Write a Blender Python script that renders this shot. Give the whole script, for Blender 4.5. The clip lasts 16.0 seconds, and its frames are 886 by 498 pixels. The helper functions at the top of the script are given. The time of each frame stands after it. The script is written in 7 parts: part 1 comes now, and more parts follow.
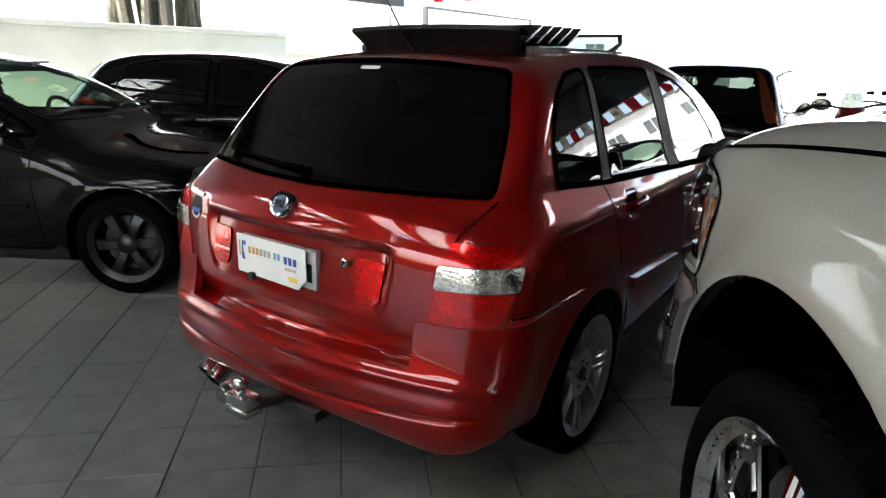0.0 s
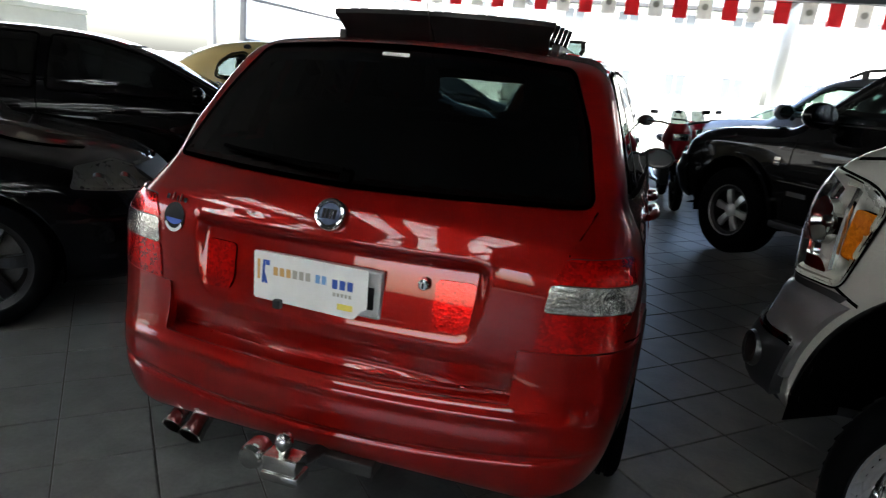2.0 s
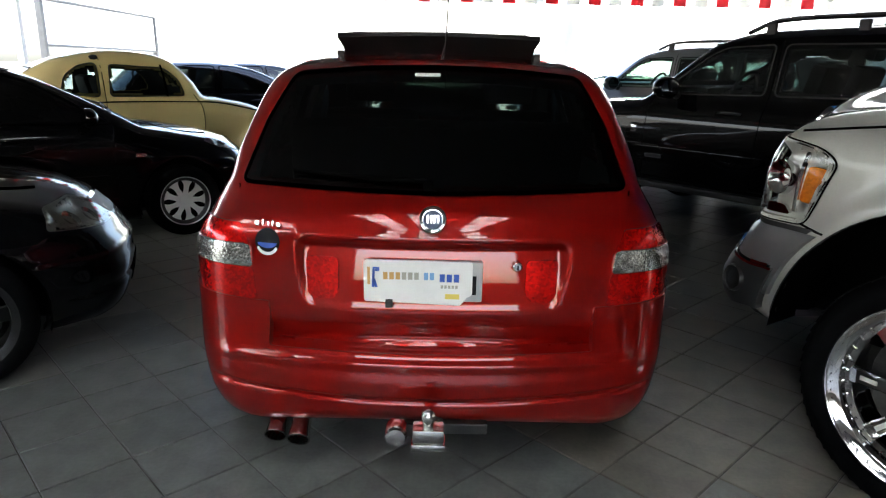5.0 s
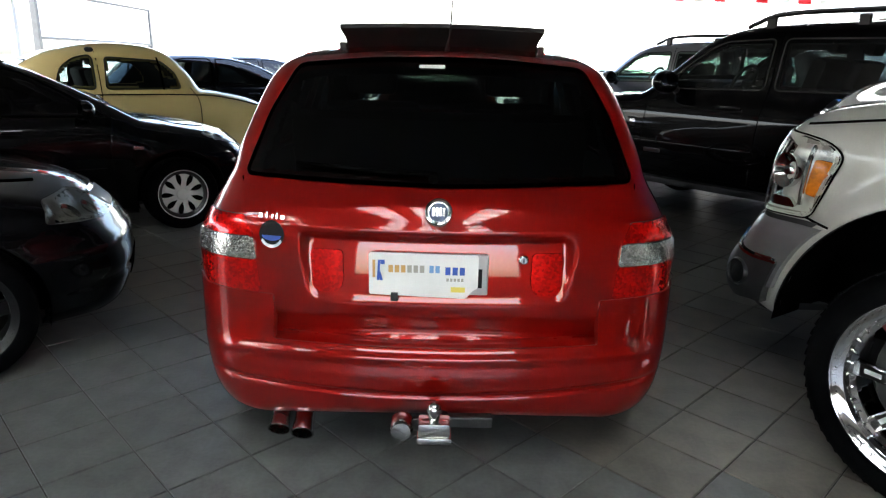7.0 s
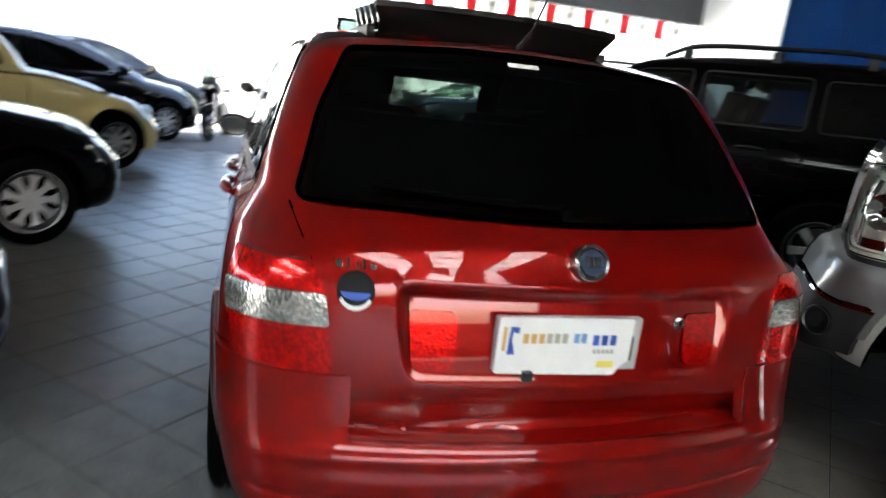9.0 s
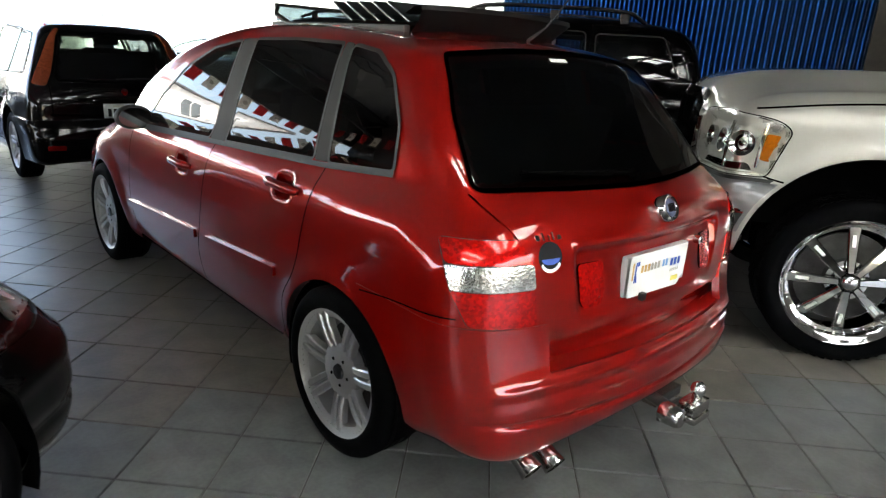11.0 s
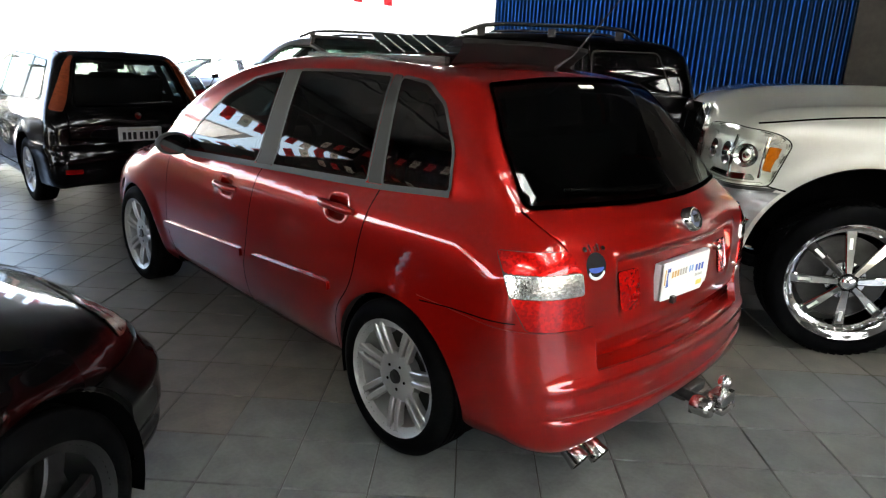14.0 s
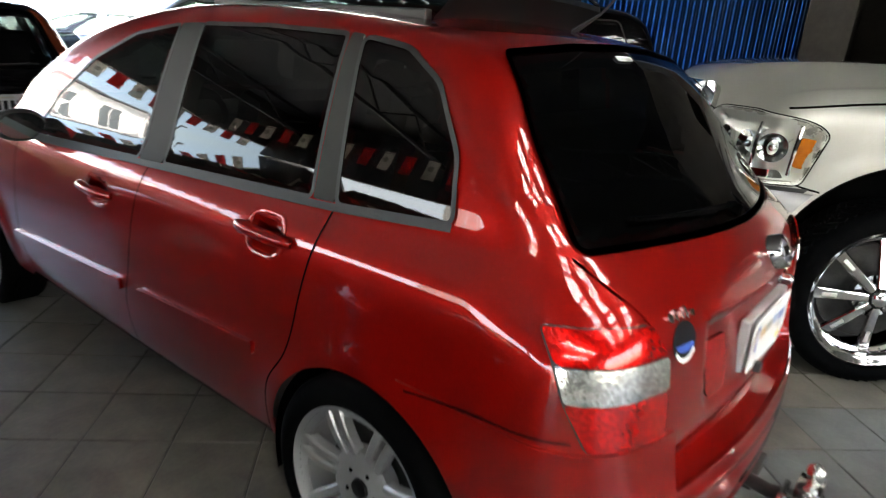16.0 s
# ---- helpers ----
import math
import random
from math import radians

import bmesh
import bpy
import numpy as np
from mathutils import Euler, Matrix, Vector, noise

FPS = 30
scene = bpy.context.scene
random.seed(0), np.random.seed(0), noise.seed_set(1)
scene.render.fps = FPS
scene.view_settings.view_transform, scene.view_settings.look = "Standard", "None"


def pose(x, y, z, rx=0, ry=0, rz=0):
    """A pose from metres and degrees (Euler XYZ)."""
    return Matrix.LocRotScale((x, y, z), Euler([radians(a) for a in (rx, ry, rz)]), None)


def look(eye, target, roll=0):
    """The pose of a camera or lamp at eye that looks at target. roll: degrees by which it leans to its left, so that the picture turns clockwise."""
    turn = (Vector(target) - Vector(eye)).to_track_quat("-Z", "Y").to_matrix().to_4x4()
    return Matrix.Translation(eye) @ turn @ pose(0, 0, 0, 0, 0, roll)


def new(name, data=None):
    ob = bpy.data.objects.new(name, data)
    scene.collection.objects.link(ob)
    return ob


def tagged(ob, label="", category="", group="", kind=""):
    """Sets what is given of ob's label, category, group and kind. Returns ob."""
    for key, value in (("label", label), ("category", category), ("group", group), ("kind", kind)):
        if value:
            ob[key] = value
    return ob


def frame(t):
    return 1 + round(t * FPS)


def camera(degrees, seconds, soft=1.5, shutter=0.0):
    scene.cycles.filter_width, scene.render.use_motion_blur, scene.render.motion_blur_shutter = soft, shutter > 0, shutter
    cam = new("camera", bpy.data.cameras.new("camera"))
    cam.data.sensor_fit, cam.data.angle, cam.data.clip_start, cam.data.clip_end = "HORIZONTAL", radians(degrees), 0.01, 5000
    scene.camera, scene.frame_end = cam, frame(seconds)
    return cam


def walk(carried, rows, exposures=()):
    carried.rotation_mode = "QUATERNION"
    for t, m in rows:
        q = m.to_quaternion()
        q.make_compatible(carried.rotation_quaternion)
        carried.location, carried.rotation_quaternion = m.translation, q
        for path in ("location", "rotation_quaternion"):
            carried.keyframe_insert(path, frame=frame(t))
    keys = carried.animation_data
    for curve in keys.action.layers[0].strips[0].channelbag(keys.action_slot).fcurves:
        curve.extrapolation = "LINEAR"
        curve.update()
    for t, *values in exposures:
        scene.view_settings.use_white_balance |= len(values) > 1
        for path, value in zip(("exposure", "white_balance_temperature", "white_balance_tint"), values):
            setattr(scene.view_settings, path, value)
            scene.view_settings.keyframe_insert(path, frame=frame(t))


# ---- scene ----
cam = camera(68.6, 16.0, 1.25, 0.5)
PATH = [
    (0, (1.69, -1.371, 1.445), (0.594, 0.205, 0.884), 1.2),
    (0.5, (1.648, -1.399, 1.437), (0.607, 0.211, 0.865), 0.8),
    (1, (1.485, -1.436, 1.376), (0.512, 0.188, 0.732), 1.4),
    (1.2, (1.377, -1.463, 1.367), (0.467, 0.21, 0.758), 2.7),
    (1.5, (1.144, -1.41, 1.351), (0.462, 0.369, 0.745), 1.8),
    (2, (0.787, -1.507, 1.36), (0.256, 0.35, 0.843), 5.2),
    (2.5, (0.468, -1.614, 1.385), (0.286, 0.295, 0.816), 5.4),
    (3, (0.199, -1.677, 1.409), (0.219, 0.241, 0.842), 3.0),
    (3.5, (0.048, -1.885, 1.415), (0.172, 0.017, 0.809), 1.9),
    (4, (0.018, -1.946, 1.433), (0.083, -0.016, 0.912), 1.8),
    (4.5, (0.021, -1.964, 1.431), (0.027, -0.037, 0.896), 1.6),
    (5, (0.034, -1.966, 1.435), (0.035, -0.039, 0.899), 1.2),
    (7.5, (-0.034, -1.946, 1.415), (-0.007, -0.024, 0.862), 1.7),
    (8, (-0.158, -1.851, 1.397), (-0.075, 0.069, 0.844), 2.7),
    (8.5, (-0.414, -1.544, 1.377), (-0.204, 0.358, 0.794), 1.8),
    (9, (-0.786, -1.254, 1.339), (-0.219, 0.599, 0.846), 6.4),
    (9.2, (-0.962, -1.096, 1.281), (-0.198, 0.7, 0.842), 4.0),
    (11.3, (-2.124, -0.966, 1.449), (-0.788, 0.4, 0.861), 3.2),
    (11.5, (-2.184, -0.979, 1.463), (-0.839, 0.386, 0.888), 2.1),
    (12, (-2.257, -1.007, 1.468), (-0.899, 0.354, 0.916), 2.0),
    (12.5, (-2.253, -1.028, 1.469), (-0.889, 0.325, 0.916), 2.6),
    (13, (-2.254, -1.033, 1.469), (-0.914, 0.345, 0.916), 3.2),
    (13.5, (-2.284, -1.003, 1.475), (-0.955, 0.39, 0.933), 3.0),
    (14, (-2.328, -0.951, 1.475), (-0.979, 0.419, 0.926), 2.7),
    (14.5, (-2.345, -0.888, 1.467), (-0.968, 0.456, 0.922), 3.3),
    (15, (-2.296, -0.802, 1.471), (-0.905, 0.511, 0.887), 3.5),
    (15.5, (-2.098, -0.563, 1.449), (-0.666, 0.697, 0.846), 2.9),
    (16, (-1.86, -0.211, 1.437), (-0.355, 0.948, 0.813), 4.4),
]
walk(cam, [(t, look(eye, target, roll)) for t, eye, target, roll in PATH], [(t, stops, kelvin, 10) for t, stops, kelvin in ((0, 3.15, 6700), (1, 3.2, 6700), (1.5, 3.05, 6700), (2, 2.55, 6600), (2.5, 2.25, 6600), (3.5, 2.3, 6600), (4, 2.75, 6600), (5, 3.1, 6600), (7.5, 3.33, 6600), (9, 3.35, 6700), (11.5, 3.85, 7050), (16, 3.95, 7050))])
# ---- end camera ----

# ---- light ----
world = bpy.data.worlds.new("daylight")
scene.world = world
world.use_nodes = True
wn = world.node_tree
sky = wn.nodes.new("ShaderNodeTexSky")
sky.sky_type, sky.sun_disc = "NISHITA", False
sky.sun_elevation, sky.sun_rotation = radians(60), radians(190)
sky.air_density, sky.dust_density = 1.0, 3.0
wn.links.new(sky.outputs[0], wn.nodes["Background"].inputs[0])
wn.nodes["Background"].inputs[1].default_value = 0.15
sun = new("sun", bpy.data.lights.new("sun", "SUN"))
sun.data.energy, sun.data.angle, sun.data.color = 4.5, radians(0.6), (1, 0.96, 0.9)
sun.matrix_basis = look((-8, -45, 80), (0, 0, 0))


# sky light through the open side
side_light = new("open_side_light", bpy.data.lights.new("open_side_light", "AREA"))
side_light.data.shape, side_light.data.size, side_light.data.size_y = "RECTANGLE", 11.6, 2.2
side_light.data.energy, side_light.data.color = 28, (1.0, 0.98, 0.94)
side_light.matrix_basis = pose(-6.72, 2.8, 1.4, 90, 0, -90)


# ---- materials ----
def mat(name, base, rough=0.5, metal=0.0, coat=0.0, vary=0.0, scale=8.0, bump=0.0, bump_scale=60.0, rough_vary=0.0, tint=None, island=False, spec=0.5, random_tint=0.0):
    """A node material with colour variation at two scales, uneven roughness and fine relief."""
    m = bpy.data.materials.new(name)
    m.use_nodes = True
    nt = m.node_tree
    b = nt.nodes["Principled BSDF"]
    b.inputs["Base Color"].default_value = (*base, 1)
    b.inputs["Roughness"].default_value = rough
    b.inputs["Metallic"].default_value = metal
    b.inputs["Coat Weight"].default_value = coat
    b.inputs["Coat Roughness"].default_value = 0.03
    b.inputs["Specular IOR Level"].default_value = spec
    co = nt.nodes.new("ShaderNodeTexCoord")
    if vary or rough_vary or random_tint:
        n1, n2 = nt.nodes.new("ShaderNodeTexNoise"), nt.nodes.new("ShaderNodeTexNoise")
        n1.inputs["Scale"].default_value, n2.inputs["Scale"].default_value = scale, scale * 9
        n1.inputs["Detail"].default_value, n2.inputs["Detail"].default_value = 6, 4
        nt.links.new(co.outputs["Object"], n1.inputs["Vector"])
        nt.links.new(co.outputs["Object"], n2.inputs["Vector"])
        add = nt.nodes.new("ShaderNodeMath")
        add.operation = "MULTIPLY_ADD"
        add.inputs[1].default_value = 0.4
        nt.links.new(n2.outputs[0], add.inputs[0])
        nt.links.new(n1.outputs[0], add.inputs[2])
        if vary:
            ramp = nt.nodes.new("ShaderNodeMapRange")
            ramp.inputs[1].default_value, ramp.inputs[2].default_value = 0.45, 0.95
            nt.links.new(add.outputs[0], ramp.inputs[0])
            mix = nt.nodes.new("ShaderNodeMix")
            mix.data_type = "RGBA"
            dark = tint or tuple(c * (1 - vary) for c in base)
            mix.inputs["A"].default_value, mix.inputs["B"].default_value = (*dark, 1), (*(min(1, c * (1 + vary * 0.5)) for c in base), 1)
            nt.links.new(ramp.outputs[0], mix.inputs["Factor"])
            out = mix.outputs["Result"]
            if random_tint:
                info = nt.nodes.new("ShaderNodeNewGeometry" if island else "ShaderNodeObjectInfo")
                hsv = nt.nodes.new("ShaderNodeHueSaturation")
                mr = nt.nodes.new("ShaderNodeMapRange")
                mr.inputs[3].default_value, mr.inputs[4].default_value = 1 - random_tint, 1 + random_tint
                nt.links.new(info.outputs["Random Per Island" if island else "Random"], mr.inputs[0])
                nt.links.new(mr.outputs[0], hsv.inputs["Value"])
                nt.links.new(out, hsv.inputs["Color"])
                out = hsv.outputs[0]
            nt.links.new(out, b.inputs["Base Color"])
        if rough_vary:
            r = nt.nodes.new("ShaderNodeMapRange")
            r.inputs[1].default_value, r.inputs[2].default_value = 0.4, 1.0
            r.inputs[3].default_value, r.inputs[4].default_value = max(0.02, rough - rough_vary), min(1, rough + rough_vary)
            nt.links.new(add.outputs[0], r.inputs[0])
            nt.links.new(r.outputs[0], b.inputs["Roughness"])
    if bump:
        n3, bn = nt.nodes.new("ShaderNodeTexNoise"), nt.nodes.new("ShaderNodeBump")
        n3.inputs["Scale"].default_value, n3.inputs["Detail"].default_value = bump_scale, 5
        bn.inputs["Strength"].default_value, bn.inputs["Distance"].default_value = bump, 0.004
        nt.links.new(co.outputs["Object"], n3.inputs["Vector"])
        nt.links.new(n3.outputs[0], bn.inputs["Height"])
        nt.links.new(bn.outputs[0], b.inputs["Normal"])
    return m


def car_paint(name, base, metal=0.0, flake=0.0, rough=0.4, dust=0.0, ior=1.5):
    """Base coat with metallic flakes under a clear coat, with faint dust."""
    m = mat(name, base, rough, metal, 1.0, spec=0.05)
    nt = m.node_tree
    b = nt.nodes["Principled BSDF"]
    b.inputs["Coat IOR"].default_value = ior
    co = nt.nodes.new("ShaderNodeTexCoord")
    vor = nt.nodes.new("ShaderNodeTexVoronoi")
    vor.inputs["Scale"].default_value = 900
    nt.links.new(co.outputs["Object"], vor.inputs["Vector"])
    if flake:
        hsv = nt.nodes.new("ShaderNodeHueSaturation")
        hsv.inputs["Color"].default_value = (*base, 1)
        sep = nt.nodes.new("ShaderNodeSeparateColor")
        mr = nt.nodes.new("ShaderNodeMapRange")
        mr.inputs[3].default_value, mr.inputs[4].default_value = 1 - flake, 1 + flake
        nt.links.new(vor.outputs["Color"], sep.inputs[0])
        nt.links.new(sep.outputs[0], mr.inputs[0])
        nt.links.new(mr.outputs[0], hsv.inputs["Value"])
        nt.links.new(hsv.outputs[0], b.inputs["Base Color"])
    n = nt.nodes.new("ShaderNodeTexNoise")
    n.inputs["Scale"].default_value, n.inputs["Detail"].default_value = 3.0, 8
    r = nt.nodes.new("ShaderNodeMapRange")
    r.inputs[1].default_value, r.inputs[2].default_value = 0.35, 0.75
    r.inputs[3].default_value, r.inputs[4].default_value = 0.008, 0.03 + dust
    nt.links.new(co.outputs["Object"], n.inputs["Vector"])
    nt.links.new(n.outputs[0], r.inputs[0])
    nt.links.new(r.outputs[0], b.inputs["Coat Roughness"])
    return m


def glass(name, tint, gloss=1.0):
    """A thin pane: it lets tinted light straight through and mirrors more at a slant."""
    m = bpy.data.materials.new(name)
    m.use_nodes = True
    nt = m.node_tree
    nt.nodes.remove(nt.nodes["Principled BSDF"])
    tr, gl, mx, lw, pw, fr = (nt.nodes.new(k) for k in ("ShaderNodeBsdfTransparent", "ShaderNodeBsdfGlossy", "ShaderNodeMixShader", "ShaderNodeLayerWeight", "ShaderNodeMath", "ShaderNodeMath"))
    tr.inputs[0].default_value = (*tint, 1)
    gl.inputs["Roughness"].default_value = 0.012
    gl.inputs[0].default_value = (gloss, gloss, gloss, 1)
    lw.inputs["Blend"].default_value = 0.5
    pw.operation, pw.inputs[1].default_value = "POWER", 5.0
    fr.operation, fr.inputs[1].default_value, fr.inputs[2].default_value = "MULTIPLY_ADD", 0.93, 0.045
    nt.links.new(lw.outputs["Facing"], pw.inputs[0])
    nt.links.new(pw.outputs[0], fr.inputs[0])
    nt.links.new(fr.outputs[0], mx.inputs[0])
    nt.links.new(tr.outputs[0], mx.inputs[1])
    nt.links.new(gl.outputs[0], mx.inputs[2])
    nt.links.new(mx.outputs[0], nt.nodes["Material Output"].inputs[0])
    return m


def lens(name, base, depth=0.6, relief=0.3, spread=0.5):
    """Moulded lamp plastic over a reflector: small prisms, their sparkle put into bright and dark cell colours, under a
    smooth cover.
    """
    m = mat(name, base, 0.17, depth, 1.0, spec=0.1)
    nt = m.node_tree
    b = nt.nodes["Principled BSDF"]
    co, v, bn, sep, mr, hsv = (nt.nodes.new(k) for k in ("ShaderNodeTexCoord", "ShaderNodeTexVoronoi", "ShaderNodeBump", "ShaderNodeSeparateColor", "ShaderNodeMapRange", "ShaderNodeHueSaturation"))
    v.inputs["Scale"].default_value = 120
    bn.inputs["Strength"].default_value, bn.inputs["Distance"].default_value = relief, 0.006
    mr.inputs[3].default_value, mr.inputs[4].default_value = 1 - spread, 1 + spread * 0.7
    hsv.inputs["Color"].default_value = (*base, 1)
    nt.links.new(co.outputs["Object"], v.inputs["Vector"])
    nt.links.new(v.outputs["Distance"], bn.inputs["Height"])
    nt.links.new(bn.outputs[0], b.inputs["Normal"])
    nt.links.new(v.outputs["Color"], sep.inputs[0])
    nt.links.new(sep.outputs[0], mr.inputs[0])
    nt.links.new(mr.outputs[0], hsv.inputs["Value"])
    nt.links.new(hsv.outputs[0], b.inputs["Base Color"])
    return m


RED_PAINT = car_paint("red metallic paint", (0.225, 0.0032, 0.0018), 0.5, 0.15, 0.30, 0.0, 1.57)
BLACK_PAINT = car_paint("black paint", (0.0012, 0.0012, 0.0014), 0.0, 0.0, 0.3, 0.01, 1.32)
SILVER_PAINT = car_paint("silver metallic paint", (0.34, 0.332, 0.305), 0.5, 0.15, 0.52, 0.01, 1.35)
BUMPER_PAINT = car_paint("dark silver bumper paint", (0.20, 0.20, 0.205), 0.7, 0.15, 0.4, 0.03, 1.4)
GREY_PAINT = car_paint("grey silver paint", (0.30, 0.30, 0.31), 0.7, 0.15, 0.36)
CREAM_PAINT = car_paint("cream paint", (0.72, 0.56, 0.24), 0.0, 0.0, 0.4)
WHITE_PAINT = car_paint("white paint", (0.75, 0.75, 0.73), 0.0, 0.0, 0.4)
TINT = glass("dark tinted glass", (0.022, 0.025, 0.025))
REAR_TINT = glass("tinted rear glass", (0.068, 0.085, 0.082))
SMOKE = glass("smoked glass", (0.10, 0.115, 0.11))
TINTED = glass("green tinted glass", (0.30, 0.36, 0.36))
CLEAR = glass("clear windscreen glass", (0.60, 0.74, 0.64))
RUBBER = mat("tyre rubber", (0.0022, 0.0022, 0.0023), 0.75, vary=0.3, scale=20, bump=0.15, bump_scale=90, spec=0.025)
PLASTIC = mat("black plastic", (0.012, 0.012, 0.013), 0.55, vary=0.2, scale=30, bump=0.1, bump_scale=300)
TRIM = mat("grey pillar trim", (0.015, 0.014, 0.0125), 0.6, spec=0.25, vary=0.15, scale=20)
LINING = mat("dark cabin lining", (0.014, 0.014, 0.015), 0.85, vary=0.3, scale=14, bump=0.2, bump_scale=120)
SEAT = mat("dark seat cloth", (0.012, 0.012, 0.013), 0.9, vary=0.3, scale=25, bump=0.4, bump_scale=250)
# black for joints and wipers; in wheel wells and openings it holds the shade
GAP = mat("near-black joints and recess shade", (0.002, 0.002, 0.002), 0.95, vary=0.2, scale=60, spec=0.0)
CHROME = mat("chrome", (0.60, 0.60, 0.60), 0.06, 1.0, rough_vary=0.04, scale=12)
ALLOY = mat("alloy wheel silver", (0.42, 0.42, 0.415), 0.36, 0.75, vary=0.05, scale=10, rough_vary=0.04)
DARK_ALLOY = mat("dark painted alloy", (0.010, 0.010, 0.0105), 0.28, 0.3, vary=0.3, scale=12)
HUBCAP = mat("silver hubcap plastic", (0.62, 0.62, 0.61), 0.36, 0.3, vary=0.08, scale=14)
# dark base stands for the dark hall reflected in the side mirrors
MIRROR = mat("darkened mirror glass", (0.22, 0.24, 0.26), 0.05, 1.0, vary=0.05)
STEEL = mat("dark steel", (0.05, 0.048, 0.045), 0.55, 0.7, vary=0.4, scale=16, bump=0.3, bump_scale=80)
POLISHED = mat("polished steel", (0.6, 0.59, 0.57), 0.13, 1.0, vary=0.08, scale=24, rough_vary=0.05)
RED_LENS = lens("red lamp lens", (0.60, 0.004, 0.003), 0.6, 0.10, 0.4)
WHITE_LENS = lens("clear lamp lens", (0.60, 0.61, 0.59), 0.85, 0.16, 0.4)
AMBER_LENS = lens("amber lamp lens", (0.62, 0.17, 0.008), 0.2, 0.1, 0.3)
LAMP_GLASS = glass("headlamp cover", (0.82, 0.83, 0.80))
REFLECTOR = mat("headlamp reflector", (0.72, 0.72, 0.68), 0.30, 0.4, vary=0.12, scale=12, rough_vary=0.06)
LAMP_GREY = mat("dull lamp interior", (0.17, 0.165, 0.15), 0.3, 0.35, vary=0.15, scale=14, rough_vary=0.06)
RENDER = mat("grey cement render", (0.26, 0.25, 0.24), 0.85, vary=0.25, scale=3, bump=0.3, bump_scale=50)
PAPER = mat("white card", (0.74, 0.74, 0.72), 0.5, vary=0.06, scale=20)
PLATE_GREY = mat("grey plate", (0.42, 0.43, 0.43), 0.4, 0.2, vary=0.15, scale=20)
INK_BLUE = mat("blue print", (0.03, 0.09, 0.42), 0.5, vary=0.1)
INK_LIGHT = mat("light blue print", (0.16, 0.34, 0.62), 0.5, vary=0.1)
INK_GREY = mat("grey print", (0.36, 0.35, 0.30), 0.5, vary=0.1)
INK_ORANGE = mat("orange print", (0.55, 0.32, 0.10), 0.5, vary=0.1)
INK_BLACK = mat("black print", (0.006, 0.006, 0.008), 0.5, spec=0.15, vary=0.1)
INK_YELLOW = mat("yellow print", (0.75, 0.62, 0.12), 0.5, vary=0.1)
TILE = mat("dark grey ceramic tile", (0.105, 0.108, 0.103), 0.40, spec=0.35, vary=0.42, scale=7, bump=0.2, bump_scale=45, rough_vary=0.08, random_tint=0.10)
TILE_WARM = mat("brownish grey ceramic tile", (0.125, 0.112, 0.093), 0.40, spec=0.35, vary=0.42, scale=7, bump=0.2, bump_scale=45, rough_vary=0.08, random_tint=0.10)
TILE_FAR = mat("ceramic tiles further off", (0.12, 0.115, 0.102), 0.38, spec=0.35, vary=0.36, scale=7, bump=0.1, bump_scale=45, rough_vary=0.06, island=True, random_tint=0.10)
GROUT = mat("dirty joint mortar", (0.055, 0.05, 0.044), 0.9, vary=0.5, scale=30, bump=0.5, bump_scale=200)
WALL = mat("white painted wall", (0.74, 0.74, 0.72), 0.7, vary=0.08, scale=1.5, bump=0.15, bump_scale=60)
HOARDING = mat("pale green painted wall", (0.50, 0.55, 0.50), 0.75, vary=0.12, scale=2, bump=0.2, bump_scale=50)
BLUE = mat("blue corrugated metal", (0.03, 0.15, 0.34), 0.42, 0.2, vary=0.2, scale=2.2, rough_vary=0.12)
ROOF = mat("dark grey roofing sheet", (0.050, 0.053, 0.057), 0.6, 0.2, vary=0.25, scale=2)
TRUSS = mat("dark painted steelwork", (0.05, 0.055, 0.06), 0.5, 0.4, vary=0.3, scale=6)
CONCRETE = mat("street concrete", (0.52, 0.51, 0.48), 0.85, vary=0.25, scale=1.2, bump=0.4, bump_scale=40)
RAMP = mat("dark ramp asphalt", (0.06, 0.062, 0.066), 0.8, vary=0.3, scale=5, bump=0.4, bump_scale=90)
# bark base is lowered to hold the shade on the trunk
BARK = mat("shaded tree bark", (0.07, 0.065, 0.045), 0.9, vary=0.6, scale=9, bump=0.9, bump_scale=25)
LEAF = mat("green leaves", (0.06, 0.13, 0.03), 0.6, vary=0.4, scale=6)
FLAG_RED = mat("red pennant cloth", (0.62, 0.05, 0.06), 0.8, vary=0.15, scale=10)
FLAG_WHITE = mat("white pennant cloth", (0.75, 0.72, 0.66), 0.8, vary=0.12, scale=10)
BIKE_RED = car_paint("red motorcycle plastic", (0.35, 0.01, 0.02), 0.0, 0.0, 0.35)
# also holds the shade in the passage, and darkens two unseen walls
DARK = mat("dark brown wall and passage shade", (0.05, 0.045, 0.04), 0.8, vary=0.4, scale=2)

SKYLIGHT = bpy.data.materials.new("translucent roof sheet")
SKYLIGHT.use_nodes = True
_nt = SKYLIGHT.node_tree
_nt.nodes.remove(_nt.nodes["Principled BSDF"])
_tr = _nt.nodes.new("ShaderNodeBsdfTranslucent")
_tr.inputs[0].default_value = (0.80, 0.83, 0.82, 1)
_nt.links.new(_tr.outputs[0], _nt.nodes["Material Output"].inputs[0])

BADGE = mat("dark blue badge face", (0.05, 0.07, 0.13), 0.3, 0.3, vary=0.2, scale=30)


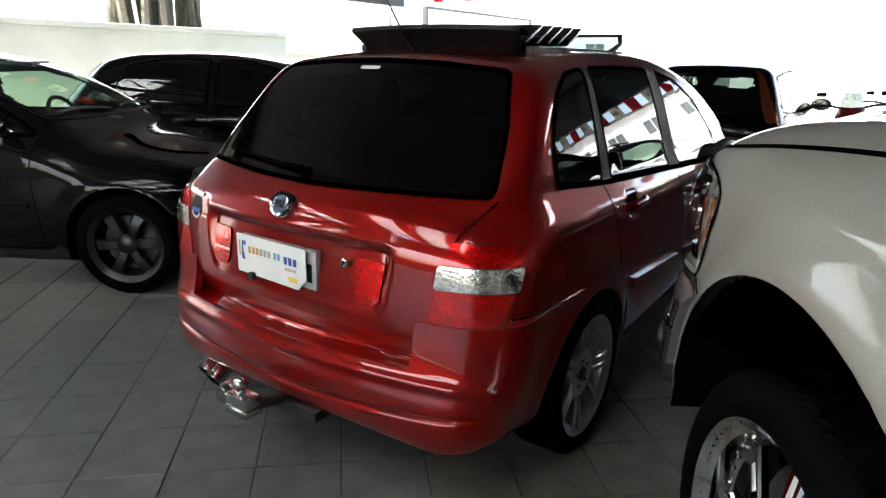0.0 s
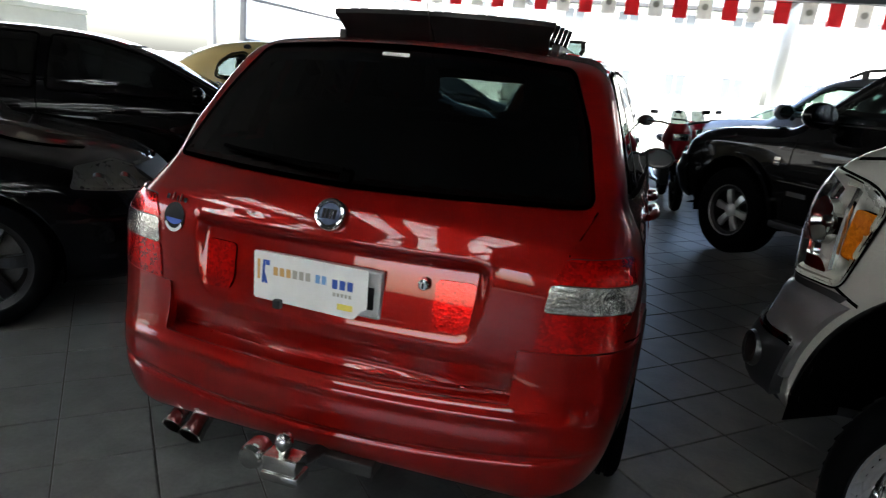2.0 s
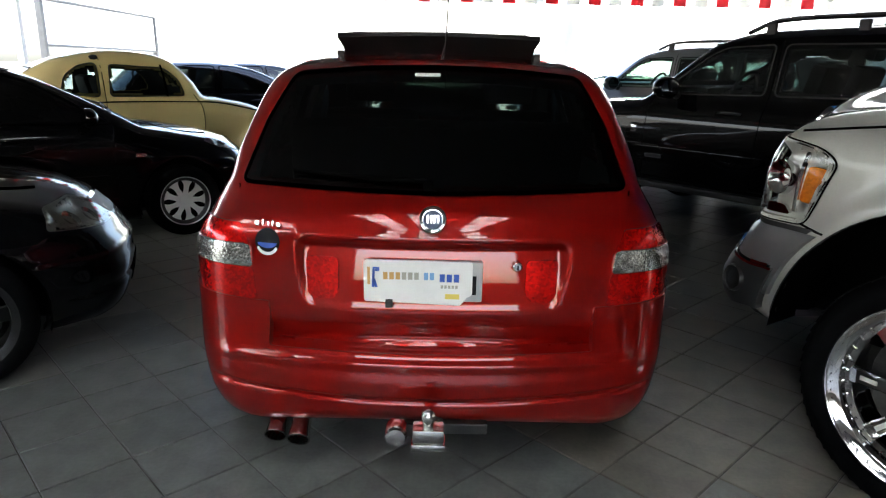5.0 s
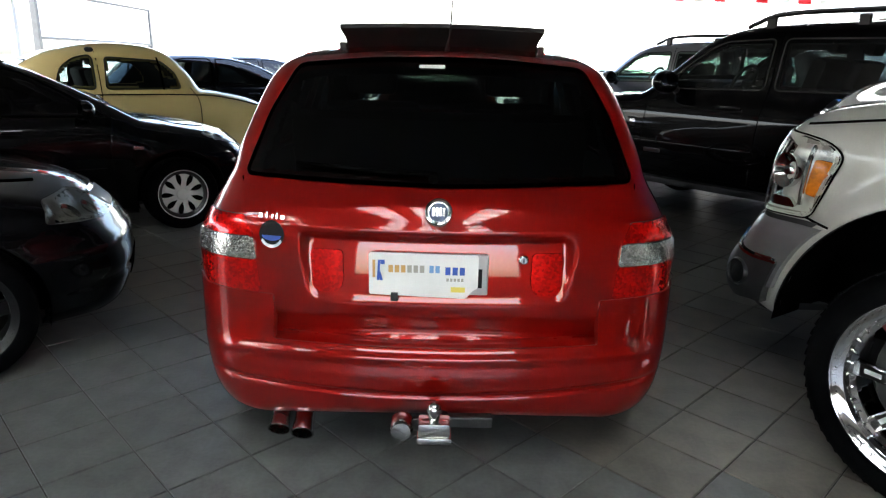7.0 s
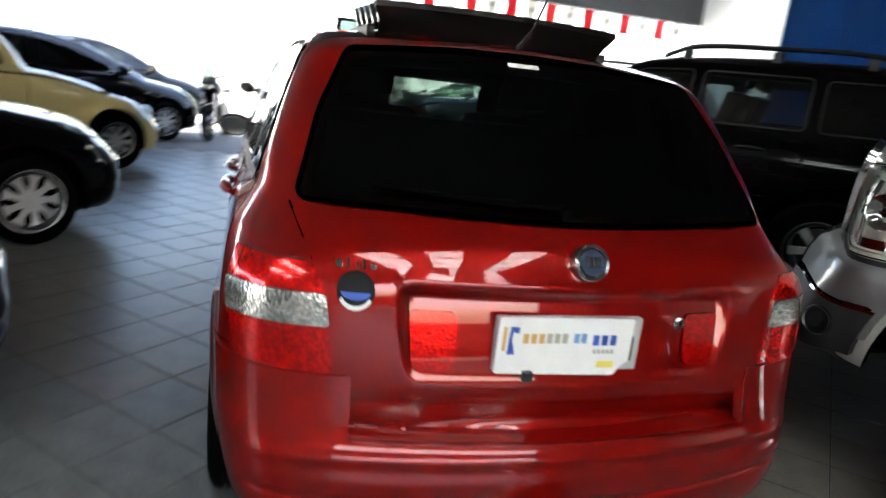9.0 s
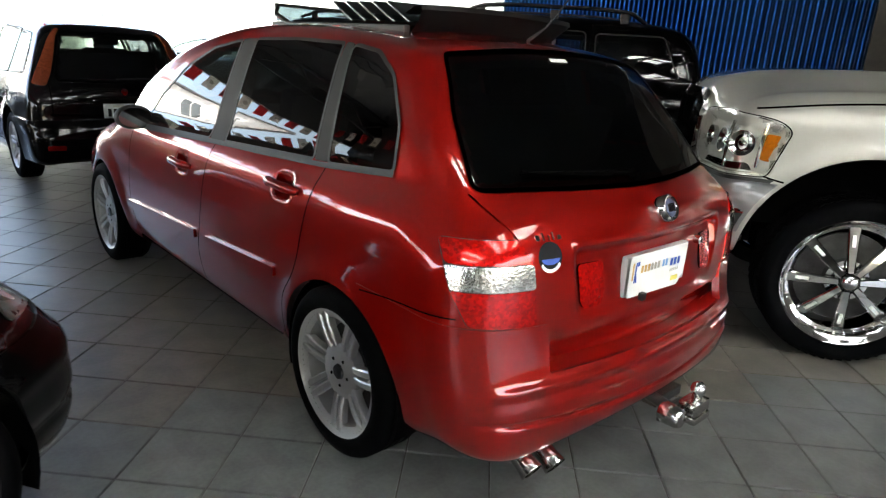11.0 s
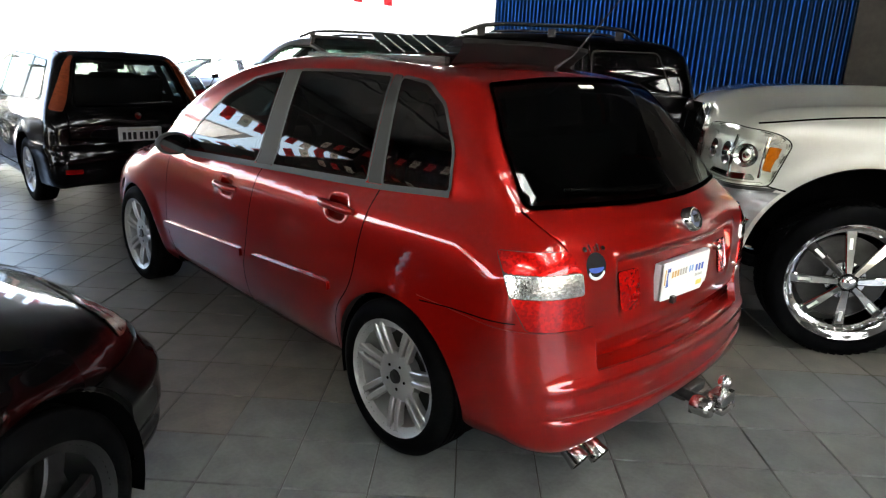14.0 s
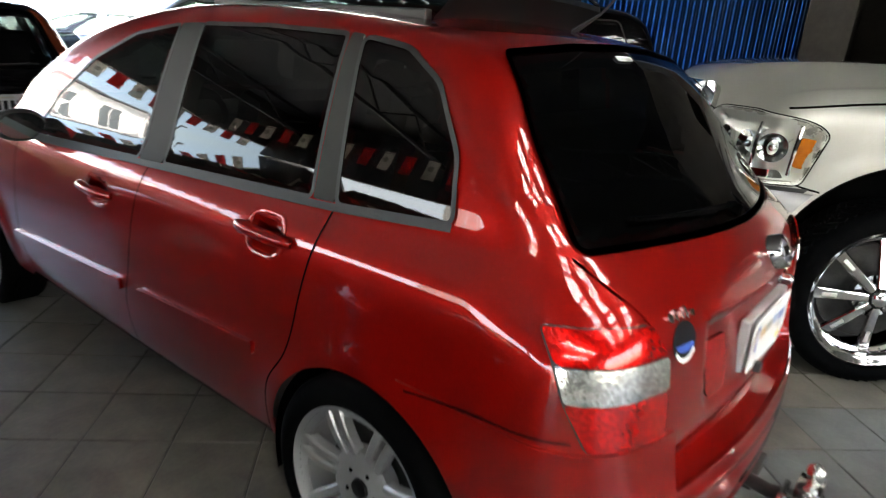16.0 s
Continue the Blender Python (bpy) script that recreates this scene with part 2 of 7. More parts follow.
# ---- shape tools ----
from mathutils.geometry import delaunay_2d_cdt
def spline(pts, n=10, closed=False):
    """A smooth curve through a few control points."""
    p = np.array(pts, float)
    m = len(p)
    out = []
    for i in range(m if closed else m - 1):
        if closed:
            a, b, c, d = p[i - 1], p[i], p[(i + 1) % m], p[(i + 2) % m]
        else:
            a, b, c, d = p[max(i - 1, 0)], p[i], p[i + 1], p[min(i + 2, m - 1)]
        t = np.arange(n)[:, None] / n
        l1, l2 = np.linalg.norm(b - a) + 1e-9, np.linalg.norm(c - b) + 1e-9
        l3 = np.linalg.norm(d - c) + 1e-9
        m1 = (c - a) / (l1 + l2) * l2
        m2 = (d - b) / (l2 + l3) * l2
        out.append((2 * t**3 - 3 * t**2 + 1) * b + (t**3 - 2 * t**2 + t) * m1 + (3 * t**2 - 2 * t**3) * c + (t**3 - t**2) * m2)
    if not closed:
        out.append(p[-1:])
    return np.concatenate(out)


def rounded(pts, r=0.03, n=5):
    """A polygon with rounded corners."""
    p = [np.array(q, float) for q in pts]
    out = []
    for i in range(len(p)):
        a, b, c = p[i - 1], p[i], p[(i + 1) % len(p)]
        la, lc = np.linalg.norm(a - b), np.linalg.norm(c - b)
        ra = min(r, la * 0.45, lc * 0.45)
        s, e = b + (a - b) / la * ra, b + (c - b) / lc * ra
        for k in range(n + 1):
            t = k / n
            out.append((1 - t) ** 2 * s + 2 * t * (1 - t) * b + t * t * e)
    return np.array(out)


def resample(poly, step):
    """Points along a closed polygon, no further apart than step."""
    out = []
    for a, b in zip(poly, np.roll(poly, -1, 0)):
        k = max(1, int(np.ceil(np.linalg.norm(b - a) / step)))
        out += [a + (b - a) * i / k for i in range(k)]
    out = np.array(out)
    keep = np.linalg.norm(out - np.roll(out, 1, 0), axis=1) > 1e-4
    return out[keep]


def signed(poly, u, v):
    """Distance to a closed polygon, negative inside."""
    best = np.full(u.shape, 1e9)
    inside = np.zeros(u.shape, bool)
    for (ax, ay), (bx, by) in zip(poly, np.roll(poly, -1, 0)):
        dx, dy = bx - ax, by - ay
        t = np.clip(((u - ax) * dx + (v - ay) * dy) / (dx * dx + dy * dy + 1e-12), 0, 1)
        best = np.minimum(best, (u - ax - t * dx) ** 2 + (v - ay - t * dy) ** 2)
        if abs(dy) > 1e-12:
            inside ^= ((ay > v) != (by > v)) & (u < ax + (v - ay) * dx / dy)
    return np.where(inside, -1, 1) * np.sqrt(best)


def smax(a, b, k):
    h = np.maximum(k - np.abs(a - b), 0) / k
    return np.maximum(a, b) + h * h * k * 0.25


class Shell:
    """A vehicle's skin: a side outline, a width by height and a taper by length, blended with round corners."""

    def __init__(self, side, width, taper, bow=(0.2, 0.25), crown=0.12, k=0.18, arches=(), flare=0.015, cell=0.008, cuts=None, dome=None):
        self.poly = spline(side, 6, True)
        self.y0, self.z0 = self.poly.min(0) - 0.3
        self.cell = cell
        y1, z1 = self.poly.max(0) + 0.3
        ys, zs = np.arange(self.y0, y1, cell), np.arange(self.z0, z1, cell)
        self.table = signed(self.poly, *np.meshgrid(ys, zs, indexing="ij"))
        self.width, self.taper = spline(width, 12), spline(taper, 12)
        self.bow, self.crown, self.k = bow, crown, k
        self.long = self.poly[:, 0].max()
        self.arches, self.flare = arches, flare
        self.lo = np.array((-self.width[:, 1].max() - 0.1, self.y0 + 0.2, self.z0 + 0.2))
        self.hi = np.array((self.width[:, 1].max() + 0.1, y1 - 0.2, z1 - 0.2))
        self.dome = dome

    def outline(self, y, z):
        a = np.clip((y - self.y0) / self.cell, 0, self.table.shape[0] - 1.001)
        b = np.clip((z - self.z0) / self.cell, 0, self.table.shape[1] - 1.001)
        i, j = a.astype(int), b.astype(int)
        a, b = a - i, b - j
        t = self.table
        return (t[i, j] * (1 - a) + t[i + 1, j] * a) * (1 - b) + (t[i, j + 1] * (1 - a) + t[i + 1, j + 1] * a) * b

    def half(self, y, z):
        w = np.interp(z, self.width[:, 0], self.width[:, 1]) * np.interp(y, self.taper[:, 0], self.taper[:, 1])
        for yc, zc, r in self.arches:
            d = np.sqrt((y - yc) ** 2 + (z - zc) ** 2) - r
            w = w + self.flare * np.exp(-((d / 0.07) ** 2))
        return w

    def __call__(self, x, y, z):
        return self.field(x, y, z)

    def field(self, x, y, z):
        s = np.clip(1 - y / (0.35 * self.long), 0, 1)
        e = np.clip(1 - (self.long - y) / (0.35 * self.long), 0, 1)
        s, e = s * s * (3 - 2 * s), e * e * (3 - 2 * e)
        q = x * x
        zz = z + self.crown * q
        if self.dome:
            ya, wide, drop, span = self.dome
            side = np.clip((np.abs(x) - wide) / span, 0, 1)
            zz = zz + drop * side * side * (3 - 2 * side) * np.clip((y - ya) / 0.25, 0, 1)
        a = self.outline(y - self.bow[0] * q * s + self.bow[1] * q * e, zz)
        k = np.interp(z, (0.93, 1.13), self.k) if isinstance(self.k, tuple) else self.k
        return smax(a, np.abs(x) - self.half(y, z), k)

    def grad(self, p, eps=0.007):
        g = np.empty_like(p)
        for c in range(3):
            a, b = p.copy(), p.copy()
            a[:, c] += eps
            b[:, c] -= eps
            g[:, c] = self(*a.T) - self(*b.T)
        return g / (2 * eps)

    def normal(self, p):
        g = self.grad(p)
        return g / (np.linalg.norm(g, axis=1)[:, None] + 1e-9)

    def cast(self, o, d, reach=2.5, steps=220):
        """Where rays from o along d first meet the skin."""
        d = np.broadcast_to(np.asarray(d, float), o.shape)
        t = np.linspace(0, reach, steps)
        near = np.full(len(o), float(reach))
        found = np.zeros(len(o), bool)
        for q in t:
            p = o + d * q
            inn = (self(*p.T) < 0) & ~found
            near[inn] = q
            found |= inn
        a, b = near - t[1], near.copy()
        for _ in range(14):
            m = (a + b) / 2
            inn = self(*(o + d * m[:, None]).T) < 0
            b, a = np.where(inn, m, b), np.where(inn, a, m)
        return o + d * ((a + b) / 2)[:, None]


def nets(f, lo, hi, h):
    """The surface f = 0 as quads."""
    n = [int(np.ceil((b - a) / h)) + 1 for a, b in zip(lo, hi)]
    n[0] += n[0] % 2
    ax = [a + h * np.arange(m) for a, m in zip(lo, n)]
    ax[0] = h * (np.arange(n[0]) - (n[0] - 1) / 2)
    grid = np.stack(np.meshgrid(*ax, indexing="ij"), -1)
    v = f(grid[..., 0], grid[..., 1], grid[..., 2])
    c = [m - 1 for m in n]
    total, count = np.zeros((*c, 3)), np.zeros(c)
    faces = []
    ids = np.arange(np.prod(c)).reshape(c)
    for a in range(3):
        o1, o2 = [(1, 2), (2, 0), (0, 1)][a]
        lo_s, hi_s = [slice(None)] * 3, [slice(None)] * 3
        lo_s[a], hi_s[a] = slice(0, -1), slice(1, None)
        v0, v1 = v[tuple(lo_s)], v[tuple(hi_s)]
        cross = (v0 < 0) != (v1 < 0)
        t = np.where(cross, v0 / np.where(cross, v0 - v1, 1), 0)
        pos = grid[tuple(lo_s)].copy()
        pos[..., a] += t * h
        pos *= cross[..., None]
        for i in (0, 1):
            for j in (0, 1):
                s = [slice(None)] * 3
                s[o1], s[o2] = slice(i, i + c[o1]), slice(j, j + c[o2])
                total += pos[tuple(s)]
                count += cross[tuple(s)]
        s = [slice(None)] * 3
        s[o1], s[o2] = slice(1, -1), slice(1, -1)
        idx = np.argwhere(cross[tuple(s)])
        up = (v0 < 0)[tuple(s)][tuple(idx.T)]
        quad = []
        for i, j in ((0, 0), (1, 0), (1, 1), (0, 1)):
            k = idx.copy()
            k[:, o1] += i
            k[:, o2] += j
            quad.append(ids[tuple(k.T)])
        quad = np.stack(quad, 1)
        quad[~up] = quad[~up][:, ::-1]
        faces.append(quad)
    faces = np.concatenate(faces)
    used, inv = np.unique(faces, return_inverse=True)
    verts = (total.reshape(-1, 3)[used]) / count.reshape(-1)[used][:, None]
    return verts, inv.reshape(faces.shape)


def mesh_from(name, verts, faces, material, normals=None, smooth=True):
    me = bpy.data.meshes.new(name)
    me.from_pydata([tuple(p) for p in verts], [], [tuple(int(i) for i in q) for q in faces])
    if smooth:
        me.shade_smooth()
    if normals is not None:
        me.normals_split_custom_set_from_vertices([tuple(q) for q in normals])
    for m in material if isinstance(material, (list, tuple)) else [material]:
        me.materials.append(m)
    return me


def hang(ob, parent, m=None):
    ob.parent = parent
    if m is not None:
        ob.matrix_basis = m
    return ob


def part(name, bm, material, parent, label="", m=None, smooth=False):
    """Links a bmesh, or mesh data, as one mesh object under a thing or a part."""
    if isinstance(bm, bmesh.types.BMesh):
        me = bpy.data.meshes.new(name)
        bm.to_mesh(me)
        bm.free()
        me.materials.append(material)
        if smooth:
            me.shade_smooth()
            me.set_sharp_from_angle(angle=radians(40))
    else:
        me = bm
    ob = new(name, me)
    if parent is not None:
        ob.parent = parent
    if m is not None:
        ob.matrix_basis = m
    return tagged(ob, label)


def box(bm, lo, hi, bevel=0.0, m=None):
    """A box, with bevelled edges, added to a bmesh."""
    c = [(a + b) / 2 for a, b in zip(lo, hi)]
    s = [b - a for a, b in zip(lo, hi)]
    made = bmesh.ops.create_cube(bm, size=1, matrix=(m or Matrix()) @ Matrix.Translation(c) @ Matrix.Diagonal((*s, 1)))
    if bevel:
        es = list({e for v in made["verts"] for e in v.link_edges})
        bmesh.ops.bevel(bm, geom=es, offset=bevel, segments=2, affect="EDGES", profile=0.6)
    return bm


def boxes(*items, bevel=0.0):
    bm = bmesh.new()
    for lo, hi in items:
        box(bm, lo, hi, bevel)
    return bm


def lathe(profile, n=40, axis="x", m=None, bm=None):
    """A profile of (radius, along) turned about an axis."""
    bm = bm or bmesh.new()
    rings = []
    for r, a in profile:
        ring = []
        for i in range(n):
            c, s = math.cos(2 * math.pi * i / n) * r, math.sin(2 * math.pi * i / n) * r
            co = Vector({"x": (a, c, s), "y": (s, a, c), "z": (c, s, a)}[axis])
            ring.append(bm.verts.new(m @ co if m else co))
        rings.append(ring)
    for a, b in zip(rings, rings[1:]):
        for i in range(n):
            j = (i + 1) % n
            bm.faces.new((a[i], a[j], b[j], b[i]))
    return bm


def tube(points, r, n=8, bm=None, caps=True):
    """A round bar along a line of points."""
    bm = bm or bmesh.new()
    pts = [Vector(p) for p in points]
    rings = []
    for i, p in enumerate(pts):
        d = (pts[min(i + 1, len(pts) - 1)] - pts[max(i - 1, 0)]).normalized()
        u = d.orthogonal().normalized() if i == 0 else (u - d * u.dot(d)).normalized()
        w = d.cross(u)
        rr = r[i] if isinstance(r, (list, tuple)) else r
        rings.append([bm.verts.new(p + (u * math.cos(2 * math.pi * k / n) + w * math.sin(2 * math.pi * k / n)) * rr) for k in range(n)])
    for a, b in zip(rings, rings[1:]):
        for k in range(n):
            bm.faces.new((a[k], a[(k + 1) % n], b[(k + 1) % n], b[k]))
    if caps:
        bm.faces.new(rings[0][::-1])
        bm.faces.new(rings[-1])
    return bm


# ways of looking at a vehicle: origin, first axis, second axis, direction towards it
LEFT_SIDE = ((-1.6, 0, 0), (0, 1, 0), (0, 0, 1), (1, 0, 0))
RIGHT_SIDE = ((1.6, 0, 0), (0, 1, 0), (0, 0, 1), (-1, 0, 0))
REAR = ((0, -0.9, 0), (1, 0, 0), (0, 0, 1), (0, 1, 0))


def front_way(y):
    return ((0, y, 0), (1, 0, 0), (0, 0, 1), (0, -1, 0))


def corner_way(sx, sy, y):
    """Looking at a corner at 45 degrees; the first axis runs along the corner, towards the middle of the end."""
    a = math.sqrt(0.5)
    return ((sx * 1.4, y + sy * 1.4, 0), (-sx * a, sy * a, 0), (0, 0, 1), (-sx * a, -sy * a, 0))


def on_skin(shell, way, uv, lift=0.0):
    o, u, v, d = (np.array(q, float) for q in way)
    p = shell.cast(o + uv[:, :1] * u + uv[:, 1:] * v, d)
    n = shell.normal(p)
    if np.ndim(lift):
        lift = np.asarray(lift)[:, None]
    return p + n * lift, n


def skin_patch(name, shell, way, outline, material, lift=0.004, thick=0.008, step=0.03, bulge=None):
    """A panel, pane or lens that follows the skin inside an outline; it has a rim of its own."""
    edge = resample(np.array(outline, float), step)
    lo, hi = edge.min(0), edge.max(0)
    gx, gy = np.meshgrid(np.arange(lo[0], hi[0], step), np.arange(lo[1], hi[1], step), indexing="ij")
    keep = signed(edge, gx, gy) < -step * 0.45
    inner = np.stack((gx[keep], gy[keep]), 1)
    uv = np.concatenate((edge, inner))
    k = len(edge)
    vs, _, fs, _, _, _ = delaunay_2d_cdt([Vector(q) for q in uv], [(i, (i + 1) % k) for i in range(k)], [], 1, 1e-5)
    uv = np.array([tuple(q) for q in vs])
    up = lift
    if bulge is not None:
        up = lift + np.array([bulge(a, b, c) for (a, b), c in zip(uv, signed(edge, uv[:, 0], uv[:, 1]))])
    p, n = on_skin(shell, way, uv, up)
    o, u, v, d = (np.array(q, float) for q in way)
    flip = np.dot(np.cross(u, v), d) > 0
    fs = [tuple(q[::-1]) if flip else tuple(q) for q in fs]
    if bulge is not None:
        acc = np.zeros_like(p)
        for q in fs:
            c = np.cross(p[q[1]] - p[q[0]], p[q[2]] - p[q[0]])
            for i in q:
                acc[i] += c
        n2 = acc / (np.linalg.norm(acc, axis=1)[:, None] + 1e-12)
    else:
        n2 = n
    m = len(p)
    # the rim
    rim_top, rim_low = p[:k], p[:k] - n[:k] * thick
    side = np.cross(np.roll(p[:k], -1, 0) - np.roll(p[:k], 1, 0), n[:k])
    side /= np.linalg.norm(side, axis=1)[:, None] + 1e-9
    mid = p[:k].mean(0)
    if ((p[:k] - mid) * side).sum() < 0:
        side = -side
    verts = np.concatenate((p, rim_top, rim_low))
    norms = np.concatenate((n2, side, side))
    faces = list(fs)
    for i in range(k):
        j = (i + 1) % k
        q = (m + i, m + k + i, m + k + j, m + j)
        faces.append(q if not flip else q[::-1])
    return mesh_from(name, verts, faces, material, norms)


def skin_line(name, shell, way, line, wide, material, lift=0.0015):
    """A thin strip along a line on the skin: a joint between panels, or a moulding."""
    line = np.array(line, float)
    pts = [line[0]]
    for a, b in zip(line, line[1:]):
        k = max(1, int(np.linalg.norm(b - a) / 0.04))
        pts += [a + (b - a) * (i + 1) / k for i in range(k)]
    pts = np.array(pts)
    t = np.gradient(pts, axis=0)
    t /= np.linalg.norm(t, axis=1)[:, None]
    s = np.stack((-t[:, 1], t[:, 0]), 1) * wide / 2
    a, n = on_skin(shell, way, pts + s, lift)
    b, n2 = on_skin(shell, way, pts - s, lift)
    k = len(pts)
    return mesh_from(name, np.concatenate((a, b)), [(i, i + 1, k + i + 1, k + i) for i in range(k - 1)], material, np.concatenate((n, n2)))


def skin_mesh(shell, h, arches, windows, paint, lining):
    """The painted body and, inside it, the dark lining; wheel arches and window openings cut through both."""
    v, f = nets(shell, shell.lo, shell.hi, h)
    for _ in range(4):
        g = shell.grad(v)
        v = v - np.clip(shell(*v.T) / (np.sum(g * g, 1) + 1e-9), -h, h)[:, None] * g
    n = shell.normal(v)
    drop = np.zeros(len(f), bool)
    for yc, zc, r in arches:
        c = v[f].mean(1)
        hit = (np.hypot(c[:, 1] - yc, c[:, 2] - zc) < r) & (np.abs(c[:, 0]) > 0.45)
        drop |= hit
    kept = f[~drop]
    gone = np.unique(f[drop]) if drop.any() else np.array([], int)
    rim = np.intersect1d(gone, np.unique(kept))
    if len(rim):
        p = v[rim]
        for yc, zc, r in arches:
            d = np.stack((p[:, 1] - yc, p[:, 2] - zc), 1)
            l = np.linalg.norm(d, axis=1)
            s = np.abs(l - r) < h * 1.3
            s &= np.abs(p[:, 0]) > 0.45
            p[s, 1:] = np.array((yc, zc)) + d[s] / l[s][:, None] * r
        v[rim] = p
    c = v[kept].mean(1)
    cn = n[kept].mean(1)
    drop = np.zeros(len(kept), bool)
    for way, outline, margin in windows:
        o, u, w, d = (np.array(q, float) for q in way)
        facing = cn @ d < -0.15
        half = ((c - o) @ d) < 2.45
        uv = np.stack(((c - o) @ u, (c - o) @ w), 1)
        drop |= facing & half & (signed(np.array(outline), uv[:, 0], uv[:, 1]) < -margin)
    kept = kept[~drop]
    used, inv = np.unique(kept, return_inverse=True)
    v, n, kept = v[used], n[used], inv.reshape(kept.shape)
    outer = mesh_from("body", v, kept, paint, n)
    inner = mesh_from("lining", v - n * 0.035, kept[:, ::-1], lining, -n)
    return outer, inner


# ---- the red hatchback's skin ----
RED_ARCHES = ((0.775, 0.300, 0.348), (3.38, 0.300, 0.348))
RED = Shell(
    side=[(0.16, 0.215), (0.05, 0.27), (0.025, 0.36), (0.03, 0.46), (0.040, 0.492), (0.058, 0.510), (0.092, 0.520), (0.100, 0.540), (0.094, 0.570), (0.082, 0.615), (0.0775, 0.66), (0.083, 0.80), (0.095, 0.90), (0.125, 0.965), (0.19, 1.015), (0.27, 1.075), (0.42, 1.225),
          (0.575, 1.385), (0.66, 1.445), (0.80, 1.475), (1.15, 1.505), (1.6, 1.515), (2.05, 1.49), (2.5, 1.40), (2.85, 1.25), (3.2, 1.04), (3.4, 0.955), (3.75, 0.885), (4.02, 0.77),
          (4.17, 0.62), (4.21, 0.45), (4.17, 0.28), (4.0, 0.205), (2.9, 0.19), (2.0, 0.185), (1.0, 0.19)],
    width=[(0.1, 0.72), (0.2, 0.77), (0.3, 0.828), (0.45, 0.862), (0.6, 0.872), (0.75, 0.872), (0.86, 0.862), (0.93, 0.842), (0.985, 0.81), (1.03, 0.786), (1.1, 0.766), (1.25, 0.717), (1.4, 0.660), (1.5, 0.615), (1.7, 0.50)],
    taper=[(-0.3, 0.93), (0, 0.955), (0.35, 0.985), (0.9, 1), (2.6, 1), (3.3, 0.99), (3.8, 0.95), (4.1, 0.89), (4.5, 0.78)],
    bow=(0.17, 0.3), crown=0.10, k=(0.17, 0.085), arches=RED_ARCHES, flare=0.018)
RED_PLAIN = Shell(
    side=[(0.16, 0.215), (0.05, 0.27), (0.025, 0.36), (0.03, 0.46), (0.041, 0.53), (0.054, 0.58), (0.068, 0.66), (0.080, 0.80), (0.095, 0.90), (0.125, 0.965), (0.4, 1.2), (0.8, 1.475), (1.6, 1.515),
          (2.5, 1.40), (3.4, 0.955), (4.02, 0.77), (4.21, 0.45), (4.0, 0.205), (2.0, 0.185)],
    width=[tuple(q) for q in RED.width[::12]], taper=[tuple(q) for q in RED.taper[::12]], bow=(0.17, 0.3), crown=0.10, k=(0.17, 0.085), arches=RED_ARCHES, flare=0.018)


# ---- the hall ----
HALL = dict(x0=-6.5, x1=6.5, y0=-7.0, y1=8.95, top=3.9)


def setting(name, bm, material, label, category, smooth=False):
    ob = part(name, bm, material, None, label, smooth=smooth)
    return tagged(ob, category=category, kind="structure")


# ground outside, one sheet to the horizon, a little below the hall floor
ground = bmesh.new()
bmesh.ops.create_grid(ground, x_segments=40, y_segments=40, size=400)
bmesh.ops.translate(ground, verts=ground.verts, vec=(0, 0, -0.06))
setting("ground", ground, CONCRETE, "pale sunlit concrete street and yard outside the hall", "ground")
setting("ramp", boxes(((-4.2, 8.95, -0.055), (5.5, 12.6, -0.02)), bevel=0.01), RAMP, "dark asphalt ramp at the open end of the hall", "ramp")

# walls with thickness
bm = bmesh.new()
box(bm, (6.5, 6.95, -0.05), (6.7, 8.95, 3.9))
wall_east = setting("wall_east", bm, WALL, "white painted masonry wall beside the blue sheeting", "wall")
# unseen wall, coloured dark so the rear glass reflects no bright patch
setting("wall_east_2", boxes(((6.5, -7.0, -0.05), (6.7, 0.35, 3.9))), DARK, "plain dark unseen wall beside the pickup", "wall")
setting("wall_south", boxes(((-6.7, -7.2, -0.05), (6.7, -7.0, 0.85)), ((-6.7, -7.2, 2.5), (6.7, -7.0, 3.9)), ((-6.7, -7.2, 0.85), (-2.6, -7.0, 2.5)), ((2.6, -7.2, 0.85), (6.7, -7.0, 2.5))), RENDER, "grey rendered wall behind with a wide open window", "wall")
# unseen end wall, added to close the hall in the same dark colour
bm = bmesh.new()
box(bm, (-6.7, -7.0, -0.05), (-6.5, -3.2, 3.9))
setting("wall_west", bm, DARK, "unseen dark wall at the closed end of the open side", "wall")
setting("lintel", boxes(((-6.7, 8.95, 2.76), (6.7, 9.15, 3.9))), ROOF, "grey sheet-clad beam over the open end of the hall", "lintel")
setting("side_beam", boxes(((-6.7, -3.2, 2.38), (-6.5, 8.95, 3.9))), ROOF, "grey sheet-clad beam over the open side of the hall", "beam")

# blue corrugated sheeting
bm = bmesh.new()
pitch, amp = 0.078, 0.02
y, pts = 1.45, []
while y < 6.93:
    for a, dx in ((0.0, 0), (0.36, 0), (0.5, amp), (0.86, amp)):
        pts.append((y + a * pitch, dx))
    y += pitch
low = [bm.verts.new((6.44 + d, q, 0.0)) for q, d in pts]
high = [bm.verts.new((6.44 + d, q, 3.88)) for q, d in pts]
for i in range(len(pts) - 1):
    bm.faces.new((low[i], high[i], high[i + 1], low[i + 1]))
bmesh.ops.solidify(bm, geom=bm.faces[:], thickness=0.003)
sheet = setting("corrugated_wall", bm, BLUE, "blue painted corrugated steel sheet wall", "wall")
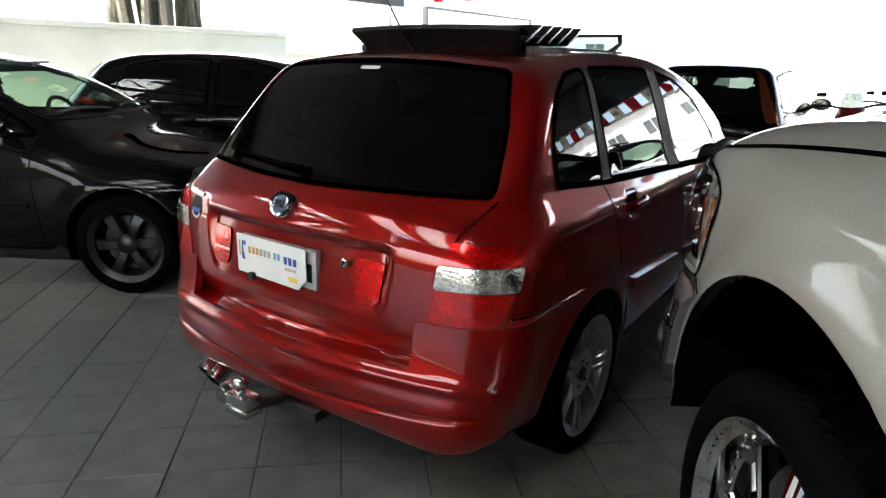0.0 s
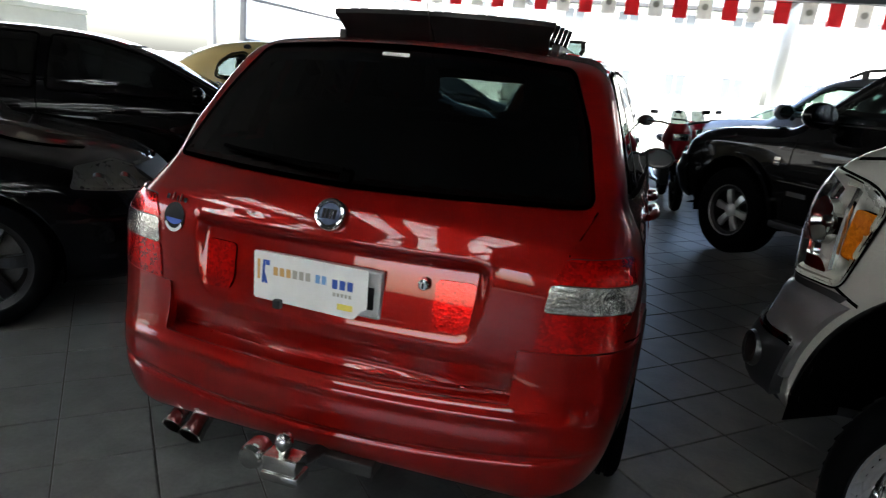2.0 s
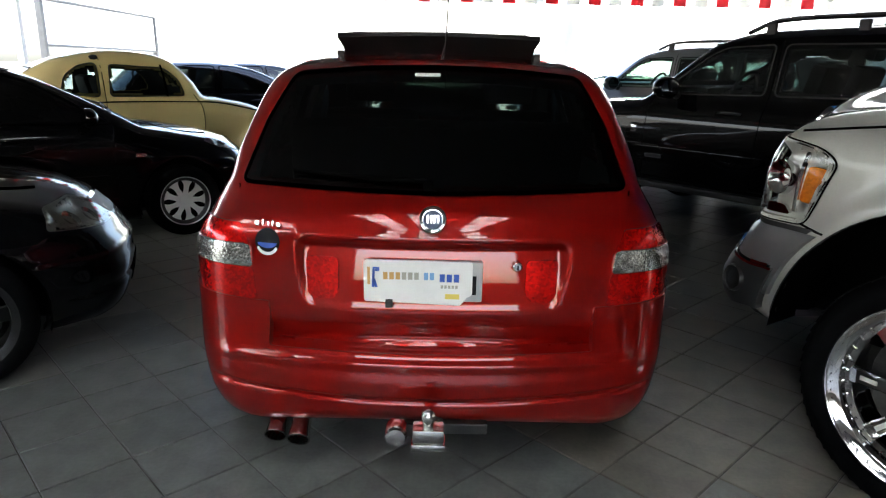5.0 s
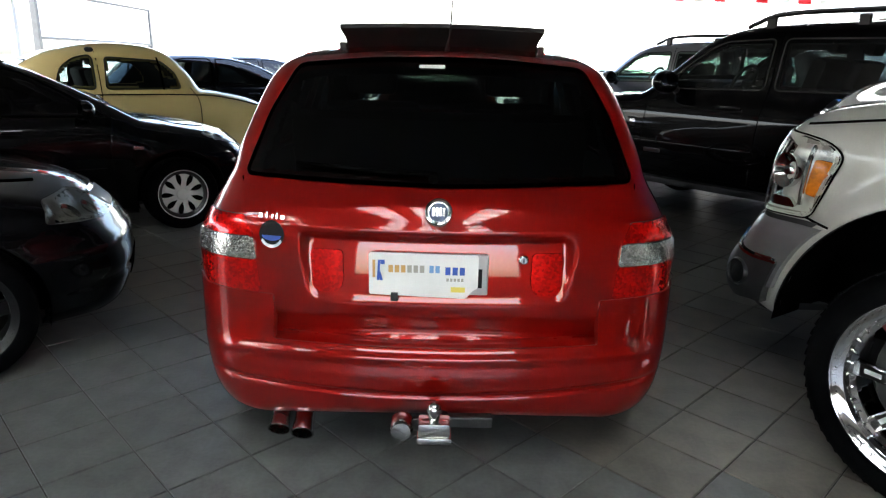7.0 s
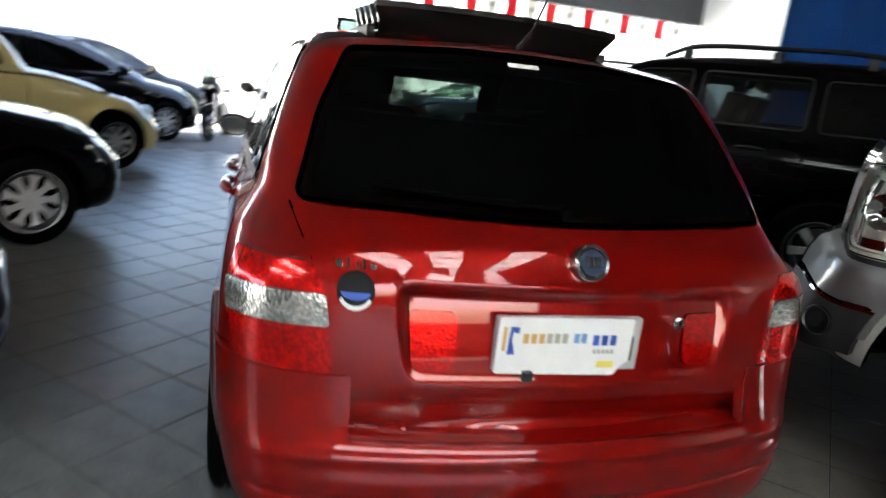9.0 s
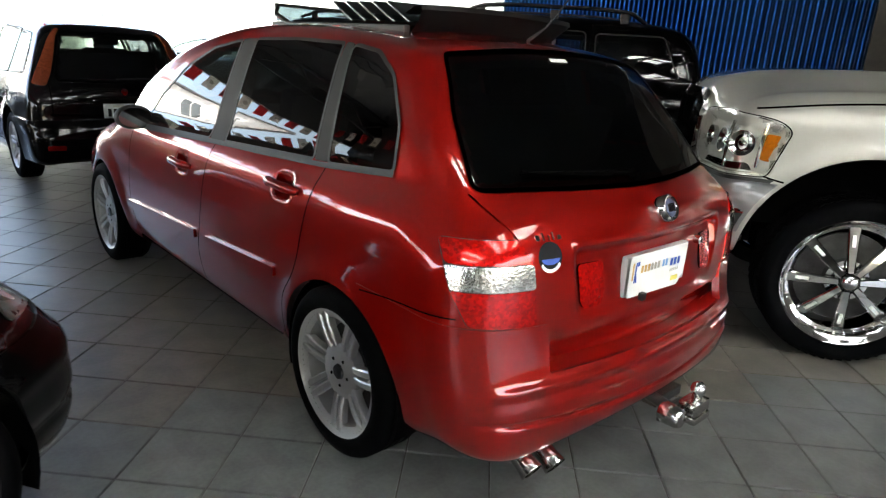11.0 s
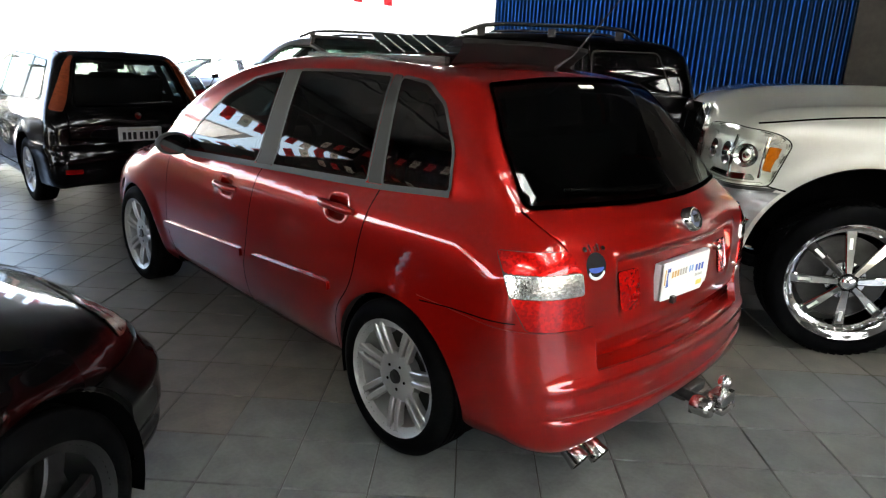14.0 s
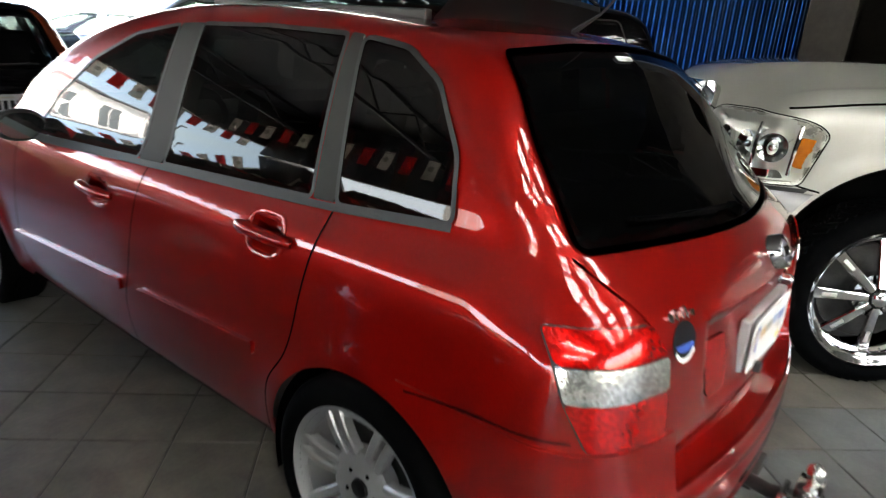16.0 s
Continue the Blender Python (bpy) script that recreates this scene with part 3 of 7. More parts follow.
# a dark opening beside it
# near-black walls hold the shade inside; the top block shuts out sky
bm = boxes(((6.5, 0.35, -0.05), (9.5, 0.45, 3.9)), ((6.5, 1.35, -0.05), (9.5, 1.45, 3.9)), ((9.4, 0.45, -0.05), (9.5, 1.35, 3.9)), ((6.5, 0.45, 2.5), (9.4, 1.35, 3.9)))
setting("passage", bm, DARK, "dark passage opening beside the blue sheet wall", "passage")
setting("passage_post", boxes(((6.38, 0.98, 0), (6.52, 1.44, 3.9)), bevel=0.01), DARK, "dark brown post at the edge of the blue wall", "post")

# roof with skylight openings, and the steelwork under it
bm = bmesh.new()
# wide outer sheets are added, unseen, to brighten the hall
lights = [(-5.9, -4.9, b, b + 2.0) for b in (-6.2, -3.9)] + [(4.3, 5.8, 6.3, 8.3)]
# strip at -4.0 is added for light; the rest match tailgate reflections
lights += [(a, a + w, b, b + 0.92) for a, w in ((-4.0, 0.8), (-1.30, 0.50), (-0.45, 0.50), (0.65, 0.50)) for b in (-5.35, -4.2, -3.05, -1.9)]
xs = sorted({-6.7, 6.7, *(q for r in lights for q in r[:2])})
ys = sorted({-7.2, 9.15, *(q for r in lights for q in r[2:])})
for x0, x1 in zip(xs, xs[1:]):
    for y0, y1 in zip(ys, ys[1:]):
        if not any(r[0] <= x0 < r[1] and r[2] <= y0 < r[3] for r in lights):
            box(bm, (x0, y0, 3.9), (x1, y1, 3.98))
for n, r in enumerate(lights):
    setting("skylight_%d" % (n + 1), boxes(((r[0], r[2], 3.93), (r[1], r[3], 3.94))), SKYLIGHT, "unseen translucent corrugated skylight sheet in the roof", "skylight")
tagged(part("ceiling", bm, ROOF, None, "grey sheet roof with rectangular skylight openings"), category="ceiling", kind="structure")


def truss(y):
    top = new("roof_truss")
    tagged(top, "dark steel lattice roof truss", "truss", "roof trusses", "structure")
    part("chord", boxes(((-6.5, y - 0.03, 3.35), (6.5, y + 0.03, 3.41)), bevel=0.006), TRUSS, top)
    part("chord", boxes(((-6.5, y - 0.03, 3.82), (6.5, y + 0.03, 3.88)), bevel=0.006), TRUSS, top)
    for i in range(20):
        x = -6.5 + i * 0.65
        z = (3.40, 3.83) if i % 2 else (3.83, 3.40)
        part("lattice_bar", tube([(x, y, z[0]), (x + 0.65, y, z[1])], 0.018, 6), TRUSS, top)
    return top


for y in (-6.1, -4.1, -1.2, 1.9, 5.0, 8.2):
    truss(y)


def post(x, y, z=3.9):
    p = new("steel_post")
    p.matrix_basis = pose(x, y, 0)
    tagged(p, "white painted square steel post at the open side", "post", "posts of the open side", "structure")
    part("shaft", boxes(((-0.05, -0.05, 0), (0.05, 0.05, z - 0.02)), bevel=0.008), WALL, p)
    part("foot_plate", boxes(((-0.12, -0.12, 0), (0.12, 0.12, 0.015)), bevel=0.004), STEEL, p)


for y in (0.6, 8.6):
    post(-6.6, y, 2.34)

# outside: yard wall, glazed hoarding, tree, opposite houses
setting("yard_wall", boxes(((-8.3, -20, -0.06), (-8.1, 7.4, 1.78)), ((-8.33, -20, 1.78), (-8.07, 7.4, 1.86)), bevel=0.01), HOARDING, "pale green rendered yard wall with a coping", "wall")


def hoarding(x, y0, y1, z1):
    h = new("framed_hoarding")
    tagged(h, "white panel hoarding in a dark steel frame on legs", "hoarding", kind="structure")
    part("panel", boxes(((x - 0.02, y0, 1.75), (x + 0.02, y1, z1)), bevel=0.004), WALL, h)
    for y in (y0, y1):
        part("leg", boxes(((x - 0.06, y - 0.05, -0.06), (x + 0.06, y + 0.05, z1 + 0.05)), bevel=0.006), TRUSS, h)
    part("rail", boxes(((x - 0.05, y0, z1), (x + 0.05, y1, z1 + 0.06)), bevel=0.006), TRUSS, h)
    part("rail", boxes(((x - 0.05, y0, 1.70), (x + 0.05, y1, 1.75)), bevel=0.006), TRUSS, h)


hoarding(-8.2, 11.9, 17.2, 2.6)


def tree(x, y):
    rng = random.Random(4)
    t = new("street_tree")
    t.matrix_basis = pose(x, y, -0.06)
    tagged(t, "thick old tree with a fluted trunk of many fused stems", "tree")
    bm = bmesh.new()
    for i in range(34):
        a = 2 * math.pi * i / 34 + rng.uniform(-0.1, 0.1)
        r = rng.uniform(0.40, 0.70)
        pts, rad = [], []
        tw = rng.uniform(-0.5, 0.5)
        for k in range(9):
            z = k * 0.48
            rr = r * (1 + 0.35 * math.exp(-z * 1.6) + 0.05 * z + 0.05 * math.sin(z * 5 + i))
            pts.append((rr * math.cos(a + tw * z * 0.2), rr * math.sin(a + tw * z * 0.2), z))
            rad.append(max(0.035, 0.11 - 0.009 * k + rng.uniform(-0.015, 0.03)))
        tube(pts, rad, 7, bm)
    part("trunk", bm, BARK, t, smooth=True)
    for i in range(9):
        a, up = rng.uniform(0, 6.28), rng.uniform(0.5, 1.1)
        p = Vector((0.3 * math.cos(a), 0.3 * math.sin(a), 3.6))
        d = Vector((math.cos(a), math.sin(a), up)).normalized()
        pts = [p + d * k * 0.5 + Vector((0, 0, 0.05 * k * k)) for k in range(6)]
        part("limb", tube(pts, [0.12 - 0.018 * k for k in range(6)], 7), BARK, t, smooth=True)
    vs, fs = [], []
    for i in range(5200):
        a, r = rng.uniform(0, 6.28), rng.uniform(0.3, 1) ** 0.5 * 3.0
        z = 5.7 + rng.gauss(0, 0.75) + 0.5 * math.sin(a * 3 + r)
        if noise.noise(Vector((r * math.cos(a), r * math.sin(a), z)) * 0.9) < -0.05:
            continue
        c = Vector((r * math.cos(a), r * math.sin(a), z))
        u = Vector((rng.gauss(0, 1), rng.gauss(0, 1), rng.gauss(0, 0.6))).normalized()
        w = u.orthogonal().normalized()
        s = rng.uniform(0.06, 0.13)
        k = len(vs)
        vs += [c - u * s, c + w * s * 0.4, c + u * s, c - w * s * 0.4]
        fs.append((k, k + 1, k + 2, k + 3))
    part("crown", mesh_from("crown", vs, fs, LEAF, smooth=False), LEAF, t)


tree(-9.3, 5.5)


def house(x, y, wide, deep, high, turn, rows, cols, material):
    """A plain two-storey house across the street, with openings."""
    h = new("street_house")
    h.matrix_basis = pose(x, y, -0.06, 0, 0, turn)
    tagged(h, "pale rendered house across the sunlit street", "house", "houses across the street")
    part("wall", boxes(((-wide / 2, 0, 0), (wide / 2, deep, high))), material, h)
    part("roof", boxes(((-wide / 2 - 0.3, -0.4, high), (wide / 2 + 0.3, deep + 0.3, high + 0.18)), bevel=0.03), ROOF, h)
    for r in range(rows):
        for c in range(cols):
            cx, cz = (c + 0.5) / cols * wide - wide / 2, 1.35 + r * 2.9
            w = part("window", boxes(((cx - 0.6, -0.06, cz), (cx + 0.6, 0.02, cz + 0.08)), ((cx - 0.6, -0.06, cz + 1.12), (cx + 0.6, 0.02, cz + 1.2)), ((cx - 0.6, -0.06, cz + 0.08), (cx - 0.52, 0.02, cz + 1.12)), ((cx + 0.52, -0.06, cz + 0.08), (cx + 0.6, 0.02, cz + 1.12)), ((cx - 0.03, -0.05, cz + 0.08), (cx + 0.03, 0.02, cz + 1.12))), WALL, h)
            part("pane", boxes(((cx - 0.52, -0.03, cz + 0.08), (cx + 0.52, -0.015, cz + 1.12))), SHOP_GLASS, w)


SHOP_GLASS = mat("window glass seen in daylight", (0.10, 0.115, 0.125), 0.08, vary=0.1)
house(-13, 34, 12, 8, 6.2, 4, 2, 5, WALL)
house(0.5, 35, 11, 8, 5.6, 0, 2, 4, HOARDING)
house(13, 34, 12, 8, 6.4, -3, 2, 5, WALL)
setting("yard_fence", boxes(((6.6, 8.95, -0.06), (6.8, 24, 2.2)), ((6.56, 8.95, 2.2), (6.84, 24, 2.28)), bevel=0.01), WALL, "white wall running out beside the entrance", "wall")


# pennants across the open end
def pennants(y, z, x0, x1, step, first, hangers=()):
    string = new("pennant_string")
    tagged(string, "string of red and white cloth pennants across the opening", "bunting")
    line = [(x0 + (x1 - x0) * i / 40, y, z - 0.04 * math.sin(math.pi * (i / 40 * 4 % 1))) for i in range(41)]
    part("cord", tube(line, 0.004, 5), PLASTIC, string)
    for x in hangers:
        part("hanger", tube([(x, y, z - 0.02), (x, y, 3.4)], 0.004, 5), PLASTIC, string)
    n = int((x1 - x0) / step)
    for i in range(n):
        x = x0 + (i + 0.5) * step
        bm = bmesh.new()
        rng = random.Random(i)
        k, h, w = 6, 0.30, 0.2
        grid = [[bm.verts.new((x - w / 2 + w * a / k, y + 0.012 * math.sin(a * 1.3 + b + i) * b / k, z - 0.01 - h * b / k - rng.uniform(0, 0.004))) for a in range(k + 1)] for b in range(k + 1)]
        for a in range(k):
            for b in range(k):
                bm.faces.new((grid[b][a], grid[b][a + 1], grid[b + 1][a + 1], grid[b + 1][a]))
        bmesh.ops.solidify(bm, geom=bm.faces[:], thickness=0.0015)
        p = part("pennant", bm, FLAG_RED if (i + first) % 2 else FLAG_WHITE, string, smooth=True)
        if (i + first) % 2 == 0:
            part("print", lathe([(0.0, 0), (0.045, 0), (0.045, 0.003), (0, 0.003)], 14, "y", Matrix.Translation((x, y - 0.022, z - 0.15))), INK_GREY, p)
    return string


pennants(8.93, 2.755, -6.2, 6.3, 0.335, 0)
pennants(0.0, 2.98, 0.4, 8.4, 0.40, 1, (1.9, 5.0, 8.2)).matrix_basis = pose(-5.2, 0, 0, 0, 0, 90)


# ---- vehicles: shared builders ----
def tyre_mesh(r, rim, wide):
    w = wide / 2
    prof = [(rim - 0.012, -w * 0.8), (rim + 0.006, -w * 0.96), (rim + (r - rim) * 0.45, -w), (r - 0.028, -w * 0.95), (r - 0.008, -w * 0.84), (r, -w * 0.68)]
    grooves = []
    for a in (-0.42, -0.1, 0.22, 0.5):
        grooves += [(r, w * (a - 0.07)), (r - 0.009, w * (a - 0.05)), (r - 0.009, w * (a + 0.05)), (r, w * (a + 0.07))]
    prof += grooves + [(r, w * 0.7), (r - 0.008, w * 0.84), (r - 0.028, w * 0.95), (rim + (r - rim) * 0.45, w), (rim + 0.006, w * 0.96), (rim - 0.012, w * 0.8)]
    return lathe(prof, 72, "x")


def tread_blocks(r, wide, n=64):
    """Slanted tread lugs round a tyre."""
    bm = bmesh.new()
    for i in range(n):
        a = 2 * math.pi * i / n
        for s in (-1, 1):
            m = Matrix.Rotation(a, 4, "X") @ Matrix.Translation((s * wide * 0.235, 0, r - 0.001)) @ Matrix.Rotation(s * 0.55, 4, "Z")
            box(bm, (-wide * 0.14, -r * 0.036, -0.02), (wide * 0.14, r * 0.036, 0.0), m=m)
        m = Matrix.Rotation(a + math.pi / n, 4, "X") @ Matrix.Translation((0, 0, r - 0.001))
        box(bm, (-wide * 0.05, -r * 0.03, -0.02), (wide * 0.05, r * 0.03, 0.0), m=m)
    return bm


def spoke_bar(r0, r1, w0, w1, x0, x1, thick, bow=0.0, side=0.0):
    """A spoke along z, from r0 to r1, bevelled."""
    bm = bmesh.new()
    rings = []
    n = 6
    for i in range(n + 1):
        t = i / n
        z, w, x = r0 + (r1 - r0) * t, (w0 + (w1 - w0) * t) / 2, x0 + (x1 - x0) * t + bow * math.sin(math.pi * t)
        o = side * t
        e = min(w * 0.35, 0.006)
        rings.append([bm.verts.new(q) for q in ((x - thick, o - w, z), (x - thick, o + w, z), (x - e, o + w, z), (x, o + w - e, z), (x, o - w + e, z), (x - e, o - w, z))])
    for a, b in zip(rings, rings[1:]):
        for k in range(6):
            bm.faces.new((a[k], a[(k + 1) % 6], b[(k + 1) % 6], b[k]))
    bm.faces.new(rings[0][::-1])
    bm.faces.new(rings[-1])
    bmesh.ops.recalc_face_normals(bm, faces=bm.faces[:])
    return bm


def wheel(parent, at, outward, r, rim, wide, style, metal, lugs=False, spin=0.0):
    """A wheel whose outer face looks along +x of its own, turned to face outward (1 right, -1 left)."""
    w = wide / 2
    barrel = lathe([(rim - 0.005, -w * 0.9), (rim - 0.03, -w * 0.8), (rim - 0.04, w * 0.2), (rim - 0.032, w * 0.72), (rim - 0.012, w * 0.80), (rim - 0.002, w * 0.90), (rim + 0.006, w * 0.93), (rim + 0.004, w * 0.8)], 64, "x")
    m = pose(*at, 0, 0, 0 if outward > 0 else 180) @ Matrix.Rotation(spin, 4, "X")
    hub = part("wheel", barrel, metal if style in ("chrome", "double") else DARK_ALLOY, parent, m=m, smooth=True)
    lip_ring = lathe([(rim - 0.014, w * 0.60), (rim - 0.012, w * 0.76), (rim - 0.008, w * 0.82), (rim - 0.002, w * 0.91), (rim + 0.007, w * 0.945), (rim + 0.006, w * 0.8)], 64, "x")
    part("rim_edge", lip_ring, metal, hub, smooth=True)
    part("tyre", tyre_mesh(r - 0.005 if lugs else r, rim, wide), RUBBER, hub, "black rubber tyre", smooth=True)
    if lugs:
        part("tread", tread_blocks(r, wide), RUBBER, hub, "chunky tyre tread")
    part("brake_disc", lathe([(0.05, -0.02), (rim * 0.72, -0.02), (rim * 0.72, 0.0), (0.05, 0.0)], 32, "x"), STEEL, hub)
    face = w * 0.62
    if style == "double":
        for i in range(7):
            a = 2 * math.pi * i / 7
            for s in (-1, 1):
                bar = spoke_bar(rim * 0.30, rim - 0.006, 0.024, 0.029, face - 0.002, w * 0.80, 0.03, 0.008, s * 0.004)
                bmesh.ops.translate(bar, verts=bar.verts, vec=(0, s * 0.0175, 0))
                part("spoke", bar, metal, hub, m=Matrix.Rotation(a, 4, "X"))
        part("hub_plate", lathe([(0, face + 0.004), (rim * 0.40, face + 0.003), (rim * 0.44, face - 0.003), (rim * 0.45, face - 0.04)], 40, "x"), metal, hub, smooth=True)
        for i in range(5):
            part("bolt_hole", lathe([(0, face + 0.0055), (0.006, face + 0.0055), (0.007, face + 0.002)], 10, "x", Matrix.Rotation(2 * math.pi * i / 5 + 0.3, 4, "X") @ Matrix.Translation((0, 0, 0.052))), GAP, hub)
        part("hub_cap", lathe([(0, face + 0.013), (0.026, face + 0.011), (0.03, face + 0.002)], 24, "x"), DARK_ALLOY, hub, smooth=True)
    elif style == "chrome":
        for i in range(8):
            a = 2 * math.pi * i / 8 + 0.2
            part("spoke", spoke_bar(0.05, rim - 0.035, 0.036, 0.062, face + 0.02, face - 0.03, 0.022, 0.0), metal, hub, m=Matrix.Rotation(a, 4, "X"))
            part("spoke_insert", spoke_bar(rim * 0.55, rim - 0.06, 0.018, 0.03, face - 0.004, face - 0.026, 0.012), REFLECTOR, hub, m=Matrix.Rotation(a, 4, "X"))
            bolt = lathe([(0, 0.016), (0.011, 0.014), (0.012, 0)], 8, "x", Matrix.Translation((face - 0.035, 0.07, 0)))
            part("wheel_nut", bolt, metal, hub, m=Matrix.Rotation(a + 0.39, 4, "X"))
        part("hub_plate", lathe([(0, face - 0.02), (rim * 0.32, face - 0.022), (rim * 0.33, face - 0.06)], 40, "x"), metal, hub, smooth=True)
        part("hub_cap", lathe([(0, face + 0.045), (0.03, face + 0.042), (0.042, face + 0.03), (0.046, face + 0.0)], 28, "x"), metal, hub, smooth=True)
        lip = lathe([(rim - 0.055, face - 0.03), (rim - 0.03, face - 0.02), (rim - 0.03, face - 0.06), (rim - 0.055, face - 0.06), (rim - 0.055, face - 0.03)], 64, "x")
        part("inner_rim", lip, metal, hub, smooth=True)
        for i in range(40):
            part("rivet", lathe([(0, 0.006), (0.005, 0.004), (0.006, 0)], 6, "x", Matrix.Translation((face - 0.024, 0, rim - 0.042))), metal, hub, m=Matrix.Rotation(2 * math.pi * i / 40, 4, "X"))
    elif style in ("six", "seven"):
        n = 6 if style == "six" else 7
        for i in range(n):
            part("spoke", spoke_bar(0.05, rim - 0.028, 0.05 if n == 6 else 0.06, 0.07, face, face - 0.01, 0.035, 0.012), metal, hub, m=Matrix.Rotation(2 * math.pi * i / n, 4, "X"))
        part("hub_cap", lathe([(0, face + 0.02), (0.04, face + 0.018), (0.062, face + 0.004), (0.066, face - 0.04)], 32, "x"), metal, hub, smooth=True)
    elif style == "petal":
        disc = lathe([(0, face + 0.004), (rim * 0.3, face + 0.004), (rim * 0.6, face + 0.001), (rim * 0.9, face - 0.004), (rim * 0.98, face - 0.006), (rim + 0.004, face + 0.008), (rim + 0.002, face - 0.03)], 48, "x")
        part("hubcap", disc, metal, hub, smooth=True)
        for i in range(9):
            bm = bmesh.new()
            out = [(0.008 * math.sin(2.2 * t) + side * 0.027 * math.sin(math.pi * t) ** 0.8 * (0.5 + 0.6 * t), rim * (0.34 + 0.56 * t)) for side, ts in ((-1, np.linspace(0, 1, 9)), (1, np.linspace(1, 0, 9)[1:-1])) for t in ts]
            front = [bm.verts.new((face + 0.0065 - 0.006 * (q[1] / rim), q[0], q[1])) for q in out]
            f = bm.faces.new(front)
            ex = bmesh.ops.extrude_face_region(bm, geom=[f])
            bmesh.ops.translate(bm, verts=[v for v in ex["geom"] if isinstance(v, bmesh.types.BMVert)], vec=(-0.012, 0, 0))
            bmesh.ops.recalc_face_normals(bm, faces=bm.faces[:])
            part("hubcap_slot", bm, GAP, hub, m=Matrix.Rotation(2 * math.pi * i / 9, 4, "X"))
        part("hub_cap", lathe([(0, face + 0.016), (rim * 0.24, face + 0.012), (rim * 0.29, face - 0.01)], 32, "x"), metal, hub, smooth=True)
        part("outer_ring", lathe([(rim * 0.93, face + 0.004), (rim * 0.97, face + 0.01), (rim + 0.006, face + 0.012), (rim + 0.008, face - 0.01)], 48, "x"), metal, hub, smooth=True)
    return hub


def wheel_well(parent, x, y, z, r, side, low=-0.09):
    """The liner inside a wheel arch, near-black so its colour holds the shade there."""
    bm = bmesh.new()
    n = 28
    rings = []
    for xx in (x - side * 0.004, x - side * 0.06, x - side * 0.36):
        rings.append([bm.verts.new((xx, y + math.cos(a) * r, z + math.sin(a) * r)) for a in [math.pi * ((1 - 2 * low) * i / n + low) for i in range(n + 1)]])
    for a, b in zip(rings, rings[1:]):
        for i in range(n):
            bm.faces.new((a[i], a[i + 1], b[i + 1], b[i]))
    c = bm.verts.new((x - side * 0.36, y, z))
    for i in range(n):
        bm.faces.new((rings[-1][i], rings[-1][i + 1], c))
    return part("wheel_well", bm, GAP, parent, smooth=True)


def car_seats(parent, y_front, z, back=True, left_wheel=True, dash=None):
    """Dark seats with headrests, a dashboard and a steering wheel."""
    def seat(x, y, wide, name):
        bm = bmesh.new()
        box(bm, (x - wide / 2, y - 0.05, z - 0.12), (x + wide / 2, y + 0.48, z + 0.04), 0.04)
        box(bm, (-wide / 2, -0.07, 0), (wide / 2, 0.06, 0.62), 0.05, Matrix.Translation((x, y - 0.02, z)) @ Matrix.Rotation(radians(14), 4, "X"))
        s = part(name, bm, SEAT, parent, smooth=True)
        for hx in [x] if wide < 0.7 else []:
            hb = bmesh.new()
            box(hb, (-0.13, -0.05, 0), (0.13, 0.05, 0.19), 0.045, Matrix.Translation((hx, y - 0.19, z + 0.64)) @ Matrix.Rotation(radians(10), 4, "X"))
            part("headrest", hb, SEAT, s, smooth=True)
    for x in (-0.36, 0.36):
        seat(x, y_front, 0.5, "front_seat")
    if back:
        seat(0, y_front - 0.78, 1.24, "rear_seat")
    if dash:
        bm = bmesh.new()
        box(bm, (-0.66, dash - 0.22, z + 0.12), (0.66, dash + 0.3, z + 0.4), 0.07)
        part("dashboard", bm, PLASTIC, parent, smooth=True)
        pts = [(-0.36 + 0.185 * math.cos(a), dash - 0.38 - 0.07 * math.sin(a), z + 0.36 + 0.17 * math.sin(a)) for a in [2 * math.pi * i / 28 for i in range(29)]]
        sw = part("steering_wheel", tube(pts, 0.016, 8, caps=False), PLASTIC, parent, smooth=True)
        part("steering_hub", tube([(-0.36, dash - 0.40, z + 0.36), (-0.36, dash - 0.2, z + 0.3)], 0.05, 12), PLASTIC, sw, smooth=True)
        for a in (0, math.pi, -math.pi / 2):
            part("steering_spoke", tube([(-0.36, dash - 0.39, z + 0.36), (-0.36 + 0.18 * math.cos(a), dash - 0.38 - 0.07 * math.sin(a), z + 0.36 + 0.165 * math.sin(a))], 0.013, 6), PLASTIC, sw)


def side_mirror(parent, x, y, z, paint, size=1.0):
    s = 1 if x > 0 else -1
    bm = bmesh.new()
    bmesh.ops.create_uvsphere(bm, u_segments=20, v_segments=12, radius=1, matrix=Matrix.Translation((x + s * 0.11 * size, y, z)) @ Matrix.Diagonal((0.115 * size, 0.07 * size, 0.075 * size, 1)))
    cut = bmesh.ops.bisect_plane(bm, geom=bm.verts[:] + bm.edges[:] + bm.faces[:], plane_co=(x, y - 0.03 * size, z), plane_no=(0, -1, 0), clear_outer=True)
    bmesh.ops.holes_fill(bm, edges=[e for e in bm.edges if e.is_boundary])
    mir = part("side_mirror", bm, paint, parent, smooth=True)
    part("mirror_arm", tube([(x - s * 0.05, y, z - 0.06 * size), (x + s * 0.03, y, z - 0.03 * size)], 0.026 * size, 8), PLASTIC, mir, smooth=True)
    gl = bmesh.new()
    bmesh.ops.create_circle(gl, cap_ends=True, radius=1, segments=24, matrix=Matrix.Translation((x + s * 0.11 * size, y - 0.033 * size, z)) @ Matrix.Diagonal((0.095 * size, 1, 0.06 * size, 1)) @ Matrix.Rotation(radians(90), 4, "X"))
    part("mirror_glass", gl, MIRROR, mir)


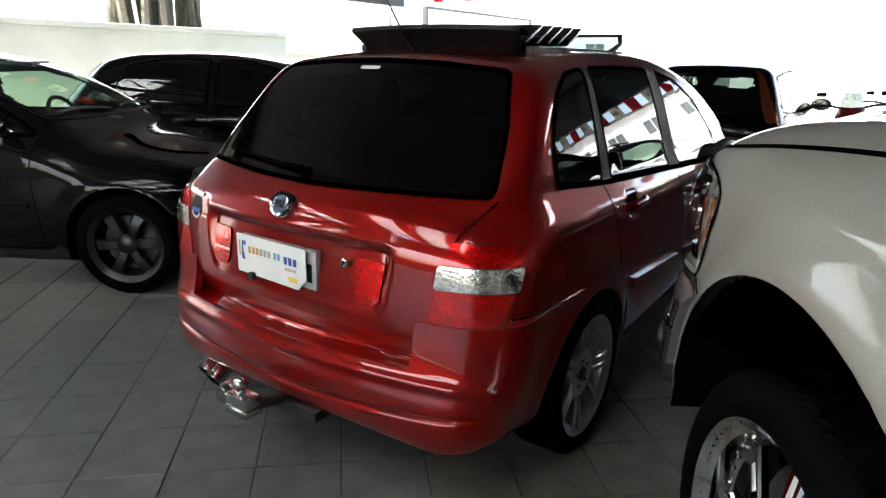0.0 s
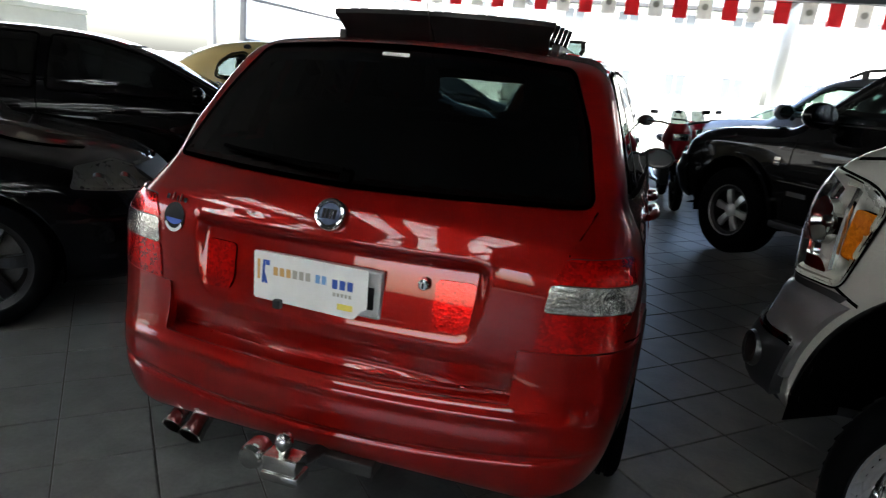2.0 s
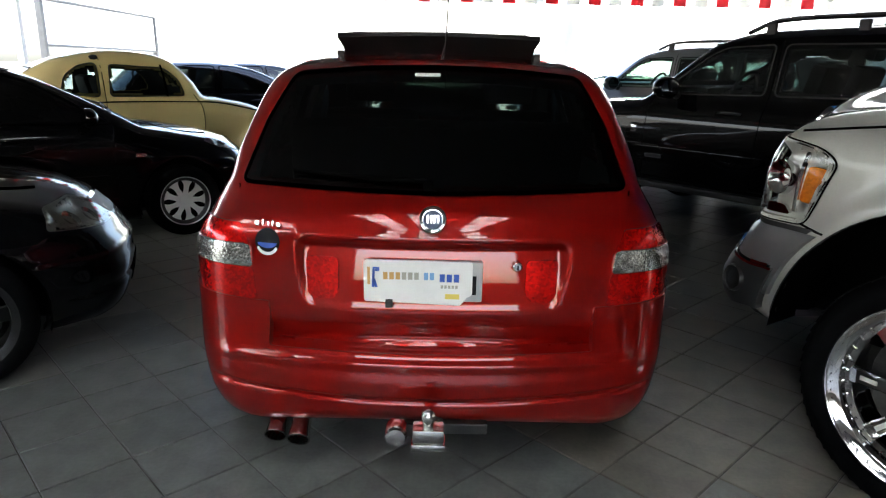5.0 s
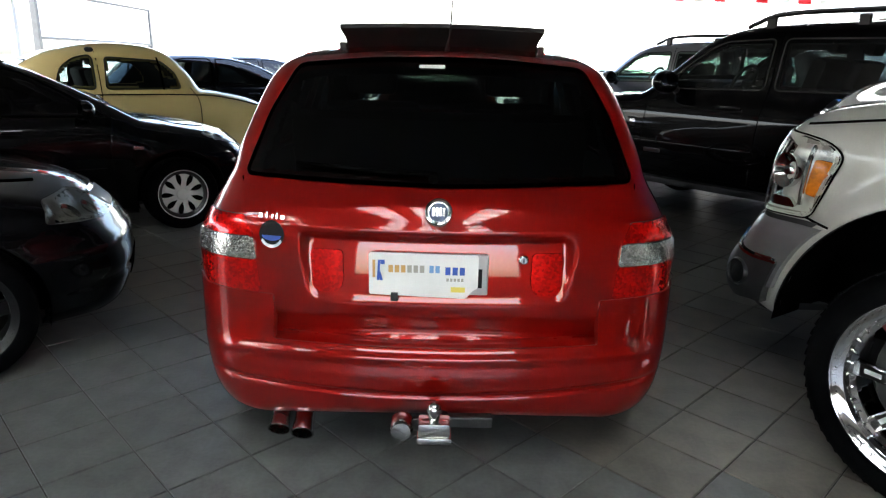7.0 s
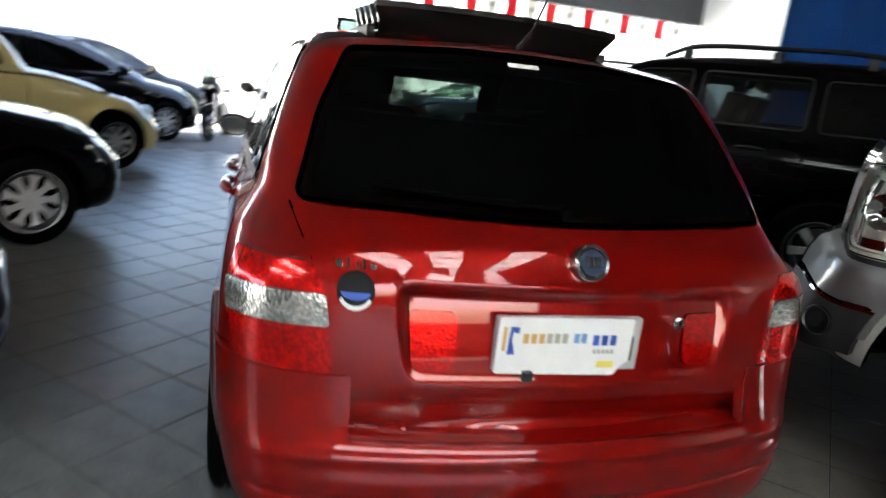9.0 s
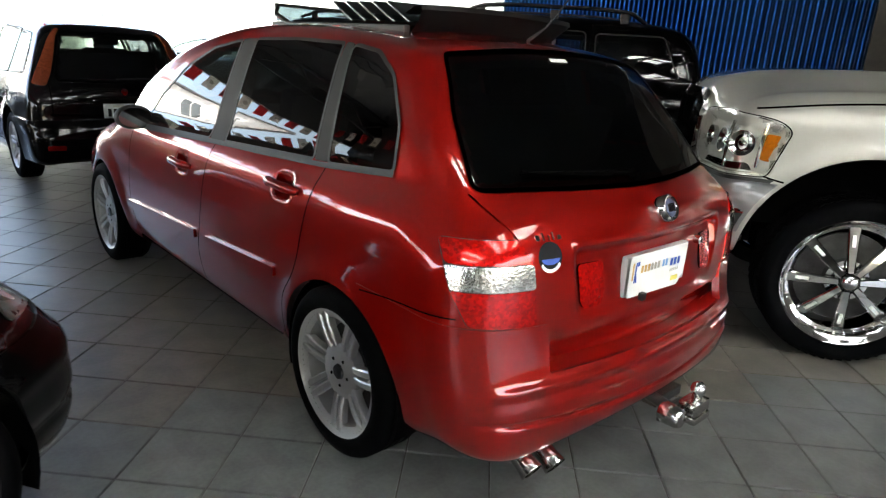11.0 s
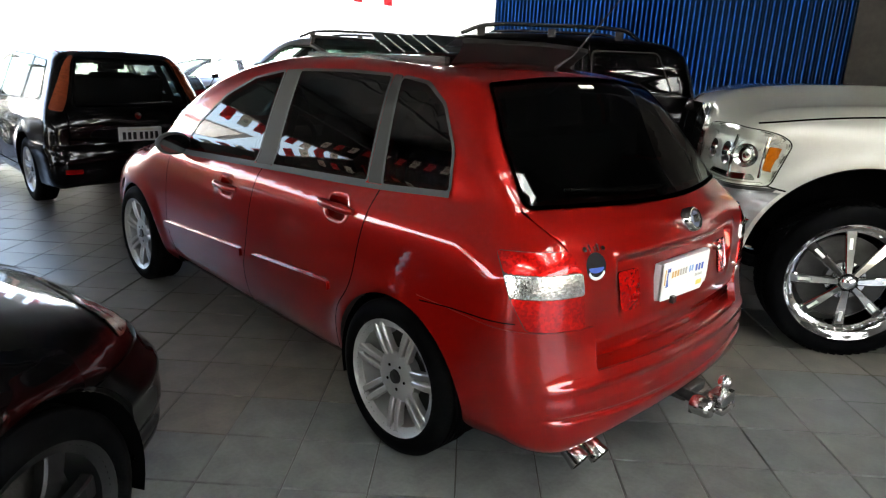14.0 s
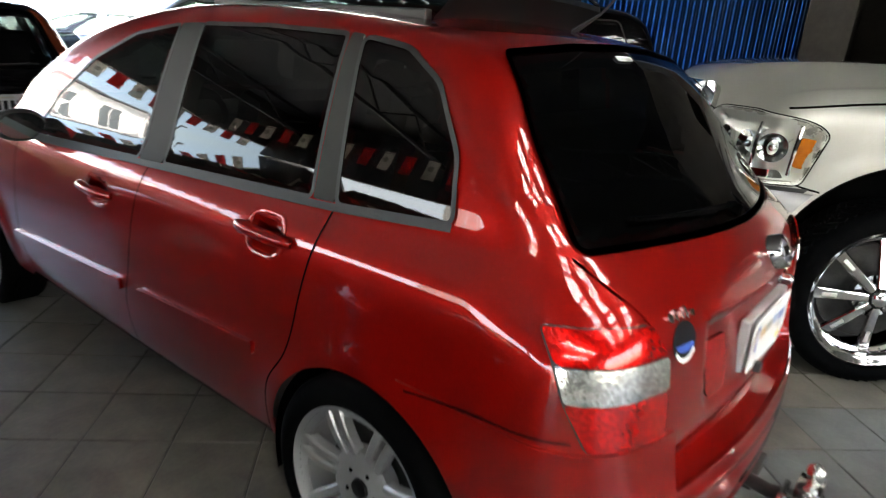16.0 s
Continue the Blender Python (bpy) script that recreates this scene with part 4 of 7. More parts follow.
def place(local, at, deg):
    """The pose that puts a vehicle's own point over a point of the floor, turned by deg about the vertical."""
    r = Matrix.Rotation(radians(deg), 4, "Z")
    p = r @ Vector((local[0], local[1], 0))
    return Matrix.Translation((at[0] - p.x, at[1] - p.y, 0)) @ r


def vehicle(name, label, category, shell, m, paint, arches, wheel_spec, panes, cell=0.03, track=0.84, group="", lining=True, well_x=None, sides=(-1, 1), cuts=(), well_low=-0.09):
    """The common parts of a vehicle: body, lining, panes of glass, wheels and wheel wells."""
    car = new(name)
    tagged(car, label, category, group)
    car.matrix_basis = m
    windows = [(w, o, 0.022) for _, w, o, _ in panes] + [(w, o, 0.010) for w, o in cuts]
    outer, inner = skin_mesh(shell, cell, arches, windows, paint, LINING)
    body = part("body", outer, paint, car)
    if lining:
        part("lining", inner, LINING, car, "dark cabin lining")
    for pane_name, way, outline, material in panes:
        g = part(pane_name, skin_patch(pane_name, shell, way, outline, material, 0.004, 0.004, 0.05), material, car)
        g.visible_shadow = False
        ring = resample(np.array(outline), 0.05)
        part("window_seal", skin_line("window_seal", shell, way, np.concatenate((ring, ring[:1])), 0.012, PLASTIC, 0.006), PLASTIC, g)
    style, metal, r, rim, wide = wheel_spec[:5]
    lugs = len(wheel_spec) > 5
    for yc, zc, ra in arches:
        for s in sides:
            wheel(car, (s * (track - wide / 2), yc, r), s, r, rim, wide, style, metal, lugs, spin=0.3 * s + yc)
            wheel_well(car, s * (well_x or track - 0.01), yc, zc, ra - 0.003, s, well_low)
    return car


# ---- the red hatchback ----
def wrap_panel(name, shell, material, centre, rows, cols, reach, top, bottom, lift, end=-1, span=(-1, 1), split=None, knee=None):
    """A panel wrapped round an end of a vehicle: columns by angle, rows by height."""
    s = np.linspace(*span, cols)
    t = np.linspace(0, 1, rows)
    S, T = np.meshgrid(s, t, indexing="ij")
    z = bottom(S) + T * (top(S) - bottom(S))
    if split:
        z = np.where(T < 0.66, bottom(S) + T / 0.66 * (split - bottom(S)), split + (T - 0.66) / 0.34 * (top(S) - split))
    phi = S * reach(z)
    if knee:
        mid = knee * reach(np.array([split]))[0]
        phi = np.where(np.abs(S) < knee, S / knee * mid, np.sign(S) * (mid + (np.abs(S) - knee) / (1 - knee) * (reach(z) - mid)))
    d = np.stack((np.sin(phi), end * np.cos(phi), np.zeros_like(phi)), -1).reshape(-1, 3)
    zz = z.reshape(-1)
    o = np.array((0, centre, 0)) + d * 1.5
    o[:, 2] = zz
    p = shell.cast(o, -d, 1.5, 160)
    n = shell.normal(p)
    p = p + n * lift(zz, np.abs(p[:, 0]))[:, None]
    faces = [(i * rows + j, (i + 1) * rows + j, (i + 1) * rows + j + 1, i * rows + j + 1) for i in range(cols - 1) for j in range(rows - 1)]
    q = p.reshape(cols, rows, 3)
    back = (p - n * 0.03).reshape(cols, rows, 3)
    edge = [(i, 0) for i in range(cols)] + [(cols - 1, j) for j in range(1, rows)] + [(i, rows - 1) for i in range(cols - 2, -1, -1)] + [(0, j) for j in range(rows - 2, 0, -1)]
    base = cols * rows
    verts = list(p) + [q[e] for e in edge] + [back[e] for e in edge]
    k = len(edge)
    for i in range(k):
        j = (i + 1) % k
        faces.append((base + i, base + k + i, base + k + j, base + j))
    me = mesh_from(name, verts, faces, material)
    bm = bmesh.new()
    bm.from_mesh(me)
    bmesh.ops.recalc_face_normals(bm, faces=bm.faces[:])
    bm.to_mesh(me)
    bm.free()
    me.shade_smooth()
    return me


def bump(z, at, wide):
    return np.exp(-(((z - at) / wide) ** 2))


def flip_x(outline):
    return np.array([(-a, b) for a, b in outline])[::-1]


RED_REAR_GLASS = rounded([(-0.685, 1.03), (0, 1.022), (0.685, 1.03), (0.628, 1.235), (0.545, 1.405), (0.25, 1.43), (0, 1.436), (-0.25, 1.43), (-0.545, 1.405), (-0.628, 1.235)], 0.03)
RED_QUARTER = rounded([(0.955, 1.018), (0.60, 1.048), (0.632, 1.19), (0.735, 1.335), (0.86, 1.40), (1.015, 1.418)], 0.025)
RED_BACK_WINDOW = rounded([(1.735, 0.985), (1.045, 1.018), (1.075, 1.42), (1.4, 1.425), (1.72, 1.415)], 0.02)
RED_FRONT_WINDOW = rounded([(2.72, 0.94), (1.885, 0.978), (1.85, 1.408), (2.1, 1.365), (2.35, 1.265), (2.58, 1.10)], 0.02)
RED_SCREEN = rounded([(-0.70, 1.06), (0.70, 1.06), (0.60, 1.25), (0.50, 1.40), (-0.50, 1.40), (-0.60, 1.25)], 0.04)

RED_RECESS = rounded([(-0.452, 0.80), (-0.425, 0.652), (0.425, 0.652), (0.452, 0.80), (0.452, 0.878), (-0.452, 0.878)], 0.04)
RED_GATE = rounded([(-0.648, 0.92), (-0.604, 0.68), (-0.580, 0.57), (-0.560, 0.516), (0, 0.512), (0.560, 0.516), (0.580, 0.57), (0.604, 0.68), (0.648, 0.92), (0.70, 1.018), (0, 1.012), (-0.70, 1.018)], 0.03)

RED_CUT = np.array([(-0.612, 0.92), (-0.57, 0.68), (-0.54, 0.50), (0.54, 0.50), (0.57, 0.68), (0.612, 0.92), (0.63, 0.985), (-0.63, 0.985)])
RED_HANDLES = ((1.165, 0.908), (2.10, 0.842))


def handle_cup(a, z, out):
    """The outline of the hollow behind a door handle."""
    return rounded([(a - 0.075 - out, z - 0.052 - out), (a + 0.065 + out, z - 0.052 - out), (a + 0.075 + out, z + 0.042 + out), (a - 0.06 - out, z + 0.046 + out)], 0.045 + out)


def red_car():
    sh = RED
    panes = [("rear_window", REAR, RED_REAR_GLASS, REAR_TINT), ("windscreen", front_way(4.6), RED_SCREEN, CLEAR)]
    for way in (LEFT_SIDE, RIGHT_SIDE):
        panes += [("quarter_window", way, RED_QUARTER, TINT), ("door_window", way, RED_BACK_WINDOW, TINT), ("door_window", way, RED_FRONT_WINDOW, SMOKE)]
    car = vehicle("red_hatchback", "dark red metallic five-door hatchback with open louvred sunroof", "car", sh, Matrix(), RED_PAINT, RED_ARCHES, ("double", ALLOY, 0.31, 0.232, 0.205), panes, 0.017, 0.888, well_x=0.862, cuts=[(REAR, RED_CUT)] + [(w, handle_cup(a, z, 0.004)) for w in (LEFT_SIDE, RIGHT_SIDE) for a, z in RED_HANDLES])
    car_seats(car, 1.75, 0.62, dash=2.75)
    # bumper round the back
    reach = lambda z: np.arctan2(0.85, np.maximum(np.sqrt(np.maximum(0.356**2 - (z - 0.300) ** 2, 0.0)), 0.12))
    side = lambda s: np.clip((np.abs(s) - 0.548) / 0.020, 0, 1)
    top = lambda s: 0.508 + 0.152 * side(s) ** 2 * (3 - 2 * side(s)) + 0.03 * np.clip((np.abs(s) - 0.6) / 0.4, 0, 1)
    bottom = lambda s: 0.212 + 0.03 * np.clip((np.abs(s) - 0.6) / 0.4, 0, 1)
    lift = lambda z, x: 0.007 + np.clip((x - 0.2) / 0.6, 0, 1) * -0.001 + (0.008 * bump(z, 0.468, 0.018) + 0.003 * bump(z, 0.41, 0.025) - 0.009 * bump(z, 0.338 + 0.06 * x * x, 0.010)) * np.clip((0.80 - x) / 0.12, 0, 1)
    part("rear_bumper", wrap_panel("rear_bumper", RED_PLAIN, RED_PAINT, 0.775, 110, 361, reach, top, bottom, lift, split=0.507, knee=0.62), RED_PAINT, car)
    b = bmesh.new()
    rows = [[b.verts.new((x, y0 + 0.17 * x * x, z)) for x in np.linspace(-0.66, 0.66, 41)] for y0, z in ((0.034, 0.500), (0.050, 0.509), (0.150, 0.516))]
    for p, q in zip(rows, rows[1:]):
        for i in range(40):
            b.faces.new((p[i], p[i + 1], q[i + 1], q[i]))
    part("bumper_shelf", b, RED_PAINT, car, smooth=True)
    part("tailgate_sill", skin_patch("tailgate_sill", RED_PLAIN, REAR, np.array([(-0.66, 0.50), (0.66, 0.50), (0.66, 0.66), (-0.66, 0.66)]), RED_PAINT, -0.07, 0.004, 0.05), RED_PAINT, car)
    # tailgate with a recess for the plate
    def dent(a, b, c):
        q = float(signed(RED_RECESS, np.array([a]), np.array([b]))[0])
        t = min(max((0.004 - q) / 0.020, 0), 1)
        ridge = 0.006 * math.exp(-(((b - 0.888) / 0.012) ** 2)) if abs(a) < 0.46 else 0
        return -(0.005 + 0.026 * min(max((b - 0.655) / 0.215, 0), 1)) * t * t * (3 - 2 * t) + ridge - 0.26 * max(0.0, 0.598 - b)

    lid = part("tailgate", skin_patch("tailgate", sh, REAR, RED_GATE, RED_PAINT, 0.006, 0.03, 0.0125, dent), RED_PAINT, car)
    for s in (-1, 1):
        for pts in ([(0.586, 0.57), (0.608, 0.66)], [(0.650, 0.92), (0.70, 1.022)]):
            part("tailgate_joint", skin_line("tailgate_joint", sh, REAR, [(s * a, b) for a, b in pts], 0.0045, GAP), GAP, lid)
        out = rounded([(0.317, 0.822), (0.428, 0.822), (0.418, 0.70), (0.40, 0.678), (0.325, 0.682), (0.312, 0.72)], 0.018)
        part("reflector", skin_patch("reflector", sh, REAR, out if s > 0 else flip_x(out), RED_LENS, 0.0, 0.02, 0.0125, lambda a, b, c: dent(a, b, c) + 0.012), RED_LENS, lid, "red reflector beside the plate")
    # corner lamps in three bands
    for s in (-1, 1):
        way = corner_way(s, -1, 0.0)
        uv = lambda x, y, z: ((x * s - 1.4) * -math.sqrt(0.5) + (y + 1.4) * -math.sqrt(0.5), z)
        ti, to = uv(0.645 * s, 0.19, 0)[0], uv(0.808 * s, 0.352, 0)[0]
        bi, bo = uv(0.595 * s, 0.135, 0)[0], uv(0.80 * s, 0.215, 0)[0]
        mi, mo = uv(0.618 * s, 0.152, 0)[0], uv(0.83 * s, 0.29, 0)[0]
        li, lo = uv(0.606 * s, 0.145, 0)[0], uv(0.83 * s, 0.262, 0)[0]
        lamp = part("tail_lamp", skin_patch("tail_lamp", sh, way, rounded([(ti, 0.918), (to, 0.915), (mo - 0.005, 0.85), (lo - 0.004, 0.78), (bo, 0.672), (bi, 0.655), (mi, 0.85)], 0.02), PLASTIC, 0.004, 0.03, 0.025), PLASTIC, car, "red and clear tail lamp")
        for nm, mt, pts, up in (("red_lens", RED_LENS, [(ti, 0.914), (to + 0.005, 0.911), (mo, 0.852), (mi, 0.852)], 0.010), ("clear_lens", WHITE_LENS, [(mi, 0.849), (mo, 0.849), (lo, 0.782), (li, 0.775)], 0.013), ("red_lens", RED_LENS, [(li, 0.772), (lo, 0.779), (bo + 0.003, 0.676), (bi, 0.66)], 0.010)):
            part(nm, skin_patch(nm, sh, way, rounded(pts, 0.012), mt, up, 0.012, 0.02), mt, lamp, "red lens" if mt is RED_LENS else "clear lens")
    # plate, card over it, lock, badge, script, sticker
    y = 0.078
    part("number_plate", boxes(((-0.222, y, 0.683), (0.168, y + 0.026, 0.822)), bevel=0.006), PLATE_GREY, car, "grey number plate half hidden by a card")
    part("plate_mark", boxes(((0.128, y - 0.002, 0.71), (0.148, y + 0.001, 0.775))), INK_BLACK, car)
    bm = bmesh.new()
    out = rounded([(-0.224, 0.686), (0.095, 0.676), (0.118, 0.705), (0.134, 0.712), (0.134, 0.826), (-0.224, 0.829)], 0.008, 3)
    f = bm.faces.new([bm.verts.new((a, y - 0.012 - 0.012 * max(0, a + 0.05), b)) for a, b in out])
    ex = bmesh.ops.extrude_face_region(bm, geom=[f])
    bmesh.ops.translate(bm, verts=[v for v in ex["geom"] if isinstance(v, bmesh.types.BMVert)], vec=(0, 0.002, 0))
    bmesh.ops.recalc_face_normals(bm, faces=bm.faces[:])
    card = part("plate_card", bm, PAPER, car, "white printed card taped over the plate")

    def ink(x0, x1, z0, z1, m, slant=0.0):
        b = bmesh.new()
        yy = lambda a: y - 0.0135 - 0.012 * max(0, a + 0.05)
        b.faces.new([b.verts.new(q) for q in ((x0, yy(x0), z0), (x1, yy(x1), z0), (x1 + slant, yy(x1), z1), (x0 + slant, yy(x0), z1))])
        part("print_bar", b, m, card)

    for x, n, wide, z0, z1, m in ((-0.160, 3, 0.0205, 0.763, 0.788, INK_ORANGE), (-0.0985, 3, 0.0205, 0.763, 0.788, INK_GREY), (-0.026, 2, 0.0195, 0.763, 0.788, INK_LIGHT), (0.026, 3, 0.0235, 0.757, 0.784, INK_BLUE)):
        for i in range(n):
            ink(x + i * wide, x + (i + 0.72) * wide, z0, z1, m)
    for i in range(5):
        ink(0.03 + i * 0.012, 0.038 + i * 0.012, 0.735, 0.746, INK_GREY)
    ink(0.045, 0.092, 0.698, 0.716, INK_YELLOW)
    ink(-0.212, -0.203, 0.745, 0.805, INK_ORANGE)
    ink(-0.198, -0.190, 0.735, 0.805, INK_BLUE, 0.004)
    ink(-0.188, -0.178, 0.735, 0.765, INK_BLUE, -0.008)
    ink(-0.186, -0.172, 0.79, 0.805, INK_BLUE, 0.0)
    part("card_clip", boxes(((-0.152, y - 0.03, 0.668), (-0.128, y - 0.012, 0.694)), bevel=0.003), PLASTIC, card, "black clip holding the card")
    part("lock", lathe([(0, 0.052), (0.011, 0.052), (0.016, 0.057), (0.018, 0.11)], 24, "y", Matrix.Translation((0.284, 0.034, 0.805))), CHROME, car, "round chrome lock", smooth=True)
    part("lock_slot", boxes(((0.282, 0.083, 0.797), (0.286, 0.0855, 0.813))), INK_BLACK, car)
    tilt = Matrix.Translation((0, 0.094, 0.958)) @ Matrix.Rotation(radians(-24), 4, "X")
    badge = part("badge", lathe([(0.0, -0.012), (0.034, -0.012), (0.036, -0.016), (0.042, -0.017), (0.046, -0.012), (0.047, 0.02)], 36, "y", tilt), CHROME, car, "round chrome badge", smooth=True)
    part("badge_face", lathe([(0.0, -0.0135), (0.031, -0.0135), (0.032, -0.011)], 32, "y", tilt), BADGE, badge, "dark blue badge face")
    for i in range(4):
        part("badge_bar", boxes(((-0.02 + i * 0.011, -0.0165, -0.014), (-0.012 + i * 0.011, -0.013, 0.014))), CHROME, badge, m=tilt)
    for i, (wd, hh) in enumerate(((0.014, 0.014), (0.005, 0.020), (0.004, 0.014), (0.005, 0.020), (0.014, 0.012))):
        a = -0.598 + (0, 0.025, 0.046, 0.06, 0.076)[i]
        part("script_letter", skin_patch("script_letter", sh, REAR, rounded([(a, 0.908), (a + wd, 0.908), (a + wd, 0.908 + hh), (a, 0.908 + hh)], 0.004, 2), CHROME, 0.012, 0.006, 0.02), CHROME, car)
    ring = lambda r, z=0.862: np.array([(-0.553 + r * math.cos(2 * math.pi * i / 28), z + r * math.sin(2 * math.pi * i / 28)) for i in range(28)])
    st = part("round_sticker", skin_patch("round_sticker", sh, REAR, ring(0.043), INK_BLACK, 0.0085, 0.001, 0.02), INK_BLACK, car, "round black and blue sticker")
    half = [(-0.553 + 0.033 * math.cos(a), 0.858 + 0.017 * math.sin(a)) for a in np.linspace(math.pi, 2 * math.pi, 14)]
    part("sticker_band", skin_patch("sticker_band", sh, REAR, np.array(half), INK_BLUE, 0.0095, 0.001, 0.02), INK_BLUE, st)
    half = [(-0.553 + 0.040 * math.cos(a), 0.858 + 0.040 * math.sin(a)) for a in np.linspace(math.pi * 1.15, math.pi * 1.85, 14)] + [(-0.553 + 0.034 * math.cos(a), 0.862 + 0.034 * math.sin(a)) for a in np.linspace(math.pi * 1.85, math.pi * 1.15, 14)]
    part("sticker_band", skin_patch("sticker_band", sh, REAR, np.array(half), PAPER, 0.0098, 0.001, 0.02), PAPER, st)
    part("glass_sticker", skin_patch("glass_sticker", sh, REAR, rounded([(-0.085, 1.400), (0.012, 1.400), (0.012, 1.412), (-0.085, 1.412)], 0.003, 2), PAPER, 0.006, 0.001, 0.02), PAPER, car, "white lettering strip on the glass")
    # wiper
    wp, _ = on_skin(sh, REAR, np.array([(-0.03 - 0.46 * t, 1.048 + 0.018 * t) for t in np.linspace(0, 1, 8)]), 0.02)
    arm = part("wiper_arm", tube(wp, [0.010, 0.009, 0.008, 0.007, 0.006, 0.005, 0.005, 0.004], 6), GAP, car, "black rear wiper", smooth=True)
    part("wiper_pivot", lathe([(0, -0.03), (0.016, -0.028), (0.02, 0.01)], 20, "y", Matrix.Translation((-0.02, 0.235, 1.048))), GAP, arm, smooth=True)
    wb, _ = on_skin(sh, REAR, np.array([(-0.14 - 0.36 * t, 1.05 + 0.022 * t) for t in np.linspace(0, 1, 8)]), 0.010)
    part("wiper_blade", tube(wb, 0.005, 6), GAP, arm)
    # doors: joints, pillars, handles, rub strips, sill
    for way, s in ((LEFT_SIDE, -1), (RIGHT_SIDE, 1)):
        lines = ([(0.955, 1.015), (0.970, 0.92), (1.0, 0.78), (1.045, 0.61), (1.13, 0.48), (1.15, 0.27)], [(1.80, 0.985), (1.815, 0.93), (1.90, 0.60), (1.95, 0.45), (1.96, 0.27)], [(1.15, 0.27), (1.96, 0.27), (2.86, 0.275)], [(2.86, 0.275), (2.90, 0.45), (2.84, 0.80), (2.80, 0.93)])
        for ln in lines:
            part("panel_joint", skin_line("panel_joint", sh, way, spline(ln, 6), 0.006, GAP), GAP, car)
        part("bumper_joint", skin_line("bumper_joint", sh, way, spline([(0.24, 0.697), (0.45, 0.691), (0.62, 0.676)], 6), 0.0045, GAP, 0.0095), GAP, car)
        for poly in ([(0.962, 1.022), (1.038, 1.018), (1.068, 1.425), (1.022, 1.422)], [(1.742, 0.985), (1.878, 0.978), (1.843, 1.412), (1.727, 1.418)]):
            part("pillar_trim", skin_patch("pillar_trim", sh, way, rounded(poly, 0.008, 2), TRIM, 0.005, 0.006, 0.05), TRIM, car, "matt grey pillar trim")
        part("belt_moulding", skin_line("belt_moulding", sh, way, spline([(0.60, 1.040), (1.0, 1.008), (1.8, 0.972), (2.5, 0.938), (2.75, 0.93)], 8), 0.018, PLASTIC, 0.006), PLASTIC, car)
        for a, z in RED_HANDLES:
            cup = part("handle_cup", skin_patch("handle_cup", sh, way, handle_cup(a, z, 0.018), RED_PAINT, 0.0015, 0.001, 0.0115, lambda u, v, c: -0.032 * min(1, max(0, (-c - 0.018) / 0.028))), RED_PAINT, car)
            p, _ = on_skin(sh, way, np.array([(a - 0.115 + 0.23 * t, z - 0.006 + 0.004 * t) for t in np.linspace(0, 1, 9)]), [0.004, 0.018, 0.027, 0.030, 0.031, 0.030, 0.027, 0.018, 0.004])
            part("door_handle", tube(p, [0.012, 0.018, 0.020, 0.018, 0.017, 0.018, 0.020, 0.018, 0.012], 10), RED_PAINT, cup, "body-coloured door handle", smooth=True)
        for a, b in (((1.19, 0.565), (1.84, 0.527)), ((1.955, 0.527), (2.93, 0.472))):
            dz = 0.021
            part("rub_strip", skin_patch("rub_strip", sh, way, rounded([(a[0], a[1] - dz), (b[0], b[1] - dz), (b[0], b[1] + dz), (a[0], a[1] + dz)], 0.012), RED_PAINT, 0.014, 0.016, 0.03), RED_PAINT, car)
        part("door_lock", lathe([(0, 0.004), (0.011, 0.003), (0.012, -0.01)], 16, "x", Matrix.Translation((0.866 * s, 1.93, 0.795)) @ Matrix.Rotation(0 if s > 0 else math.pi, 4, "Z")), CHROME, car, smooth=True)
        side_mirror(car, s * 0.80, 2.66, 0.985, PLASTIC, 0.85)
    part("fuel_flap_joint", skin_line("fuel_flap_joint", sh, RIGHT_SIDE, [(0.47 + 0.075 * math.cos(2 * math.pi * i / 24), 0.80 + 0.075 * math.sin(2 * math.pi * i / 24)) for i in range(25)], 0.002, GAP), GAP, car)
    # louvred sunroof, tilted open
    roof_z = 1.50
    for i in range(5):
        b = bmesh.new()
        y0 = 1.03 + i * 0.085
        box(b, (-0.40 - 0.006 * i, 0, 0), (0.40 + 0.006 * i, 0.16, 0.012), 0.004, Matrix.Translation((0, y0, roof_z + 0.008)) @ Matrix.Rotation(radians(27), 4, "X"))
        part("sunroof_louvre", b, TINT_PANEL, car, "dark glass sunroof louvre", smooth=True)
    b = bmesh.new()
    rings = []
    for t in np.linspace(-1, 1, 25):
        x = 0.43 * t
        up = 0.082 - 0.010 * t * t
        rings.append([b.verts.new(q) for q in ((x * 0.94, 0.99 + 0.02 * t * t, 1.475), (x * 0.96, 0.955, 1.52), (x, 0.90 + 0.02 * t * t, 1.50 + up - 0.018), (x, 0.905 + 0.02 * t * t, 1.50 + up), (x, 0.96, 1.50 + up - 0.002), (x * 0.96, 1.04, 1.50 + up - 0.03))])
    for r0, r1 in zip(rings, rings[1:]):
        for q in range(5):
            b.faces.new((r0[q], r1[q], r1[q + 1], r0[q + 1]))
    bmesh.ops.solidify(b, geom=b.faces[:], thickness=0.006)
    part("wind_deflector", b, PLASTIC, car, "black flared sunroof panel", smooth=True)
    for s in (-1, 1):
        part("sunroof_rail", boxes(((s * 0.43 - 0.015, 1.0, 1.45), (s * 0.43 + 0.015, 2.0, 1.502)), bevel=0.006), PLASTIC, car)
        part("deflector_arm", tube([(s * 0.42, 1.86, 1.49), (s * 0.43, 1.985, 1.535), (s * 0.425, 1.98, 1.575)], 0.012, 6), PLASTIC, car, smooth=True)
    b = bmesh.new()
    box(b, (-0.42, -0.004, 0.0), (0.42, 0.004, 0.072), 0.003, Matrix.Translation((0, 2.0, 1.505)) @ Matrix.Rotation(radians(16), 4, "X"))
